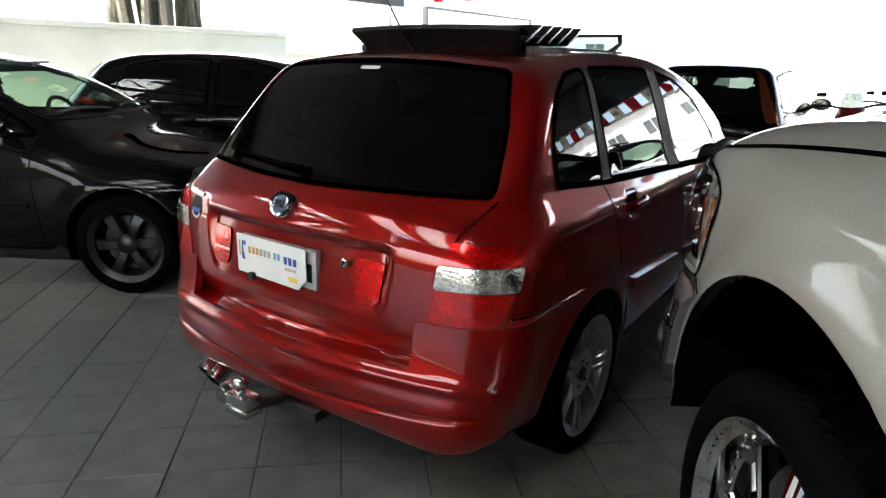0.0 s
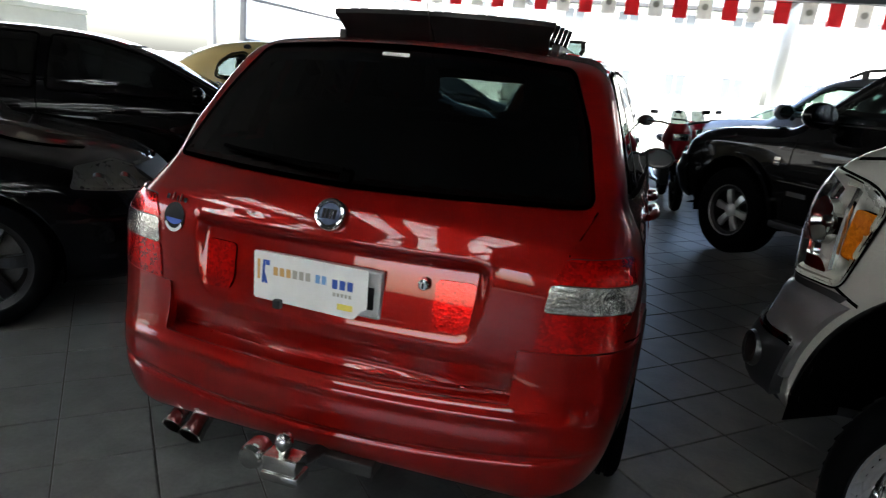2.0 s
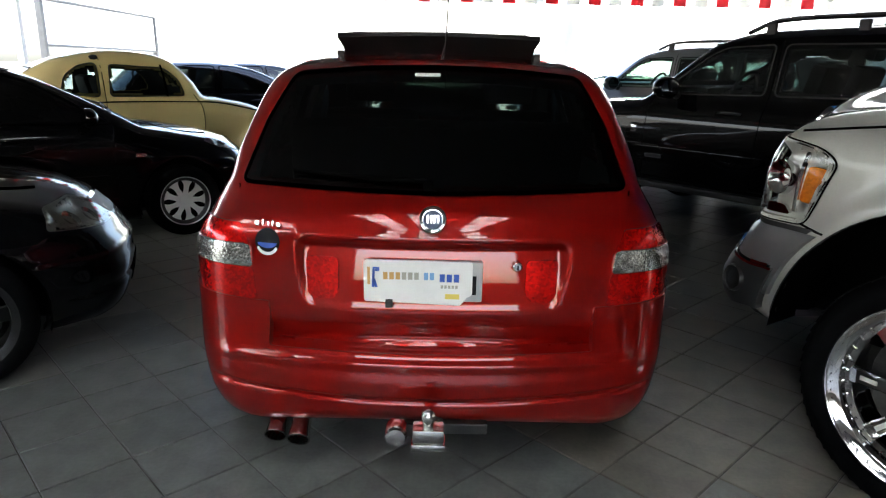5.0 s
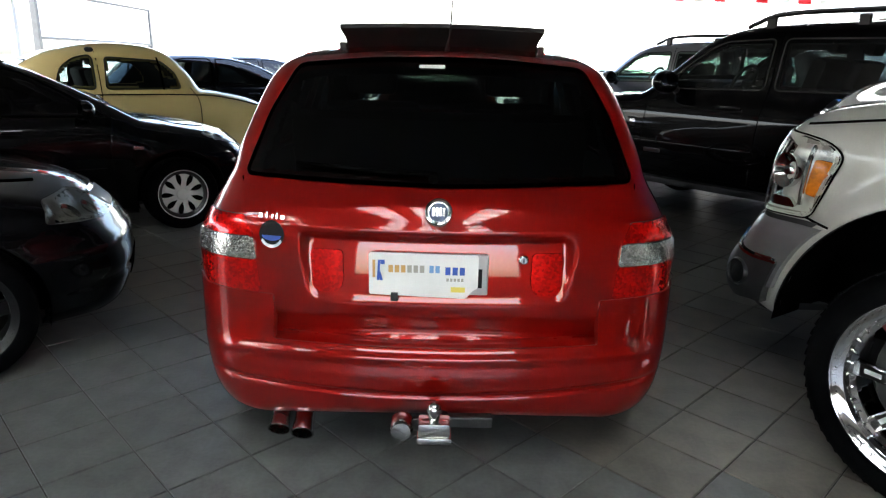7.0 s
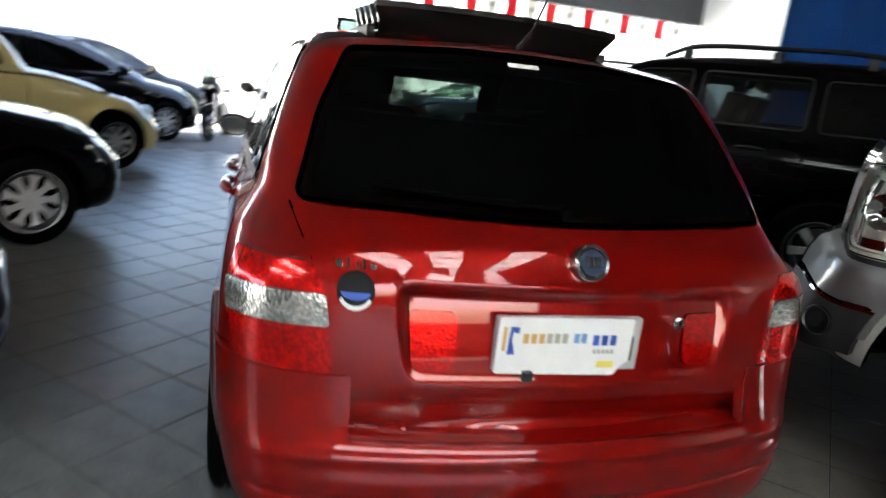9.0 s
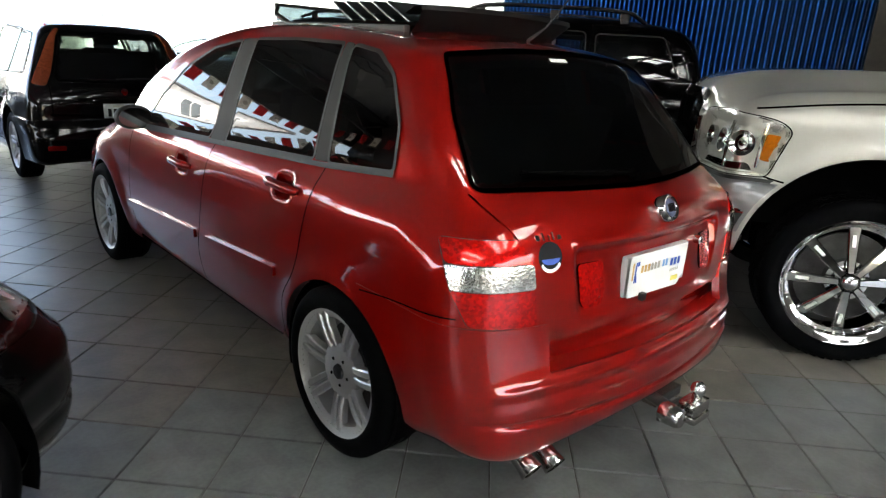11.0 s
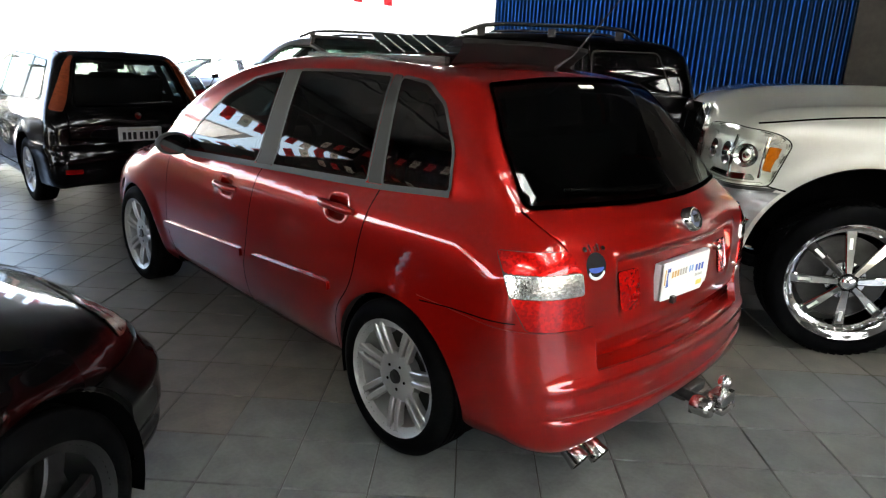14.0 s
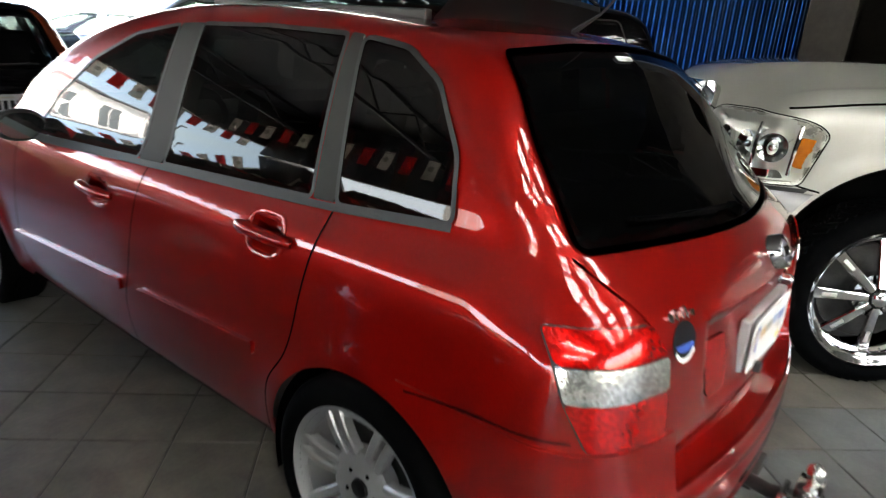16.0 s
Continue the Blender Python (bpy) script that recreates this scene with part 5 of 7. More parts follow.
    pane = part("front_deflector", b, TINTED, car, "green tinted front panel of the sunroof, tilted up")
    pane.visible_shadow = False
    b = bmesh.new()
    box(b, (-0.44, -0.008, 0.068), (0.44, 0.008, 0.082), 0.004, Matrix.Translation((0, 2.0, 1.505)) @ Matrix.Rotation(radians(16), 4, "X"))
    part("deflector_edge", b, PLASTIC, pane)
    part("aerial", tube([(0.02, 0.80, 1.475), (0.03, 0.72, 1.53), (0.04, 0.50, 1.78)], [0.01, 0.004, 0.002], 6), PLASTIC, car)
    # exhaust and tow bar
    for x, yy in ((-0.555, 0.15), (-0.468, 0.125)):
        pipe = lathe([(0.034, 0.16), (0.036, -0.03), (0.041, -0.065), (0.041, -0.07), (0.036, -0.07), (0.034, 0.12)], 28, "y", Matrix.Translation((x, yy + 0.02, 0.182)) @ Matrix.Rotation(radians(30), 4, "X"))
        part("exhaust_tip", pipe, POLISHED, car, "chromed oval exhaust tip", smooth=True)
        part("exhaust_inside", lathe([(0, 0.03), (0.028, 0.02)], 20, "y", Matrix.Translation((x, yy + 0.02, 0.182)) @ Matrix.Rotation(radians(30), 4, "X")), GAP, car)
    part("silencer", tube([(-0.51, 0.32, 0.22), (-0.51, 0.6, 0.24), (-0.3, 0.75, 0.24)], 0.06, 12), STEEL, car, smooth=True)
    bar = part("tow_bar", tube([(0.09, 0.35, 0.26), (0.05, 0.12, 0.25), (0.0, -0.03, 0.262), (0, -0.13, 0.285)], 0.022, 10), STEEL, car, "black tow bar arm", smooth=True)
    part("tow_plate", boxes(((-0.055, -0.16, 0.262), (0.055, -0.085, 0.288)), ((-0.05, -0.155, 0.288), (0.05, -0.09, 0.335)), bevel=0.006), POLISHED, bar, smooth=True)
    part("tow_ball", lathe([(0.018, 0.325), (0.016, 0.345), (0.022, 0.355), (0.026, 0.372), (0.022, 0.39), (0.012, 0.398), (0, 0.4)], 24, "z", Matrix.Translation((0, -0.127, 0))), POLISHED, bar, "polished tow ball", smooth=True)
    part("tow_socket", lathe([(0, -0.045), (0.03, -0.043), (0.037, -0.03), (0.038, 0.02), (0.03, 0.035), (0, 0.036)], 20, "y", Matrix.Translation((-0.104, -0.095, 0.298))), POLISHED, bar, "chromed round trailer socket", smooth=True)
    part("socket_bracket", boxes(((-0.13, -0.075, 0.265), (0.02, -0.06, 0.31)), bevel=0.004), STEEL, bar)
    part("bracket", boxes(((0.02, 0.02, 0.22), (0.2, 0.2, 0.26)), bevel=0.006), STEEL, bar)
    part("underbody", boxes(((-0.6, 0.35, 0.24), (0.6, 3.9, 0.34))), GAP, car)
    # headlamps on the far end
    for s in (-1, 1):
        part("headlamp", skin_patch("headlamp", sh, corner_way(s, 1, 4.2), rounded([(-0.30, 0.62), (0.10, 0.60), (0.06, 0.70), (-0.30, 0.80)], 0.03), WHITE_LENS, 0.006, 0.02, 0.04), WHITE_LENS, car, "clear headlamp")
    return car


TINT_PANEL = mat("dark sunroof glass", (0.02, 0.03, 0.032), 0.12, coat=1.0, vary=0.2)
red_car()


# ---- the silver pickup ----
RAM_ARCH = ((1.35, 0.49, 0.57), (4.87, 0.49, 0.57))
PICKUP_SHELL = Shell(
    side=[(0.05, 0.55), (0, 0.8), (0.02, 1.30), (0.2, 1.38), (1.7, 1.40), (1.86, 1.56), (2.05, 1.93), (2.4, 2.02), (3.1, 2.01), (3.5, 1.90), (4.15, 1.53), (4.35, 1.475), (4.8, 1.465), (5.2, 1.445), (5.46, 1.41), (5.59, 1.35), (5.65, 1.24), (5.665, 1.10), (5.67, 0.95), (5.70, 0.87), (5.75, 0.76), (5.73, 0.68), (5.6, 0.625), (5.25, 0.60), (3, 0.46), (1, 0.5)],
    width=[(0.3, 0.93), (0.5, 0.965), (0.7, 0.98), (0.9, 0.99), (1.08, 0.995), (1.19, 0.985), (1.25, 0.955), (1.31, 0.90), (1.375, 0.845), (1.48, 0.80), (1.7, 0.74), (1.9, 0.68), (2.1, 0.58)],
    taper=[(-0.3, 0.97), (0.5, 1), (4.7, 1), (5.2, 0.995), (5.6, 0.97), (6.1, 0.90)], bow=(0.05, 0.125), crown=0.02, k=0.085, arches=RAM_ARCH, flare=0.028, cell=0.012, dome=(4.1, 0.30, 0.09, 0.50))


def pickup():
    sh = PICKUP_SHELL
    screen = rounded([(-0.78, 1.50), (0.78, 1.50), (0.68, 1.88), (-0.68, 1.88)], 0.05)
    side = rounded([(2.2, 1.42), (4.0, 1.42), (3.35, 1.83), (2.3, 1.86)], 0.05)
    rim = rounded([(-0.992, 0.922), (-1.048, 1.15), (-1.0, 1.19), (-0.93, 1.207), (-0.75, 1.222), (-0.52, 1.215), (-0.45, 1.18), (-0.44, 0.99), (-0.53, 0.918)], 0.03)
    car = vehicle("silver_pickup", "silver full-size pickup truck on large chrome wheels", "pickup truck", sh, place((-1.0, 4.87), (1.585, -0.115), 34), SILVER_PAINT, RAM_ARCH, ("chrome", CHROME, 0.43, 0.325, 0.285, 1), [("windscreen", front_way(6.2), screen, SMOKE), ("door_window", LEFT_SIDE, side, TINT), ("door_window", RIGHT_SIDE, side, TINT)], 0.022, 1.0, well_x=0.985, well_low=0.01, cuts=[(corner_way(s, 1, 5.78), rim) for s in (-1, 1)])
    car_seats(car, 2.9, 1.04, False, dash=4.0)
    # front bumper, painted, over a black air dam
    arch = lambda z: np.sqrt(np.maximum(0.575**2 - (z - 0.49) ** 2, 0.01))
    reach = lambda z: np.arctan2(0.96, arch(z) - 0.075)
    out = lambda x: 0.3 + 0.7 * np.clip((0.97 - x) / 0.25, 0, 1)
    lift = lambda z, x: (0.012 + 0.058 * np.sqrt(np.clip((0.893 - z) / 0.05, 0, 1)) + 0.004 * bump(z, 0.80, 0.04) - 0.02 * np.clip((0.60 - z) / 0.1, 0, 1)) * out(x)
    flat = lambda v: (lambda s: np.full_like(s, v))
    bumper = part("front_bumper", wrap_panel("front_bumper", sh, BUMPER_PAINT, 4.95, 30, 90, reach, flat(0.893), lambda s: 0.575 + 0.06 * np.clip((np.abs(s) - 0.6) / 0.4, 0, 1), lift, 1), BUMPER_PAINT, car, "grey silver front bumper")
    part("air_dam", wrap_panel("air_dam", sh, PLASTIC, 4.95, 10, 60, reach, flat(0.60), flat(0.48), lambda z, x: 0.02 * out(x), 1, (-0.93, 0.93)), PLASTIC, bumper, "black plastic air dam")
    part("step_pad", wrap_panel("step_pad", sh, PLASTIC, 4.95, 4, 60, reach, flat(0.912), flat(0.885), lambda z, x: 0.008 * out(x), 1, (-0.97, 0.97)), PLASTIC, bumper)
    for s in (-1, 1):
        way = corner_way(s, 1, 5.78)
        lamp = part("headlamp", skin_patch("headlamp", sh, way, rim, REFLECTOR, 0.005, 0.02, 0.02, lambda u, v, c: -0.05 * min(1, max(0, (-c - 0.014) / 0.02))), REFLECTOR, car, "clear headlamp with amber corner")
        amber = rounded([(-1.006, 0.99), (-1.030, 1.122), (-0.972, 1.13), (-0.958, 1.0)], 0.012)
        mark = part("amber_marker", skin_patch("amber_marker", sh, way, amber, AMBER_LENS, -0.016, 0.02, 0.03), AMBER_LENS, lamp, "amber marker lens")
        for u, z, r in ((-0.88, 1.075, 0.064), (-0.71, 1.07, 0.064), (-0.56, 1.075, 0.055)):
            c, n = on_skin(sh, way, np.array([(u, z)]), -0.018)
            m = Matrix.Translation(c[0]) @ Vector(n[0]).to_track_quat("Z", "Y").to_matrix().to_4x4()
            part("lamp_bowl", lathe([(r, -0.025), (r, 0.0), (r * 0.9, -0.002), (r * 0.6, -0.026), (0.02, -0.032), (0.016, -0.01), (0, -0.006)], 28, "z", m), CHROME, lamp, smooth=True)
        for a, b in (((-0.95, 0.96), (-0.962, 1.18)), ((-0.79, 0.95), (-0.79, 1.18))):
            pts, _ = on_skin(sh, way, np.array([np.array(a) + (np.array(b) - a) * t for t in np.linspace(0, 1, 5)]), -0.012)
            part("lamp_divider", tube(pts, 0.009, 6), CHROME, lamp)
        low = rounded([(-0.94, 0.945), (-0.56, 0.938), (-0.60, 0.972), (-0.92, 0.98)], 0.012)
        part("lower_reflector", skin_patch("lower_reflector", sh, way, low, CHROME, -0.012, 0.02, 0.03), CHROME, lamp)
        cover = part("lamp_cover", skin_patch("lamp_cover", sh, way, rim, LAMP_GLASS, 0.009, 0.008, 0.04), LAMP_GLASS, lamp)
        cover.visible_shadow = False
        part("lamp_joint", skin_line("lamp_joint", sh, way, np.concatenate((rim, rim[:1])), 0.012, GAP, 0.003), GAP, lamp)
        sp = (0.45, 0.985) if s > 0 else (-0.985, -0.45)
        f = part("fog_lamp_bay", wrap_panel("fog_lamp_bay", sh, PLASTIC, 4.95, 10, 44, reach, flat(0.732), flat(0.572), lambda z, x: lift(z, x) + 0.010, 1, sp), PLASTIC, bumper, "dark fog lamp bay")
        c, n = on_skin(sh, way, np.array([(-0.80, 0.655)]), 0.030)
        m = Matrix.Translation(c[0]) @ Vector(n[0]).to_track_quat("Z", "Y").to_matrix().to_4x4()
        part("fog_lamp", lathe([(0, 0.002), (0.045, 0.006), (0.05, 0.012), (0.056, 0.0), (0.056, -0.03)], 24, "z", m), DARK_ALLOY, f, "dark round fog lamp", smooth=True)
        e = (0.90, 0.96) if s > 0 else (-0.96, -0.90)
        part("chrome_clip", wrap_panel("chrome_clip", sh, CHROME, 4.95, 4, 6, reach, flat(0.752), flat(0.732), lambda z, x: lift(z, x) + 0.006, 1, e), CHROME, bumper)
        part("bumper_joint", wrap_panel("bumper_joint", sh, GAP, 4.95, 2, 20, reach, flat(0.748), flat(0.740), lambda z, x: lift(z, x) + 0.0015, 1, (0.45, 0.97) if s > 0 else (-0.97, -0.45)), GAP, bumper)
        part("bay_edge", wrap_panel("bay_edge", sh, CHROME, 4.95, 3, 44, reach, flat(0.741), flat(0.731), lambda z, x: lift(z, x) + 0.012, 1, sp), CHROME, f, "thin bright edge strip")
        sway = LEFT_SIDE if s < 0 else RIGHT_SIDE
        for ln in ([(5.45, 1.245), (5.15, 1.283), (4.87, 1.306), (4.2, 1.335)], [(5.40, 0.93), (5.34, 0.915), (5.28, 0.905)], [(4.05, 1.34), (4.1, 1.0), (4.1, 0.55)], [(4.05, 1.34), (3.9, 1.36)]):
            part("panel_joint", skin_line("panel_joint", sh, sway, spline(ln, 6), 0.009, GAP), GAP, car)
        side_mirror(car, s * 0.98, 3.75, 1.50, PLASTIC, 1.7)
        part("wiper", tube([(s * 0.1, 4.36, 1.515), (s * 0.35, 4.30, 1.53), (s * 0.75, 4.16, 1.52)], 0.012, 6), PLASTIC, car)
    part("cowl_panel", skin_patch("cowl_panel", sh, ((0, 0, 3.0), (1, 0, 0), (0, 1, 0), (0, 0, -1)), rounded([(-0.74, 4.16), (0.74, 4.16), (0.70, 4.33), (-0.70, 4.33)], 0.03), PLASTIC, 0.004, 0.01, 0.05), PLASTIC, car, "black plastic cowl below the windscreen")
    # chrome grille with a cross
    g = rounded([(-0.46, 0.915), (0.46, 0.915), (0.50, 1.20), (0.44, 1.30), (-0.44, 1.30), (-0.50, 1.20)], 0.05)
    gr = part("grille", skin_patch("grille", sh, front_way(6.3), g, CHROME, 0.03, 0.05, 0.05), CHROME, car, "chrome grille with a cross bar")
    for s in (-1, 1):
        for lo, hi in ((0.945, 1.07), (1.11, 1.245)):
            q = rounded([(s * 0.04, lo), (s * 0.30, lo), (s * 0.315, hi), (s * 0.04, hi)], 0.02)
            part("grille_mesh", skin_patch("grille_mesh", sh, front_way(6.3), q if s > 0 else q[::-1], GAP, 0.032, 0.004, 0.05), GAP, gr)
    part("underbody", boxes(((-0.8, 0.3, 0.5), (0.8, 5.3, 0.62))), GAP, car)
    return car


pickup()

# ---- black cars of the left row ----
SEDAN_W = [(0.1, 0.78), (0.2, 0.80), (0.35, 0.835), (0.6, 0.865), (0.8, 0.86), (0.92, 0.83), (1.0, 0.775), (1.1, 0.74), (1.3, 0.66), (1.42, 0.60), (1.6, 0.5)]
SEDAN_T = [(-0.3, 0.9), (0, 0.94), (0.5, 0.99), (1, 1), (3.0, 1), (3.6, 0.975), (4.0, 0.92), (4.4, 0.8)]
BLK_ARCH = ((0.80, 0.31, 0.365), (3.42, 0.31, 0.365))


def hatch_side(l, h, hood, cowl):
    return [(0.16, 0.22), (0.02, 0.30), (0.0, 0.5), (0.05, 0.75), (0.12, 0.95), (0.35, h - 0.25), (0.6, h - 0.06), (1.2, h), (1.9, h - 0.015), (2.4, h - 0.12), (cowl - 0.15, hood + 0.09), (cowl, hood + 0.02), (l - 0.75, hood - 0.03), (l - 0.28, hood - 0.14), (l - 0.06, hood - 0.32), (l, 0.42), (l - 0.06, 0.25), (l - 0.3, 0.2), (2, 0.19), (1, 0.19)]


def road_car(name, label, shell, m, paint, spec, l, h, hood, cowl, glass_m, screen_m, seats=True, lamp_m=None, cell=0.028, marker=True, strip=False, group="parked cars"):
    """A parked hatchback or sedan with lamps, bumper, grille, doors, handles and mirrors."""
    belt = hood + 0.06
    side_f = rounded([(1.66, belt - 0.002), (cowl - 0.30, belt - 0.03), (2.42, h - 0.185), (1.98, h - 0.075), (1.70, h - 0.065)], 0.04)
    side_b = rounded([(0.72, belt + 0.03), (1.58, belt), (1.62, h - 0.065), (1.2, h - 0.065), (0.85, h - 0.13)], 0.05)
    screen = rounded([(-0.66, hood + 0.11), (0.66, hood + 0.11), (0.60, h - 0.2), (0.53, h - 0.10), (-0.53, h - 0.10), (-0.60, h - 0.2)], 0.06)
    back = rounded([(-0.6, 1.0), (0.6, 1.0), (0.5, h - 0.12), (-0.5, h - 0.12)], 0.05)
    panes = [("windscreen", front_way(l + 0.5), screen, screen_m), ("rear_window", REAR, back, glass_m)]
    for way in (LEFT_SIDE, RIGHT_SIDE):
        panes += [("door_window", way, side_f, glass_m), ("door_window", way, side_b, glass_m)]
    zl = hood - 0.2
    eye = rounded(lamp_m or [(-0.88, zl + 0.005), (-0.93, zl + 0.06), (-0.62, zl + 0.095), (-0.42, zl + 0.06), (-0.40, zl - 0.045), (-0.55, zl - 0.06)], 0.03)
    car = vehicle(name, label, "car", shell, m, paint, BLK_ARCH, spec, panes, cell, 0.862, group, cuts=[(corner_way(s, 1, l), eye) for s in (-1, 1)])
    if seats:
        car_seats(car, 1.8, 0.58, True, dash=cowl - 0.42)
    reach = lambda z: np.arctan2(0.83, np.maximum(np.sqrt(np.maximum(0.372**2 - (z - 0.31) ** 2, 0.0)), 0.16))
    lift = lambda z, x: 0.008 + 0.012 * bump(z, 0.52, 0.03) - 0.01 * bump(z, 0.36, 0.02)
    flat = lambda v: (lambda s: np.full_like(s, v))
    bum = part("front_bumper", wrap_panel("front_bumper", shell, paint, 3.42, 26, 60, reach, flat(hood - 0.30), flat(0.20), lift, 1), paint, car)
    part("rear_bumper", wrap_panel("rear_bumper", shell, paint, 0.80, 20, 50, reach, flat(0.58), flat(0.21), lift), paint, car)
    grille = rounded([(-0.40, 0.28), (0.40, 0.28), (0.34, 0.40), (-0.34, 0.40)], 0.03)
    part("air_intake", skin_patch("air_intake", shell, front_way(l + 0.5), grille, GAP, 0.014, 0.02, 0.06), GAP, bum)
    top = rounded([(-0.30, hood - 0.29), (0.30, hood - 0.29), (0.34, hood - 0.20), (-0.34, hood - 0.20)], 0.03)
    gr = part("grille", skin_patch("grille", shell, front_way(l + 0.5), top, PLASTIC, 0.008, 0.02, 0.06), PLASTIC, car)
    part("grille_bar", skin_line("grille_bar", shell, front_way(l + 0.5), [(-0.33, hood - 0.2), (0.33, hood - 0.2)], 0.014, CHROME, 0.018), CHROME, gr)
    for s in (-1, 1):
        way = corner_way(s, 1, l)
        out = eye
        lamp = part("headlamp", skin_patch("headlamp", shell, way, out, LAMP_GREY, 0.004, 0.01, 0.02, lambda u, v, c: -0.03 * min(1, max(0, (-c - 0.012) / 0.02))), LAMP_GREY, car, "clear headlamp")
        cover = part("lamp_cover", skin_patch("lamp_cover", shell, way, out, LAMP_GLASS, 0.007, 0.01, 0.04), LAMP_GLASS, lamp)
        cover.visible_shadow = False
        for u, dz in ((-0.66, 0.0), (-0.48, -0.02)):
            c, n = on_skin(shell, way, np.array([(u, (out[:, 1].max() + out[:, 1].min()) / 2 + 0.015 + dz)]), -0.012)
            mm = Matrix.Translation(c[0]) @ Vector(n[0]).to_track_quat("Z", "Y").to_matrix().to_4x4()
            part("lamp_bowl", lathe([(0.05, 0.0), (0.042, -0.006), (0.02, -0.03), (0, -0.032)], 24, "z", mm), CHROME, lamp, smooth=True)
        sway = LEFT_SIDE if s < 0 else RIGHT_SIDE
        for ln in ([(1.62, h - 0.07), (1.60, belt), (1.62, 0.75), (1.66, 0.27)], [(cowl - 0.28, belt - 0.03), (2.90, 0.75), (2.92, 0.28)], [(0.75, 0.95), (0.86, 0.8), (1.15, 0.55), (1.2, 0.27)], [(1.2, 0.27), (2.92, 0.28)], [(cowl + 0.02, hood + 0.0), (l - 0.72, hood - 0.07), (l - 0.45, hood - 0.11)]):
            part("panel_joint", skin_line("panel_joint", shell, sway, spline(ln, 6), 0.006, GAP), GAP, car)
        for a in (1.3, 2.12):
            p, _ = on_skin(shell, sway, np.array([(a + 0.2 * t, belt - 0.13) for t in np.linspace(0, 1, 7)]), [0.0, 0.018, 0.026, 0.027, 0.026, 0.018, 0.0])
            part("door_handle", tube(p, 0.012, 8), paint, car, smooth=True)
        if strip:
            q = rounded([(1.25, 0.53), (2.86, 0.52), (2.86, 0.57), (1.25, 0.58)], 0.012)
            part("rub_strip", skin_patch("rub_strip", shell, sway, q, paint, 0.012, 0.014, 0.05), paint, car)
        if marker:
            q = rounded([(3.06, 0.70), (3.14, 0.70), (3.14, 0.725), (3.06, 0.725)], 0.01)
            part("side_repeater", skin_patch("side_repeater", shell, sway, q, WHITE_LENS, 0.008, 0.01, 0.03), WHITE_LENS, car, "small clear side repeater")
        side_mirror(car, s * 0.80, cowl - 0.48, belt + 0.03, paint, 1.0)
        tl = rounded([(-0.62, 0.72), (-0.40, 0.70), (-0.42, 0.93), (-0.60, 0.95)], 0.03)
        part("tail_lamp", skin_patch("tail_lamp", shell, corner_way(s, -1, 0.0), tl, RED_LENS, 0.006, 0.02, 0.05), RED_LENS, car, "red tail lamp")
    for k in (0, 1):
        uv = np.array([(-0.55 + 0.62 * k + 0.5 * t, hood + 0.125 + 0.02 * math.sin(3 * t)) for t in np.linspace(0, 1, 7)])
        p, _ = on_skin(shell, front_way(l + 0.5), uv, 0.02)
        part("wiper", tube(p, 0.009, 6), PLASTIC, car)
    part("underbody", boxes(((-0.6, 0.3, 0.23), (0.6, l - 0.35, 0.33))), GAP, car)
    return car


MEG = Shell(side=hatch_side(4.24, 1.46, 0.93, 3.22), width=SEDAN_W, taper=SEDAN_T, bow=(0.2, 0.32), crown=0.1, k=0.2, arches=BLK_ARCH, cell=0.012)
meg = road_car("black_sedan", "glossy black car with dark alloy wheels and clear windscreen", MEG, place((0.862, 3.42), (-2.06, 0.63), -57), BLACK_PAINT, ("six", DARK_ALLOY, 0.315, 0.235, 0.2), 4.24, 1.46, 0.93, 3.22, CLEAR, CLEAR, cell=0.022, lamp_m=[(-0.86, 0.675), (-0.78, 0.765), (-0.50, 0.775), (-0.30, 0.70), (-0.27, 0.61), (-0.55, 0.64)], marker=False, strip=True)
road_car("black_hatchback", "glossy black hatchback with silver plastic hubcaps", MEG, place((0.862, 3.42), (-2.16, 3.47), -52), BLACK_PAINT, ("petal", HUBCAP, 0.30, 0.205, 0.19), 4.24, 1.46, 0.93, 3.22, TINT, SMOKE, cell=0.022, strip=True)
road_car("black_saloon", "black saloon parked behind the cream car", MEG, place((0.862, 3.42), (-2.1, 9.7), -52), BLACK_PAINT, ("petal", HUBCAP, 0.30, 0.205, 0.19), 4.24, 1.46, 0.93, 3.22, SMOKE, SMOKE, False, cell=0.04)
road_car("black_compact_car", "black compact car at the far end of the row", MEG, place((0.862, 3.42), (-2.1, 12.5), -52), BLACK_PAINT, ("six", ALLOY, 0.30, 0.205, 0.19), 4.24, 1.46, 0.93, 3.22, SMOKE, SMOKE, False, cell=0.04)


# ---- the cream classic car ----
class Rounded(Shell):
    """A narrow rounded cabin with four swelling wings."""

    def field(self, x, y, z):
        a = Shell.field(self, x, y, z)
        for yc, ry in ((0.85, 0.62), (3.25, 0.60)):
            q = np.sqrt(((np.abs(x) - 0.50) / 0.27) ** 2 + ((y - yc) / ry) ** 2 + ((z - 0.34) / 0.44) ** 2)
            b = (q - 1) * 0.27
            h = np.maximum(0.06 - np.abs(a - b), 0) / 0.06
            a = np.minimum(a, b) - h * h * 0.015
        return np.maximum(a, 0.20 - z)


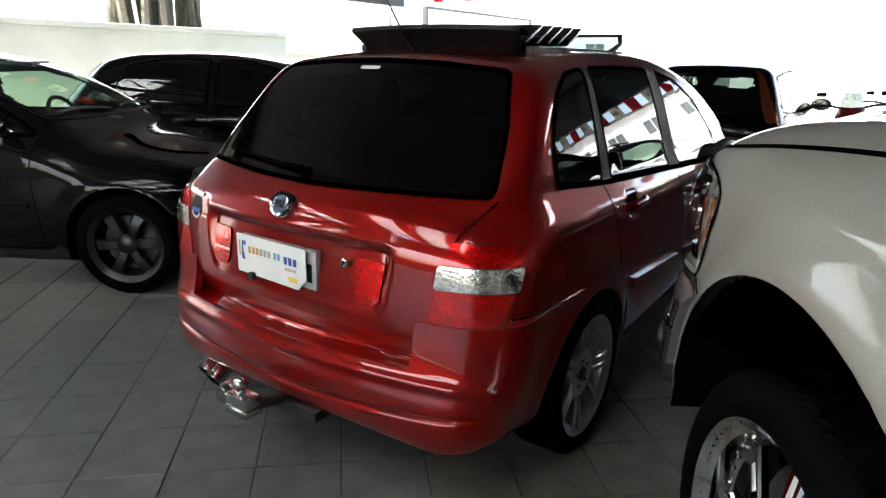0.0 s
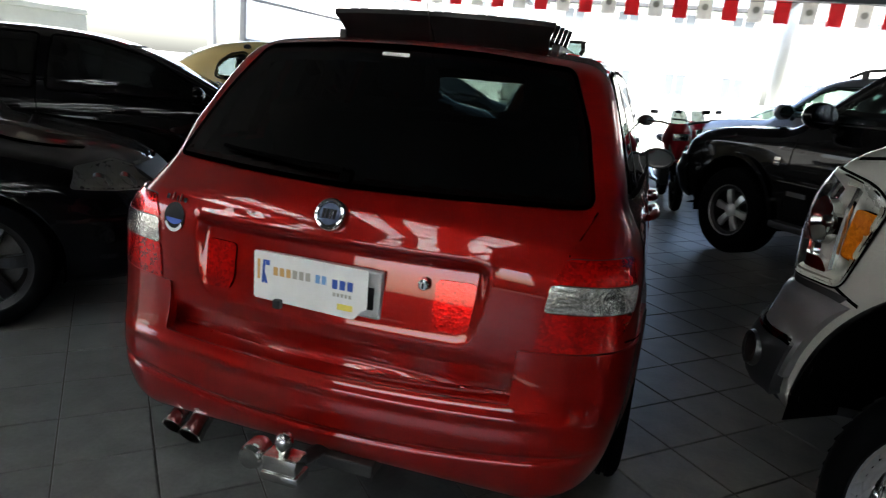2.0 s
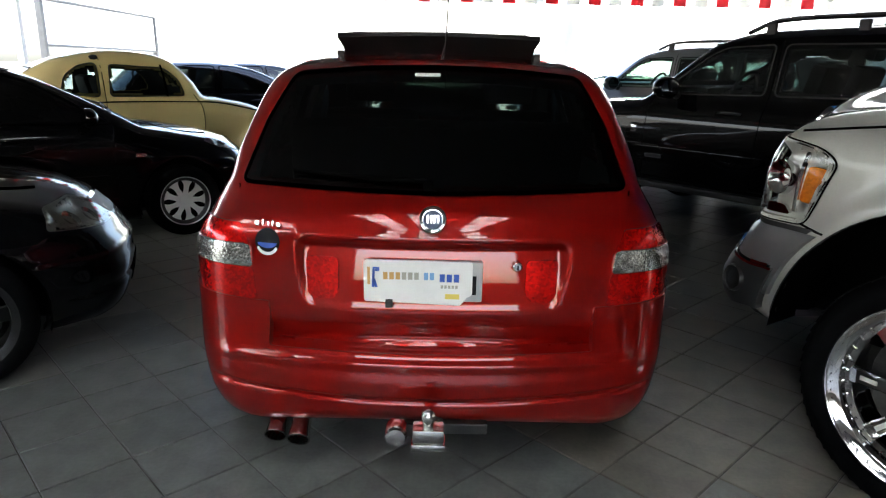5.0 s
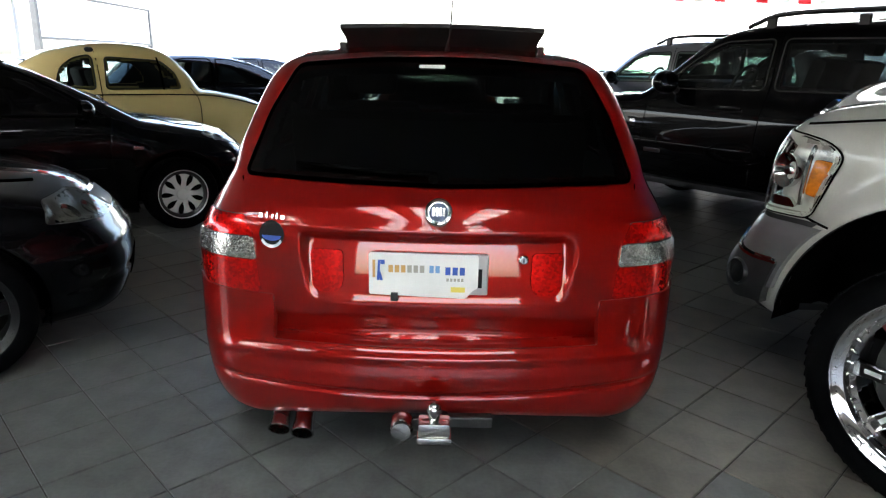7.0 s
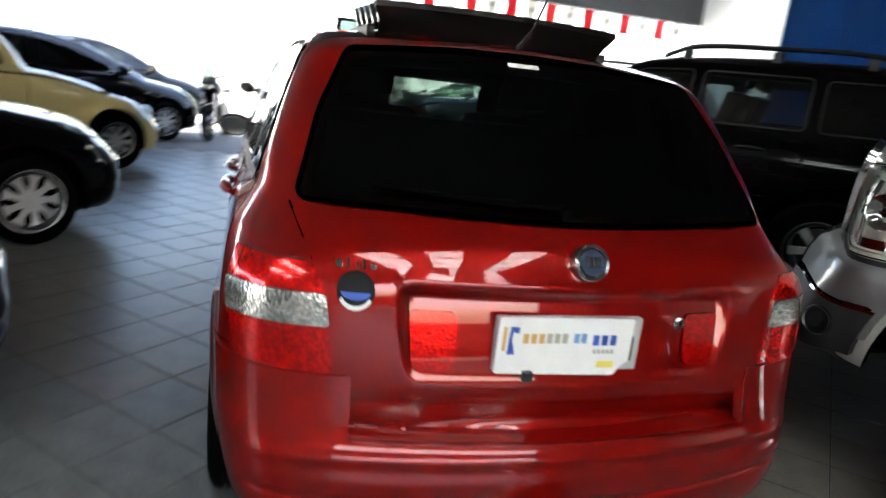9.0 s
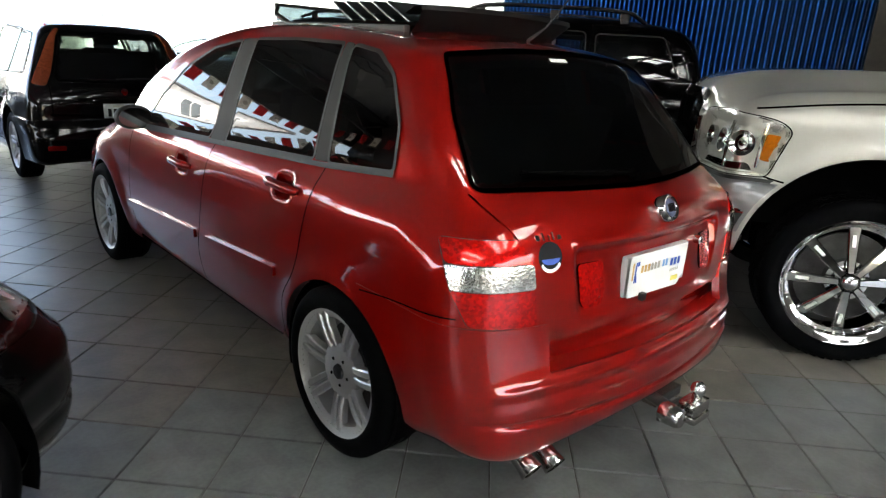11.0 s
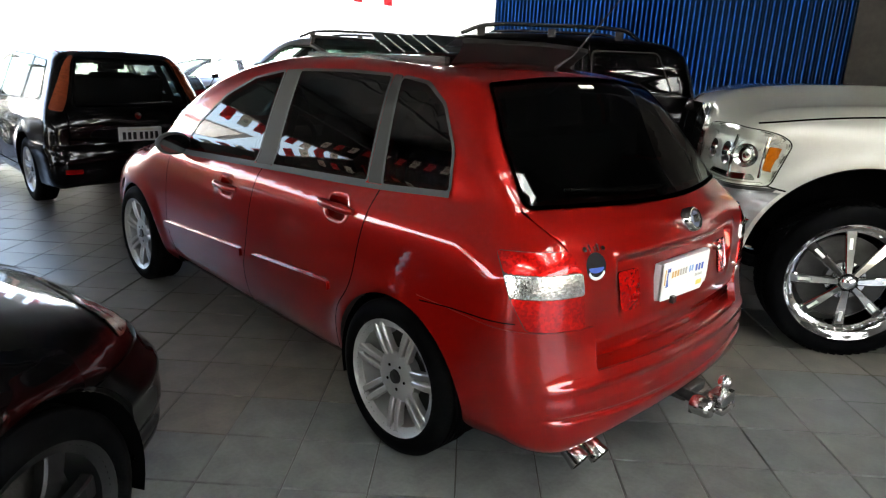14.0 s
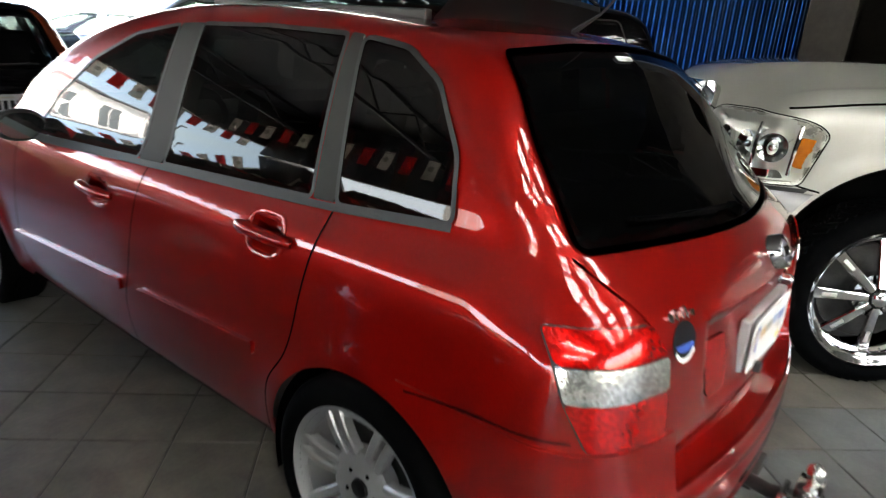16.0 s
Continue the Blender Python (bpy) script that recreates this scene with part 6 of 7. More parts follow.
BUG_ARCH = ((0.85, 0.31, 0.335), (3.25, 0.31, 0.335))
BUG = Rounded(side=[(0.10, 0.30), (0.02, 0.45), (0.12, 0.75), (0.42, 1.08), (0.85, 1.36), (1.35, 1.49), (1.8, 1.50), (2.15, 1.42), (2.38, 1.20), (2.50, 1.03), (2.75, 0.98), (3.2, 0.88), (3.6, 0.68), (3.82, 0.45), (3.75, 0.30), (2, 0.24), (1, 0.24)],
              width=[(0.1, 0.60), (0.3, 0.66), (0.6, 0.69), (0.9, 0.675), (1.0, 0.655), (1.2, 0.61), (1.4, 0.53), (1.6, 0.42)], taper=[(-0.2, 0.5), (0.3, 0.72), (0.9, 0.94), (1.5, 1), (2.3, 1), (2.8, 0.92), (3.4, 0.74), (3.9, 0.55)], bow=(0.3, 0.35), crown=0.13, k=0.2, cell=0.012)
BUG.lo[0], BUG.hi[0] = -0.86, 0.86


def classic_car():
    sh = BUG
    front = rounded([(1.42, 1.01), (2.22, 1.01), (2.17, 1.18), (2.03, 1.315), (1.45, 1.345)], 0.05)
    back = rounded([(0.95, 1.05), (1.32, 1.0), (1.33, 1.365), (1.15, 1.33), (1.0, 1.22)], 0.06)
    panes = [("windscreen", front_way(4.4), rounded([(-0.50, 1.09), (0.50, 1.09), (0.43, 1.36), (-0.43, 1.36)], 0.07), SMOKE), ("rear_window", REAR, rounded([(-0.35, 1.1), (0.35, 1.1), (0.3, 1.3), (-0.3, 1.3)], 0.06), SMOKE)]
    for way in (LEFT_SIDE, RIGHT_SIDE):
        panes += [("door_window", way, front, TINTED), ("quarter_window", way, back, TINTED)]
    car = vehicle("cream_classic_car", "cream rounded classic two-door car with chrome bumpers", "car", sh, place((0.74 * 1.04, 3.25 * 1.04), (-2.26, 6.75), -50) @ Matrix.Scale(1.04, 4), CREAM_PAINT, BUG_ARCH, ("petal", HUBCAP, 0.31, 0.19, 0.16), panes, 0.028, 0.75, "parked cars")
    car_seats(car, 1.55, 0.62, False)
    for s in (-1, 1):
        way = LEFT_SIDE if s < 0 else RIGHT_SIDE
        part("window_bar", skin_line("window_bar", sh, way, [(2.02, 1.0), (2.0, 1.35)], 0.022, CHROME, 0.008), CHROME, car)
        for ln in ([(1.37, 1.40), (1.37, 0.95), (1.36, 0.5), (1.4, 0.3)], [(2.33, 1.02), (2.42, 0.85), (2.40, 0.32)], [(1.4, 0.3), (2.4, 0.32)]):
            part("panel_joint", skin_line("panel_joint", sh, way, spline(ln, 6), 0.007, GAP), GAP, car)
        part("trim_strip", skin_line("trim_strip", sh, way, spline([(0.9, 0.94), (1.6, 0.95), (2.6, 0.92), (3.3, 0.78)], 8), 0.014, CHROME, 0.006), CHROME, car, "thin chrome strip")
        part("running_board", boxes(((s * 0.70 - 0.08, 1.2, 0.25), (s * 0.70 + 0.08, 2.9, 0.29)), bevel=0.012), PLASTIC, car)
        part("headlamp", lathe([(0, 0.03), (0.07, 0.02), (0.085, 0.0), (0.09, -0.03)], 28, "y", Matrix.Translation((s * 0.50, 3.74, 0.60)) @ Matrix.Rotation(radians(20), 4, "X")), REFLECTOR, car, "round headlamp", smooth=True)
    for y, z in ((3.98, 0.40), (-0.1, 0.42)):
        e = 1 if y > 1 else -1
        pts = [(0.78 * t, y - e * 0.22 * t * t, z) for t in np.linspace(-1, 1, 17)]
        part("bumper", tube(pts, 0.04, 10), CHROME, car, "chrome bumper bar", smooth=True)
        for x in (-0.35, 0.35):
            part("bumper_bracket", tube([(x, y - e * 0.03, z), (x, y - e * 0.35, z)], 0.02, 6), STEEL, car)
    return car


classic_car()

# ---- the black people carrier ahead ----
MPV_ARCH = ((0.78, 0.31, 0.37), (3.30, 0.31, 0.37))
MPV = Shell(side=[(0.14, 0.24), (0.03, 0.32), (0.0, 0.5), (0.05, 0.62), (0.07, 0.82), (0.11, 0.93), (0.26, 1.20), (0.35, 1.36), (0.5, 1.44), (1.2, 1.50), (1.9, 1.49), (2.4, 1.39), (3.1, 1.02), (3.5, 0.93), (3.9, 0.80), (4.06, 0.55), (4.0, 0.3), (3.7, 0.22), (2, 0.2), (1, 0.2)],
            width=[(0.1, 0.74), (0.3, 0.79), (0.6, 0.81), (0.8, 0.79), (0.93, 0.75), (1.05, 0.70), (1.3, 0.60), (1.45, 0.53), (1.6, 0.45)], taper=[(-0.3, 0.95), (0, 0.97), (0.6, 1), (3, 1), (3.8, 0.93), (4.3, 0.8)], bow=(0.1, 0.3), crown=0.09, k=0.11, arches=MPV_ARCH, cell=0.012)


def carrier():
    sh = MPV
    rear = rounded([(-0.54, 0.95), (0.54, 0.95), (0.43, 1.37), (-0.43, 1.37)], 0.05)
    panes = [("rear_window", REAR, rear, SMOKE), ("windscreen", front_way(4.5), rounded([(-0.58, 1.08), (0.58, 1.08), (0.44, 1.38), (-0.44, 1.38)], 0.06), CLEAR)]
    for way in (LEFT_SIDE, RIGHT_SIDE):
        panes += [("door_window", way, rounded([(0.45, 1.0), (1.0, 0.97), (1.0, 1.36), (0.62, 1.34)], 0.05), TINTED), ("door_window", way, rounded([(1.06, 0.97), (1.85, 0.95), (1.85, 1.39), (1.06, 1.375)], 0.04), TINTED), ("door_window", way, rounded([(1.92, 0.95), (2.9, 0.94), (2.4, 1.26), (1.92, 1.38)], 0.05), CLEAR)]
    car = vehicle("black_people_carrier", "black people carrier with tall amber red rear lamps", "car", sh, place((0.0, 0.0), (-0.04, 5.53), 0.4), BLACK_PAINT, MPV_ARCH, ("double", ALLOY, 0.31, 0.215, 0.2), panes, 0.026, 0.812, "parked cars")
    car_seats(car, 1.95, 0.60, True, dash=2.75)
    for s in (-1, 1):
        way = corner_way(s, -1, 0.0)
        out = rounded([(-0.66, 0.92), (-0.545, 0.90), (-0.54, 1.02), (-0.583, 1.38), (-0.615, 1.39), (-0.635, 1.15)], 0.025)
        part("tail_lamp", skin_patch("tail_lamp", sh, way, out, AMBER_RED, 0.008, 0.02, 0.04), AMBER_RED, car, "tall orange red rear lamp")
        part("rear_reflector", skin_patch("rear_reflector", sh, REAR, rounded([(s * 0.54, 0.36), (s * 0.68, 0.36), (s * 0.68, 0.40), (s * 0.54, 0.40)][::s], 0.01), RED_LENS, 0.024, 0.02, 0.04), RED_LENS, car, "red bumper reflector")
        part("bright_strip", skin_line("bright_strip", sh, REAR, [(s * 0.3, 0.655), (s * 0.62, 0.66)], 0.016, CHROME, 0.02), CHROME, car)
        side_mirror(car, s * 0.74, 2.55, 1.0, PLASTIC, 1.0)
        sway = LEFT_SIDE if s < 0 else RIGHT_SIDE
        for ln in ([(1.03, 1.37), (1.03, 0.96), (1.1, 0.6), (1.15, 0.3)], [(1.88, 1.39), (1.88, 0.95), (1.92, 0.3)], [(1.15, 0.3), (2.9, 0.3)]):
            part("panel_joint", skin_line("panel_joint", sh, sway, spline(ln, 6), 0.007, GAP), GAP, car)
    flat = lambda v: (lambda s: np.full_like(s, v))
    reach = lambda z: np.arctan2(0.78, np.maximum(np.sqrt(np.maximum(0.375**2 - (z - 0.31) ** 2, 0.0)), 0.16))
    part("rear_bumper", wrap_panel("rear_bumper", sh, BLACK_PAINT, 0.78, 22, 60, reach, flat(0.61), flat(0.24), lambda z, x: 0.012 + 0.012 * bump(z, 0.56, 0.04)), BLACK_PAINT, car)
    plate = part("number_plate", boxes(((-0.2, 0.045, 0.63), (0.2, 0.055, 0.76)), bevel=0.004), PLATE_GREY, car, "grey number plate with dark characters")
    for i in range(7):
        x = -0.165 + i * 0.048 + (0.012 if i > 2 else 0)
        part("plate_bar", boxes(((x, 0.0425, 0.645), (x + 0.03, 0.046, 0.715))), INK_BLACK, plate)
    part("plate_bar", boxes(((-0.12, 0.0425, 0.73), (0.12, 0.046, 0.745))), INK_GREY, plate)
    part("badge", lathe([(0, -0.015), (0.03, -0.014), (0.036, 0.02)], 20, "y", Matrix.Translation((0, 0.085, 0.865))), CHROME, car, smooth=True)
    part("tailgate_joint", skin_line("tailgate_joint", sh, REAR, [(-0.47, 1.38), (-0.60, 0.94), (-0.60, 0.60), (0.60, 0.60), (0.60, 0.94), (0.47, 1.38)], 0.008, GAP), GAP, car)
    uv = np.array([(-0.05 + 0.4 * t, 0.965 + 0.01 * t) for t in np.linspace(0, 1, 6)])
    p, _ = on_skin(sh, REAR, uv, 0.02)
    part("wiper", tube(p, 0.009, 6), PLASTIC, car)
    part("aerial", tube([(0, 0.62, 1.45), (0, 0.58, 1.50), (0, 0.52, 1.56)], 0.004, 5), PLASTIC, car)
    part("underbody", boxes(((-0.6, 0.3, 0.24), (0.6, 3.7, 0.34))), GAP, car)
    return car


AMBER_RED = lens("orange red lamp lens", (0.22, 0.045, 0.018), 0.2, 0.1, 0.35)
carrier()

# ---- off-road vehicles of the right row ----
SUV_ARCH = ((1.0, 0.42, 0.45), (3.80, 0.42, 0.45))
SUV = Shell(side=[(0.10, 0.42), (0.02, 0.55), (0.0, 0.75), (0.04, 1.05), (0.12, 1.2), (0.28, 1.62), (0.5, 1.74), (1.2, 1.79), (2.3, 1.78), (2.75, 1.68), (3.28, 1.28), (3.45, 1.19), (4.2, 1.13), (4.55, 1.03), (4.68, 0.85), (4.72, 0.62), (4.62, 0.45), (4.2, 0.40), (2.5, 0.38), (1.2, 0.40)],
            width=[(0.2, 0.82), (0.4, 0.86), (0.7, 0.905), (0.95, 0.905), (1.08, 0.885), (1.17, 0.84), (1.25, 0.81), (1.5, 0.755), (1.68, 0.70), (1.75, 0.66), (1.9, 0.58)], taper=[(-0.3, 0.96), (0.3, 1), (3.6, 1), (4.3, 0.97), (4.8, 0.88)], bow=(0.08, 0.16), crown=0.06, k=0.13, arches=SUV_ARCH, flare=0.0, cell=0.012)


def off_roader(name, label, m, paint, rails=CHROME, cell=0.028, glass_m=TINTED):
    sh = SUV
    windows = (rounded([(0.42, 1.26), (1.18, 1.25), (1.20, 1.63), (0.58, 1.63)], 0.05), rounded([(1.27, 1.25), (2.10, 1.24), (2.10, 1.645), (1.29, 1.64)], 0.05), rounded([(2.18, 1.24), (3.18, 1.22), (2.74, 1.56), (2.6, 1.625), (2.18, 1.645)], 0.05))
    panes = [("windscreen", front_way(5.2), rounded([(-0.72, 1.32), (0.72, 1.32), (0.62, 1.66), (-0.62, 1.66)], 0.06), glass_m), ("rear_window", REAR, rounded([(-0.62, 1.24), (0.62, 1.24), (0.56, 1.6), (-0.56, 1.6)], 0.05), TINT)]
    for way in (LEFT_SIDE, RIGHT_SIDE):
        panes += [("rear_side_window", way, windows[0], TINT if glass_m is TINTED else CLEAR), ("door_window", way, windows[1], glass_m), ("door_window", way, windows[2], glass_m)]
    car = vehicle(name, label, "off-road car", sh, m, paint, SUV_ARCH, ("six", ALLOY, 0.385, 0.225, 0.26), panes, cell, 0.90, "parked off-road cars")
    car_seats(car, 2.05, 0.9, True, dash=3.0)
    for s in (-1, 1):
        way = LEFT_SIDE if s < 0 else RIGHT_SIDE
        for yc, zc, r in SUV_ARCH:
            ring = [(yc + (r + 0.035) * math.cos(a), zc + (r + 0.035) * math.sin(a)) for a in np.linspace(radians(-6), radians(186), 30)]
            inner = [(yc + (r - 0.002) * math.cos(a), zc + (r - 0.002) * math.sin(a)) for a in np.linspace(radians(186), radians(-6), 30)]
            part("arch_flare", skin_patch("arch_flare", sh, way, np.array(ring + inner), paint, 0.035, 0.05, 0.04), paint, car, "bulging wheel arch flare")
        step = boxes(((s * 0.86 - 0.09, 1.5, 0.36), (s * 0.86 + 0.09, 3.3, 0.42)), bevel=0.02)
        part("side_step", step, PLASTIC, car, "black side step", smooth=True)
        q = rounded([(1.46, 0.60), (3.34, 0.60), (3.34, 0.74), (1.46, 0.74)], 0.02)
        part("side_cladding", skin_patch("side_cladding", sh, way, q, paint, 0.014, 0.016, 0.06), paint, car)
        part("cladding_badge", skin_patch("cladding_badge", sh, way, rounded([(3.02, 0.64), (3.20, 0.64), (3.20, 0.675), (3.02, 0.675)], 0.006), CHROME, 0.018, 0.004, 0.05), CHROME, car)
        for z in (0.86, 0.90):
            part("wing_badge", skin_patch("wing_badge", sh, way, rounded([(3.33, z), (3.39, z), (3.39, z + 0.025), (3.33, z + 0.025)], 0.004), CHROME, 0.008, 0.006, 0.05), CHROME, car)
        for ln in ([(1.235, 1.70), (1.235, 1.2), (1.26, 0.80), (1.45, 0.55)], [(2.14, 1.70), (2.14, 1.2), (2.18, 0.45)], [(3.22, 1.22), (3.25, 0.8), (3.24, 0.48)], [(1.5, 0.45), (3.24, 0.46)], [(3.4, 1.15), (4.1, 1.085), (4.45, 1.03)]):
            part("panel_joint", skin_line("panel_joint", sh, way, spline(ln, 6), 0.008, GAP), GAP, car)
        for a in (1.5, 2.32):
            p, _ = on_skin(sh, way, np.array([(a + 0.22 * t, 1.08) for t in np.linspace(0, 1, 7)]), [0.0, 0.02, 0.03, 0.032, 0.03, 0.02, 0.0])
            part("door_handle", tube(p, 0.013, 8), CHROME if paint is BLACK_PAINT else paint, car, smooth=True)
        rail = [(s * 0.60, 0.75, 1.745), (s * 0.62, 0.92, 1.83), (s * 0.63, 1.6, 1.85), (s * 0.62, 2.25, 1.835), (s * 0.60, 2.5, 1.75)]
        r = part("roof_rail", tube(spline(rail, 6), 0.019, 8), rails, car, "roof rail", smooth=True)
        for y in (0.95, 1.6, 2.3):
            part("rail_foot", boxes(((s * 0.615 - 0.02, y - 0.04, 1.72), (s * 0.615 + 0.02, y + 0.04, 1.825)), bevel=0.012), PLASTIC, r)
        side_mirror(car, s * 0.86, 2.98, 1.28, paint, 1.35)
        lamp = rounded([(-0.62, 0.88), (-0.56, 0.86), (-0.36, 0.87), (-0.36, 1.0), (-0.62, 1.03)], 0.03)
        part("headlamp", skin_patch("headlamp", sh, corner_way(s, 1, 4.6), lamp, REFLECTOR, 0.006, 0.02, 0.04), REFLECTOR, car, "clear headlamp")
        part("tail_lamp", skin_patch("tail_lamp", sh, corner_way(s, -1, 0.0), rounded([(-0.72, 0.95), (-0.62, 0.94), (-0.62, 1.2), (-0.70, 1.22)], 0.02), RED_LENS, 0.006, 0.02, 0.04), RED_LENS, car, "red tail lamp")
    flat = lambda v: (lambda s: np.full_like(s, v))
    reach = lambda z: np.full_like(z, radians(58))
    part("front_bumper", wrap_panel("front_bumper", sh, paint, 3.85, 20, 60, reach, flat(0.80), flat(0.42), lambda z, x: 0.03 + 0.02 * bump(z, 0.66, 0.06), 1), paint, car)
    part("grille", skin_patch("grille", sh, front_way(5.2), rounded([(-0.42, 0.84), (0.42, 0.84), (0.46, 1.02), (-0.46, 1.02)], 0.03), CHROME, 0.012, 0.02, 0.06), CHROME, car, "chrome grille")
    part("underbody", boxes(((-0.65, 0.3, 0.36), (0.65, 4.3, 0.5))), GAP, car)
    return car


off_roader("black_off_roader", "black off-road car with roof rails and flared arches", place((-0.90 * 1.02, 3.80 * 1.02), (1.62, 4.87), 37.5) @ Matrix.Scale(1.02, 4), BLACK_PAINT)
off_roader("grey_off_roader", "grey off-road car with roof rails, parked beyond the black one", place((-0.90, 3.80), (1.98, 8.5), 41), GREY_PAINT, PLASTIC, 0.04, CLEAR)
road_car("white_hatchback", "white hatchback at the end of the row", MEG, place((-0.862, 3.42), (2.0, 12.3), 42), WHITE_PAINT, ("petal", HUBCAP, 0.30, 0.205, 0.19), 4.24, 1.46, 0.93, 3.22, CLEAR, CLEAR, False, cell=0.04)


# ---- motorcycles by the entrance ----
def motorcycle(label, m, paint):
    b = new("motorcycle")
    tagged(b, label, "motorcycle", "parked motorcycles")
    b.matrix_basis = m
    for y in (0.0, 1.28):
        t = part("wheel", lathe([(0.2, -0.03), (0.235, -0.05), (0.28, -0.045), (0.30, -0.015), (0.30, 0.015), (0.28, 0.045), (0.235, 0.05), (0.2, 0.03)], 36, "x"), RUBBER, b, m=pose(0, y, 0.30), smooth=True)
        part("hub", lathe([(0, -0.06), (0.06, -0.05), (0.06, 0.05), (0, 0.06)], 20, "x"), STEEL, t, smooth=True)
        for i in range(6):
            part("spoke", tube([(0, 0, 0.05), (0, 0, 0.21)], 0.014, 6), ALLOY, t, m=Matrix.Rotation(math.pi * i / 3, 4, "X"))
    part("frame", tube([(0, 0.1, 0.35), (0, 0.45, 0.42), (0, 0.85, 0.55), (0, 1.0, 0.85)], 0.03, 8), STEEL, b, smooth=True)
    part("engine", boxes(((-0.15, 0.42, 0.25), (0.15, 0.85, 0.58)), ((-0.09, 0.6, 0.5), (0.09, 0.8, 0.72)), bevel=0.03), STEEL, b, smooth=True)
    for s in (-1, 1):
        part("fork_leg", tube([(s * 0.09, 1.28, 0.30), (s * 0.09, 1.02, 0.98)], 0.024, 8), CHROME, b, smooth=True)
        part("handlebar", tube([(0, 1.0, 1.0), (s * 0.2, 0.98, 1.05), (s * 0.36, 0.90, 1.06)], 0.014, 8), STEEL, b)
        part("rear_mirror", boxes(((s * 0.30 - 0.05, 0.98, 1.15), (s * 0.30 + 0.05, 1.0, 1.20)), bevel=0.008), CHROME, b)
        part("mirror_stalk", tube([(s * 0.22, 0.97, 1.06), (s * 0.29, 0.99, 1.16)], 0.006, 6), STEEL, b)
        part("exhaust", tube([(0.14, 0.7, 0.28), (0.16, 0.3, 0.26), (0.17, -0.15, 0.34)], [0.03, 0.04, 0.05], 10), CHROME, b, smooth=True) if s > 0 else None
    tank = bmesh.new()
    bmesh.ops.create_uvsphere(tank, u_segments=20, v_segments=12, radius=1, matrix=Matrix.Translation((0, 0.72, 0.84)) @ Matrix.Diagonal((0.15, 0.27, 0.14, 1)))
    part("fuel_tank", tank, paint, b, smooth=True)
    rows = []
    fair = bmesh.new()
    for z, w, y in ((0.52, 0.06, 1.02), (0.66, 0.13, 1.10), (0.82, 0.17, 1.20), (0.95, 0.16, 1.24), (1.04, 0.12, 1.18)):
        rows.append([fair.verts.new((w * math.sin(a), y - 0.28 * (1 - math.cos(a)), z)) for a in np.linspace(-1.35, 1.35, 13)])
    for q, r in zip(rows, rows[1:]):
        for k in range(12):
            fair.faces.new((q[k], q[k + 1], r[k + 1], r[k]))
    bmesh.ops.solidify(fair, geom=fair.faces[:], thickness=0.008)
    fairing = part("fairing", fair, paint, b, smooth=True)
    part("headlight", boxes(((-0.09, 1.20, 0.84), (0.09, 1.262, 0.93)), bevel=0.02), WHITE_LENS, fairing, "clear headlight", smooth=True)
    shield = bmesh.new()
    rows = [[shield.verts.new((w * math.sin(a), y - 0.22 * (1 - math.cos(a)), z)) for a in np.linspace(-1.2, 1.2, 11)] for z, w, y in ((1.03, 0.12, 1.185), (1.12, 0.11, 1.10), (1.19, 0.08, 1.02))]
    for q, r in zip(rows, rows[1:]):
        for k in range(10):
            shield.faces.new((q[k], q[k + 1], r[k + 1], r[k]))
    bmesh.ops.solidify(shield, geom=shield.faces[:], thickness=0.004)
    part("windshield", shield, SMOKE, fairing, "smoked low windshield", smooth=True)
    part("seat", boxes(((-0.13, -0.12, 0.76), (0.13, 0.52, 0.84)), bevel=0.035), SEAT, b, smooth=True)
    part("tail", boxes(((-0.09, -0.28, 0.74), (0.09, 0.1, 0.84)), bevel=0.04), paint, b, smooth=True)
    part("mudguard", boxes(((-0.06, 1.1, 0.60), (0.06, 1.46, 0.63)), bevel=0.012), paint, b, smooth=True)
    part("side_stand", tube([(-0.05, 0.55, 0.28), (-0.2, 0.5, 0.0)], 0.012, 6), STEEL, b)
    return b


motorcycle("red sports motorcycle parked by the entrance", pose(1.15, 8.1, 0, 0, 4, 186), BIKE_RED)
motorcycle("red and black motorcycle parked by the entrance", pose(1.35, 10.2, -0.02, 0, 4, 195), BIKE_RED)
motorcycle("dark motorcycle parked by the entrance", pose(-1.3, 11.5, -0.02, 0, 4, 170), BLACK_PAINT)


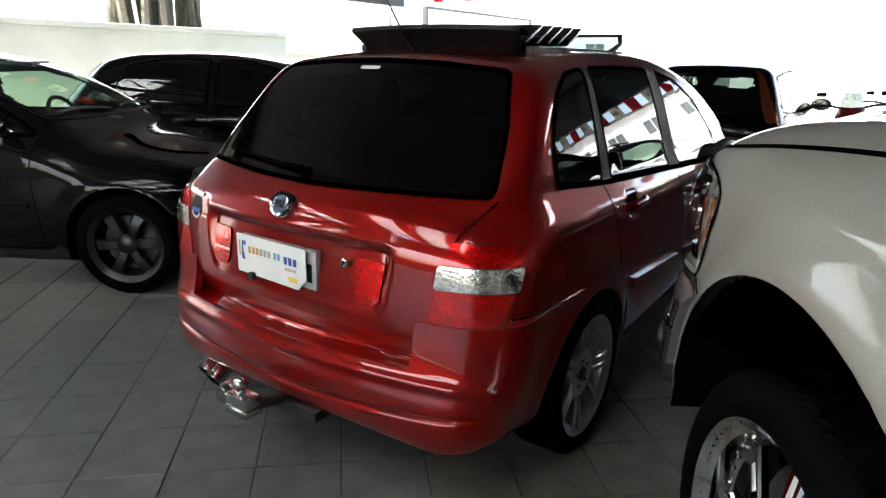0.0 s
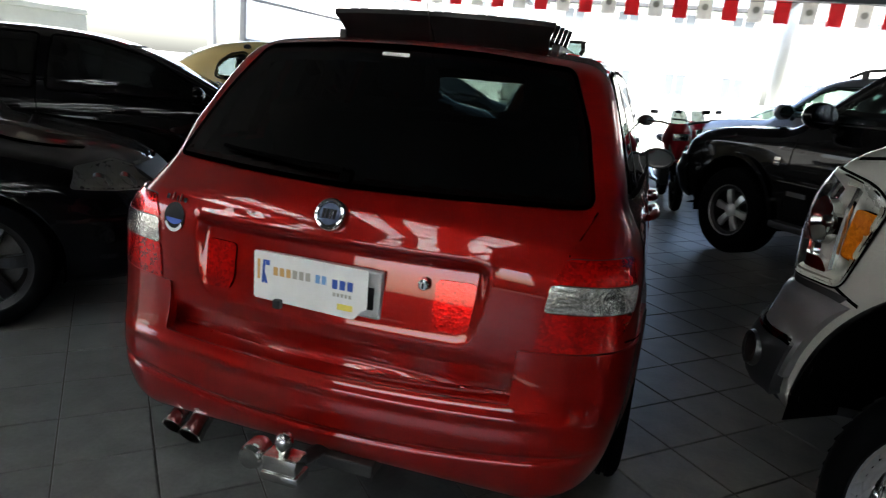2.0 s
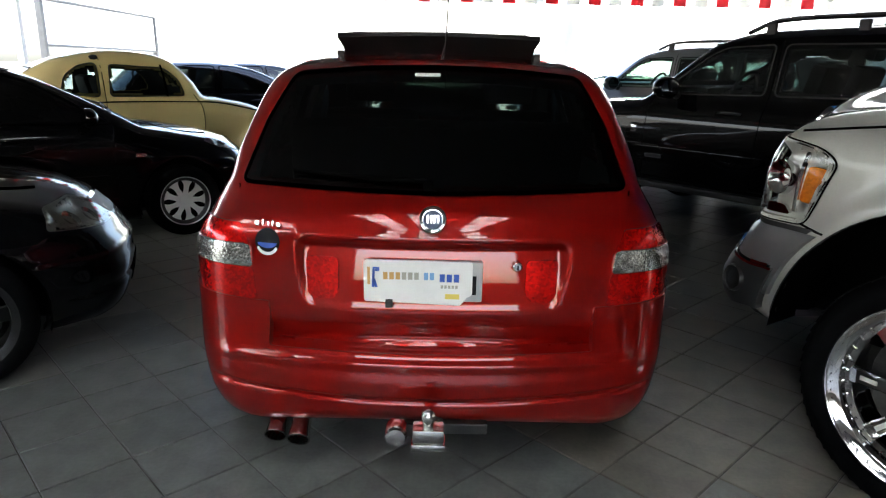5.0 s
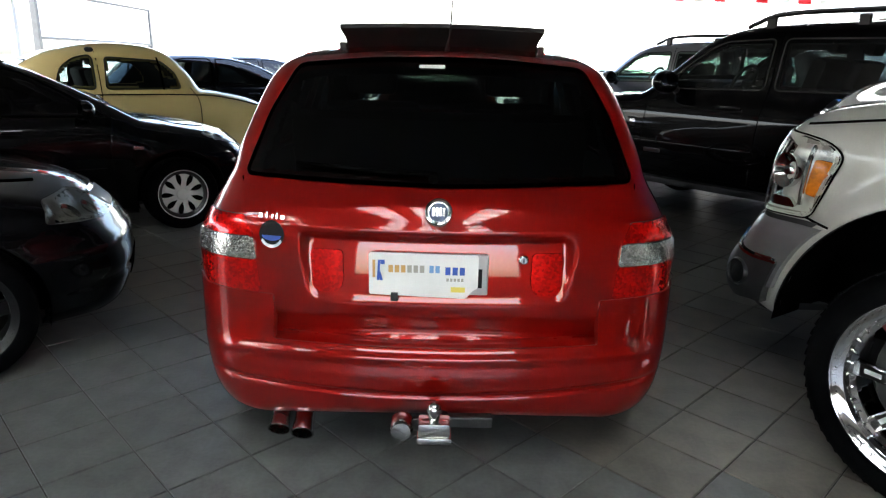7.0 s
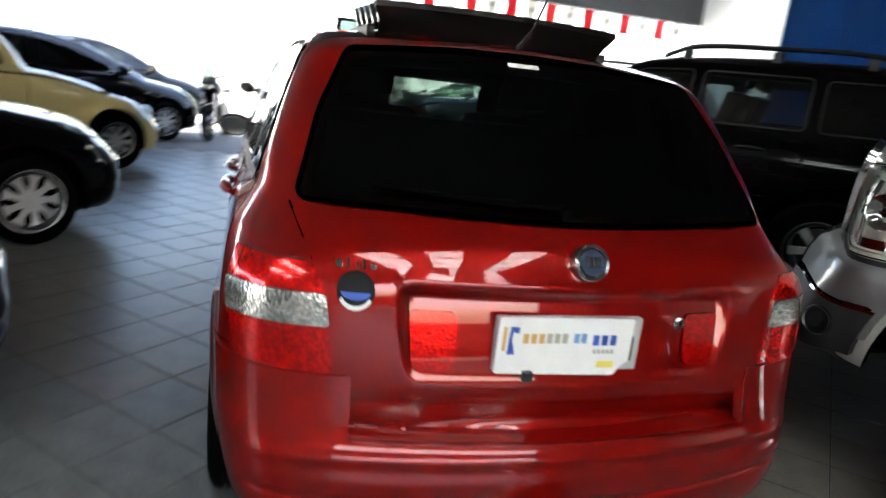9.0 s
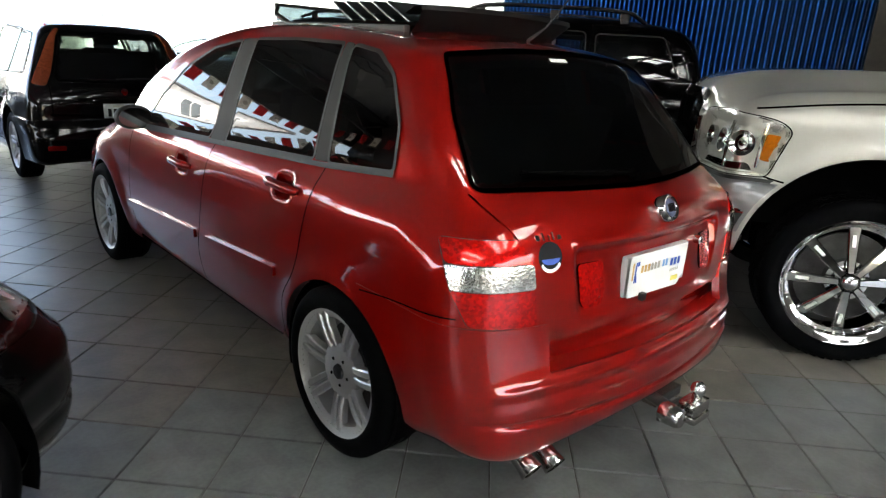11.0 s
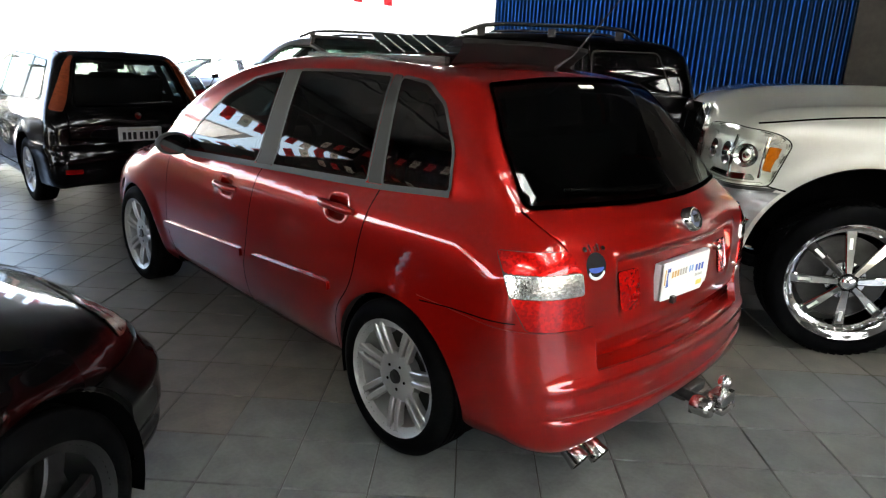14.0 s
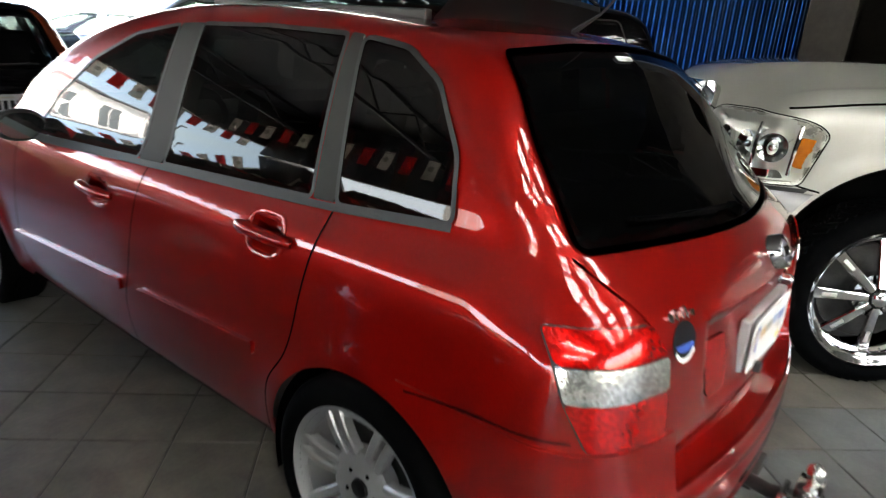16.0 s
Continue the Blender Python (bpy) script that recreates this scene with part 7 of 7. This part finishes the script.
# ---- tiled floor, laid diagonally ----
def tiled_floor():
    d, x0, y0, turn = 0.2188, 0.195, 0.145, radians(-1.3)
    floor = setting("floor", boxes(((-6.7, -7.2, -0.06), (6.7, 8.95, -0.006))), GROUT, "diagonal square ceramic tile floor with dark joints", "floor")
    side = d * math.sqrt(2) - 0.006

    def tile_mesh(name, material):
        bm = bmesh.new()
        box(bm, (-side / 2, -side / 2, -0.012), (side / 2, side / 2, 0.0))
        es = [e for e in bm.edges if all(v.co.z > -0.001 for v in e.verts)]
        bmesh.ops.bevel(bm, geom=es, offset=0.0025, segments=1, affect="EDGES")
        me = bpy.data.meshes.new(name)
        bm.to_mesh(me)
        bm.free()
        me.materials.append(material)
        return me

    cool, warm = tile_mesh("tile", TILE), tile_mesh("tile", TILE_WARM)
    rng = random.Random(7)
    near, far = [], []
    for i in range(-36, 37):
        for j in range(-38, 45):
            if (i + j) % 2 == 0:
                continue
            a, b = i * d, j * d
            x, y = x0 + a * math.cos(turn) - b * math.sin(turn), y0 + a * math.sin(turn) + b * math.cos(turn)
            if not (-6.35 < x < 6.3 and -6.8 < y < 8.75):
                continue
            (near if -1.95 < x < 1.75 and -0.75 < y < 2.9 else far).append((x, y))
    spin = turn + math.pi / 4
    for x, y in near:
        ob = new("tile", warm if 0.6 * x + y > 0.62 else cool)
        ob.parent = floor
        ob.matrix_basis = Matrix.Translation((x, y, rng.uniform(-0.0008, 0.0008))) @ Matrix.Rotation(spin + rng.choice((0, 1, 2, 3)) * math.pi / 2, 4, "Z") @ Matrix.Rotation(rng.gauss(0, 0.0012), 4, "X")
    vs, fs = [], []
    c, s, h = math.cos(spin), math.sin(spin), side / 2
    for x, y in far:
        z = rng.uniform(-0.0008, 0.0008)
        k = len(vs)
        for e, zz in ((h, -0.012), (h, z - 0.0025), (h - 0.0025, z)):
            vs += [(x + (u * c - w * s) * e, y + (u * s + w * c) * e, zz) for u, w in ((-1, -1), (1, -1), (1, 1), (-1, 1))]
        for a in (0, 4):
            fs += [(k + a + q, k + a + (q + 1) % 4, k + a + 4 + (q + 1) % 4, k + a + 4 + q) for q in range(4)]
        fs.append((k + 8, k + 9, k + 10, k + 11))
    tagged(part("far_tiles", mesh_from("far_tiles", vs, fs, TILE_FAR, smooth=False), TILE_FAR, floor, "ceramic floor tiles further off"), kind="stuff")


tiled_floor()
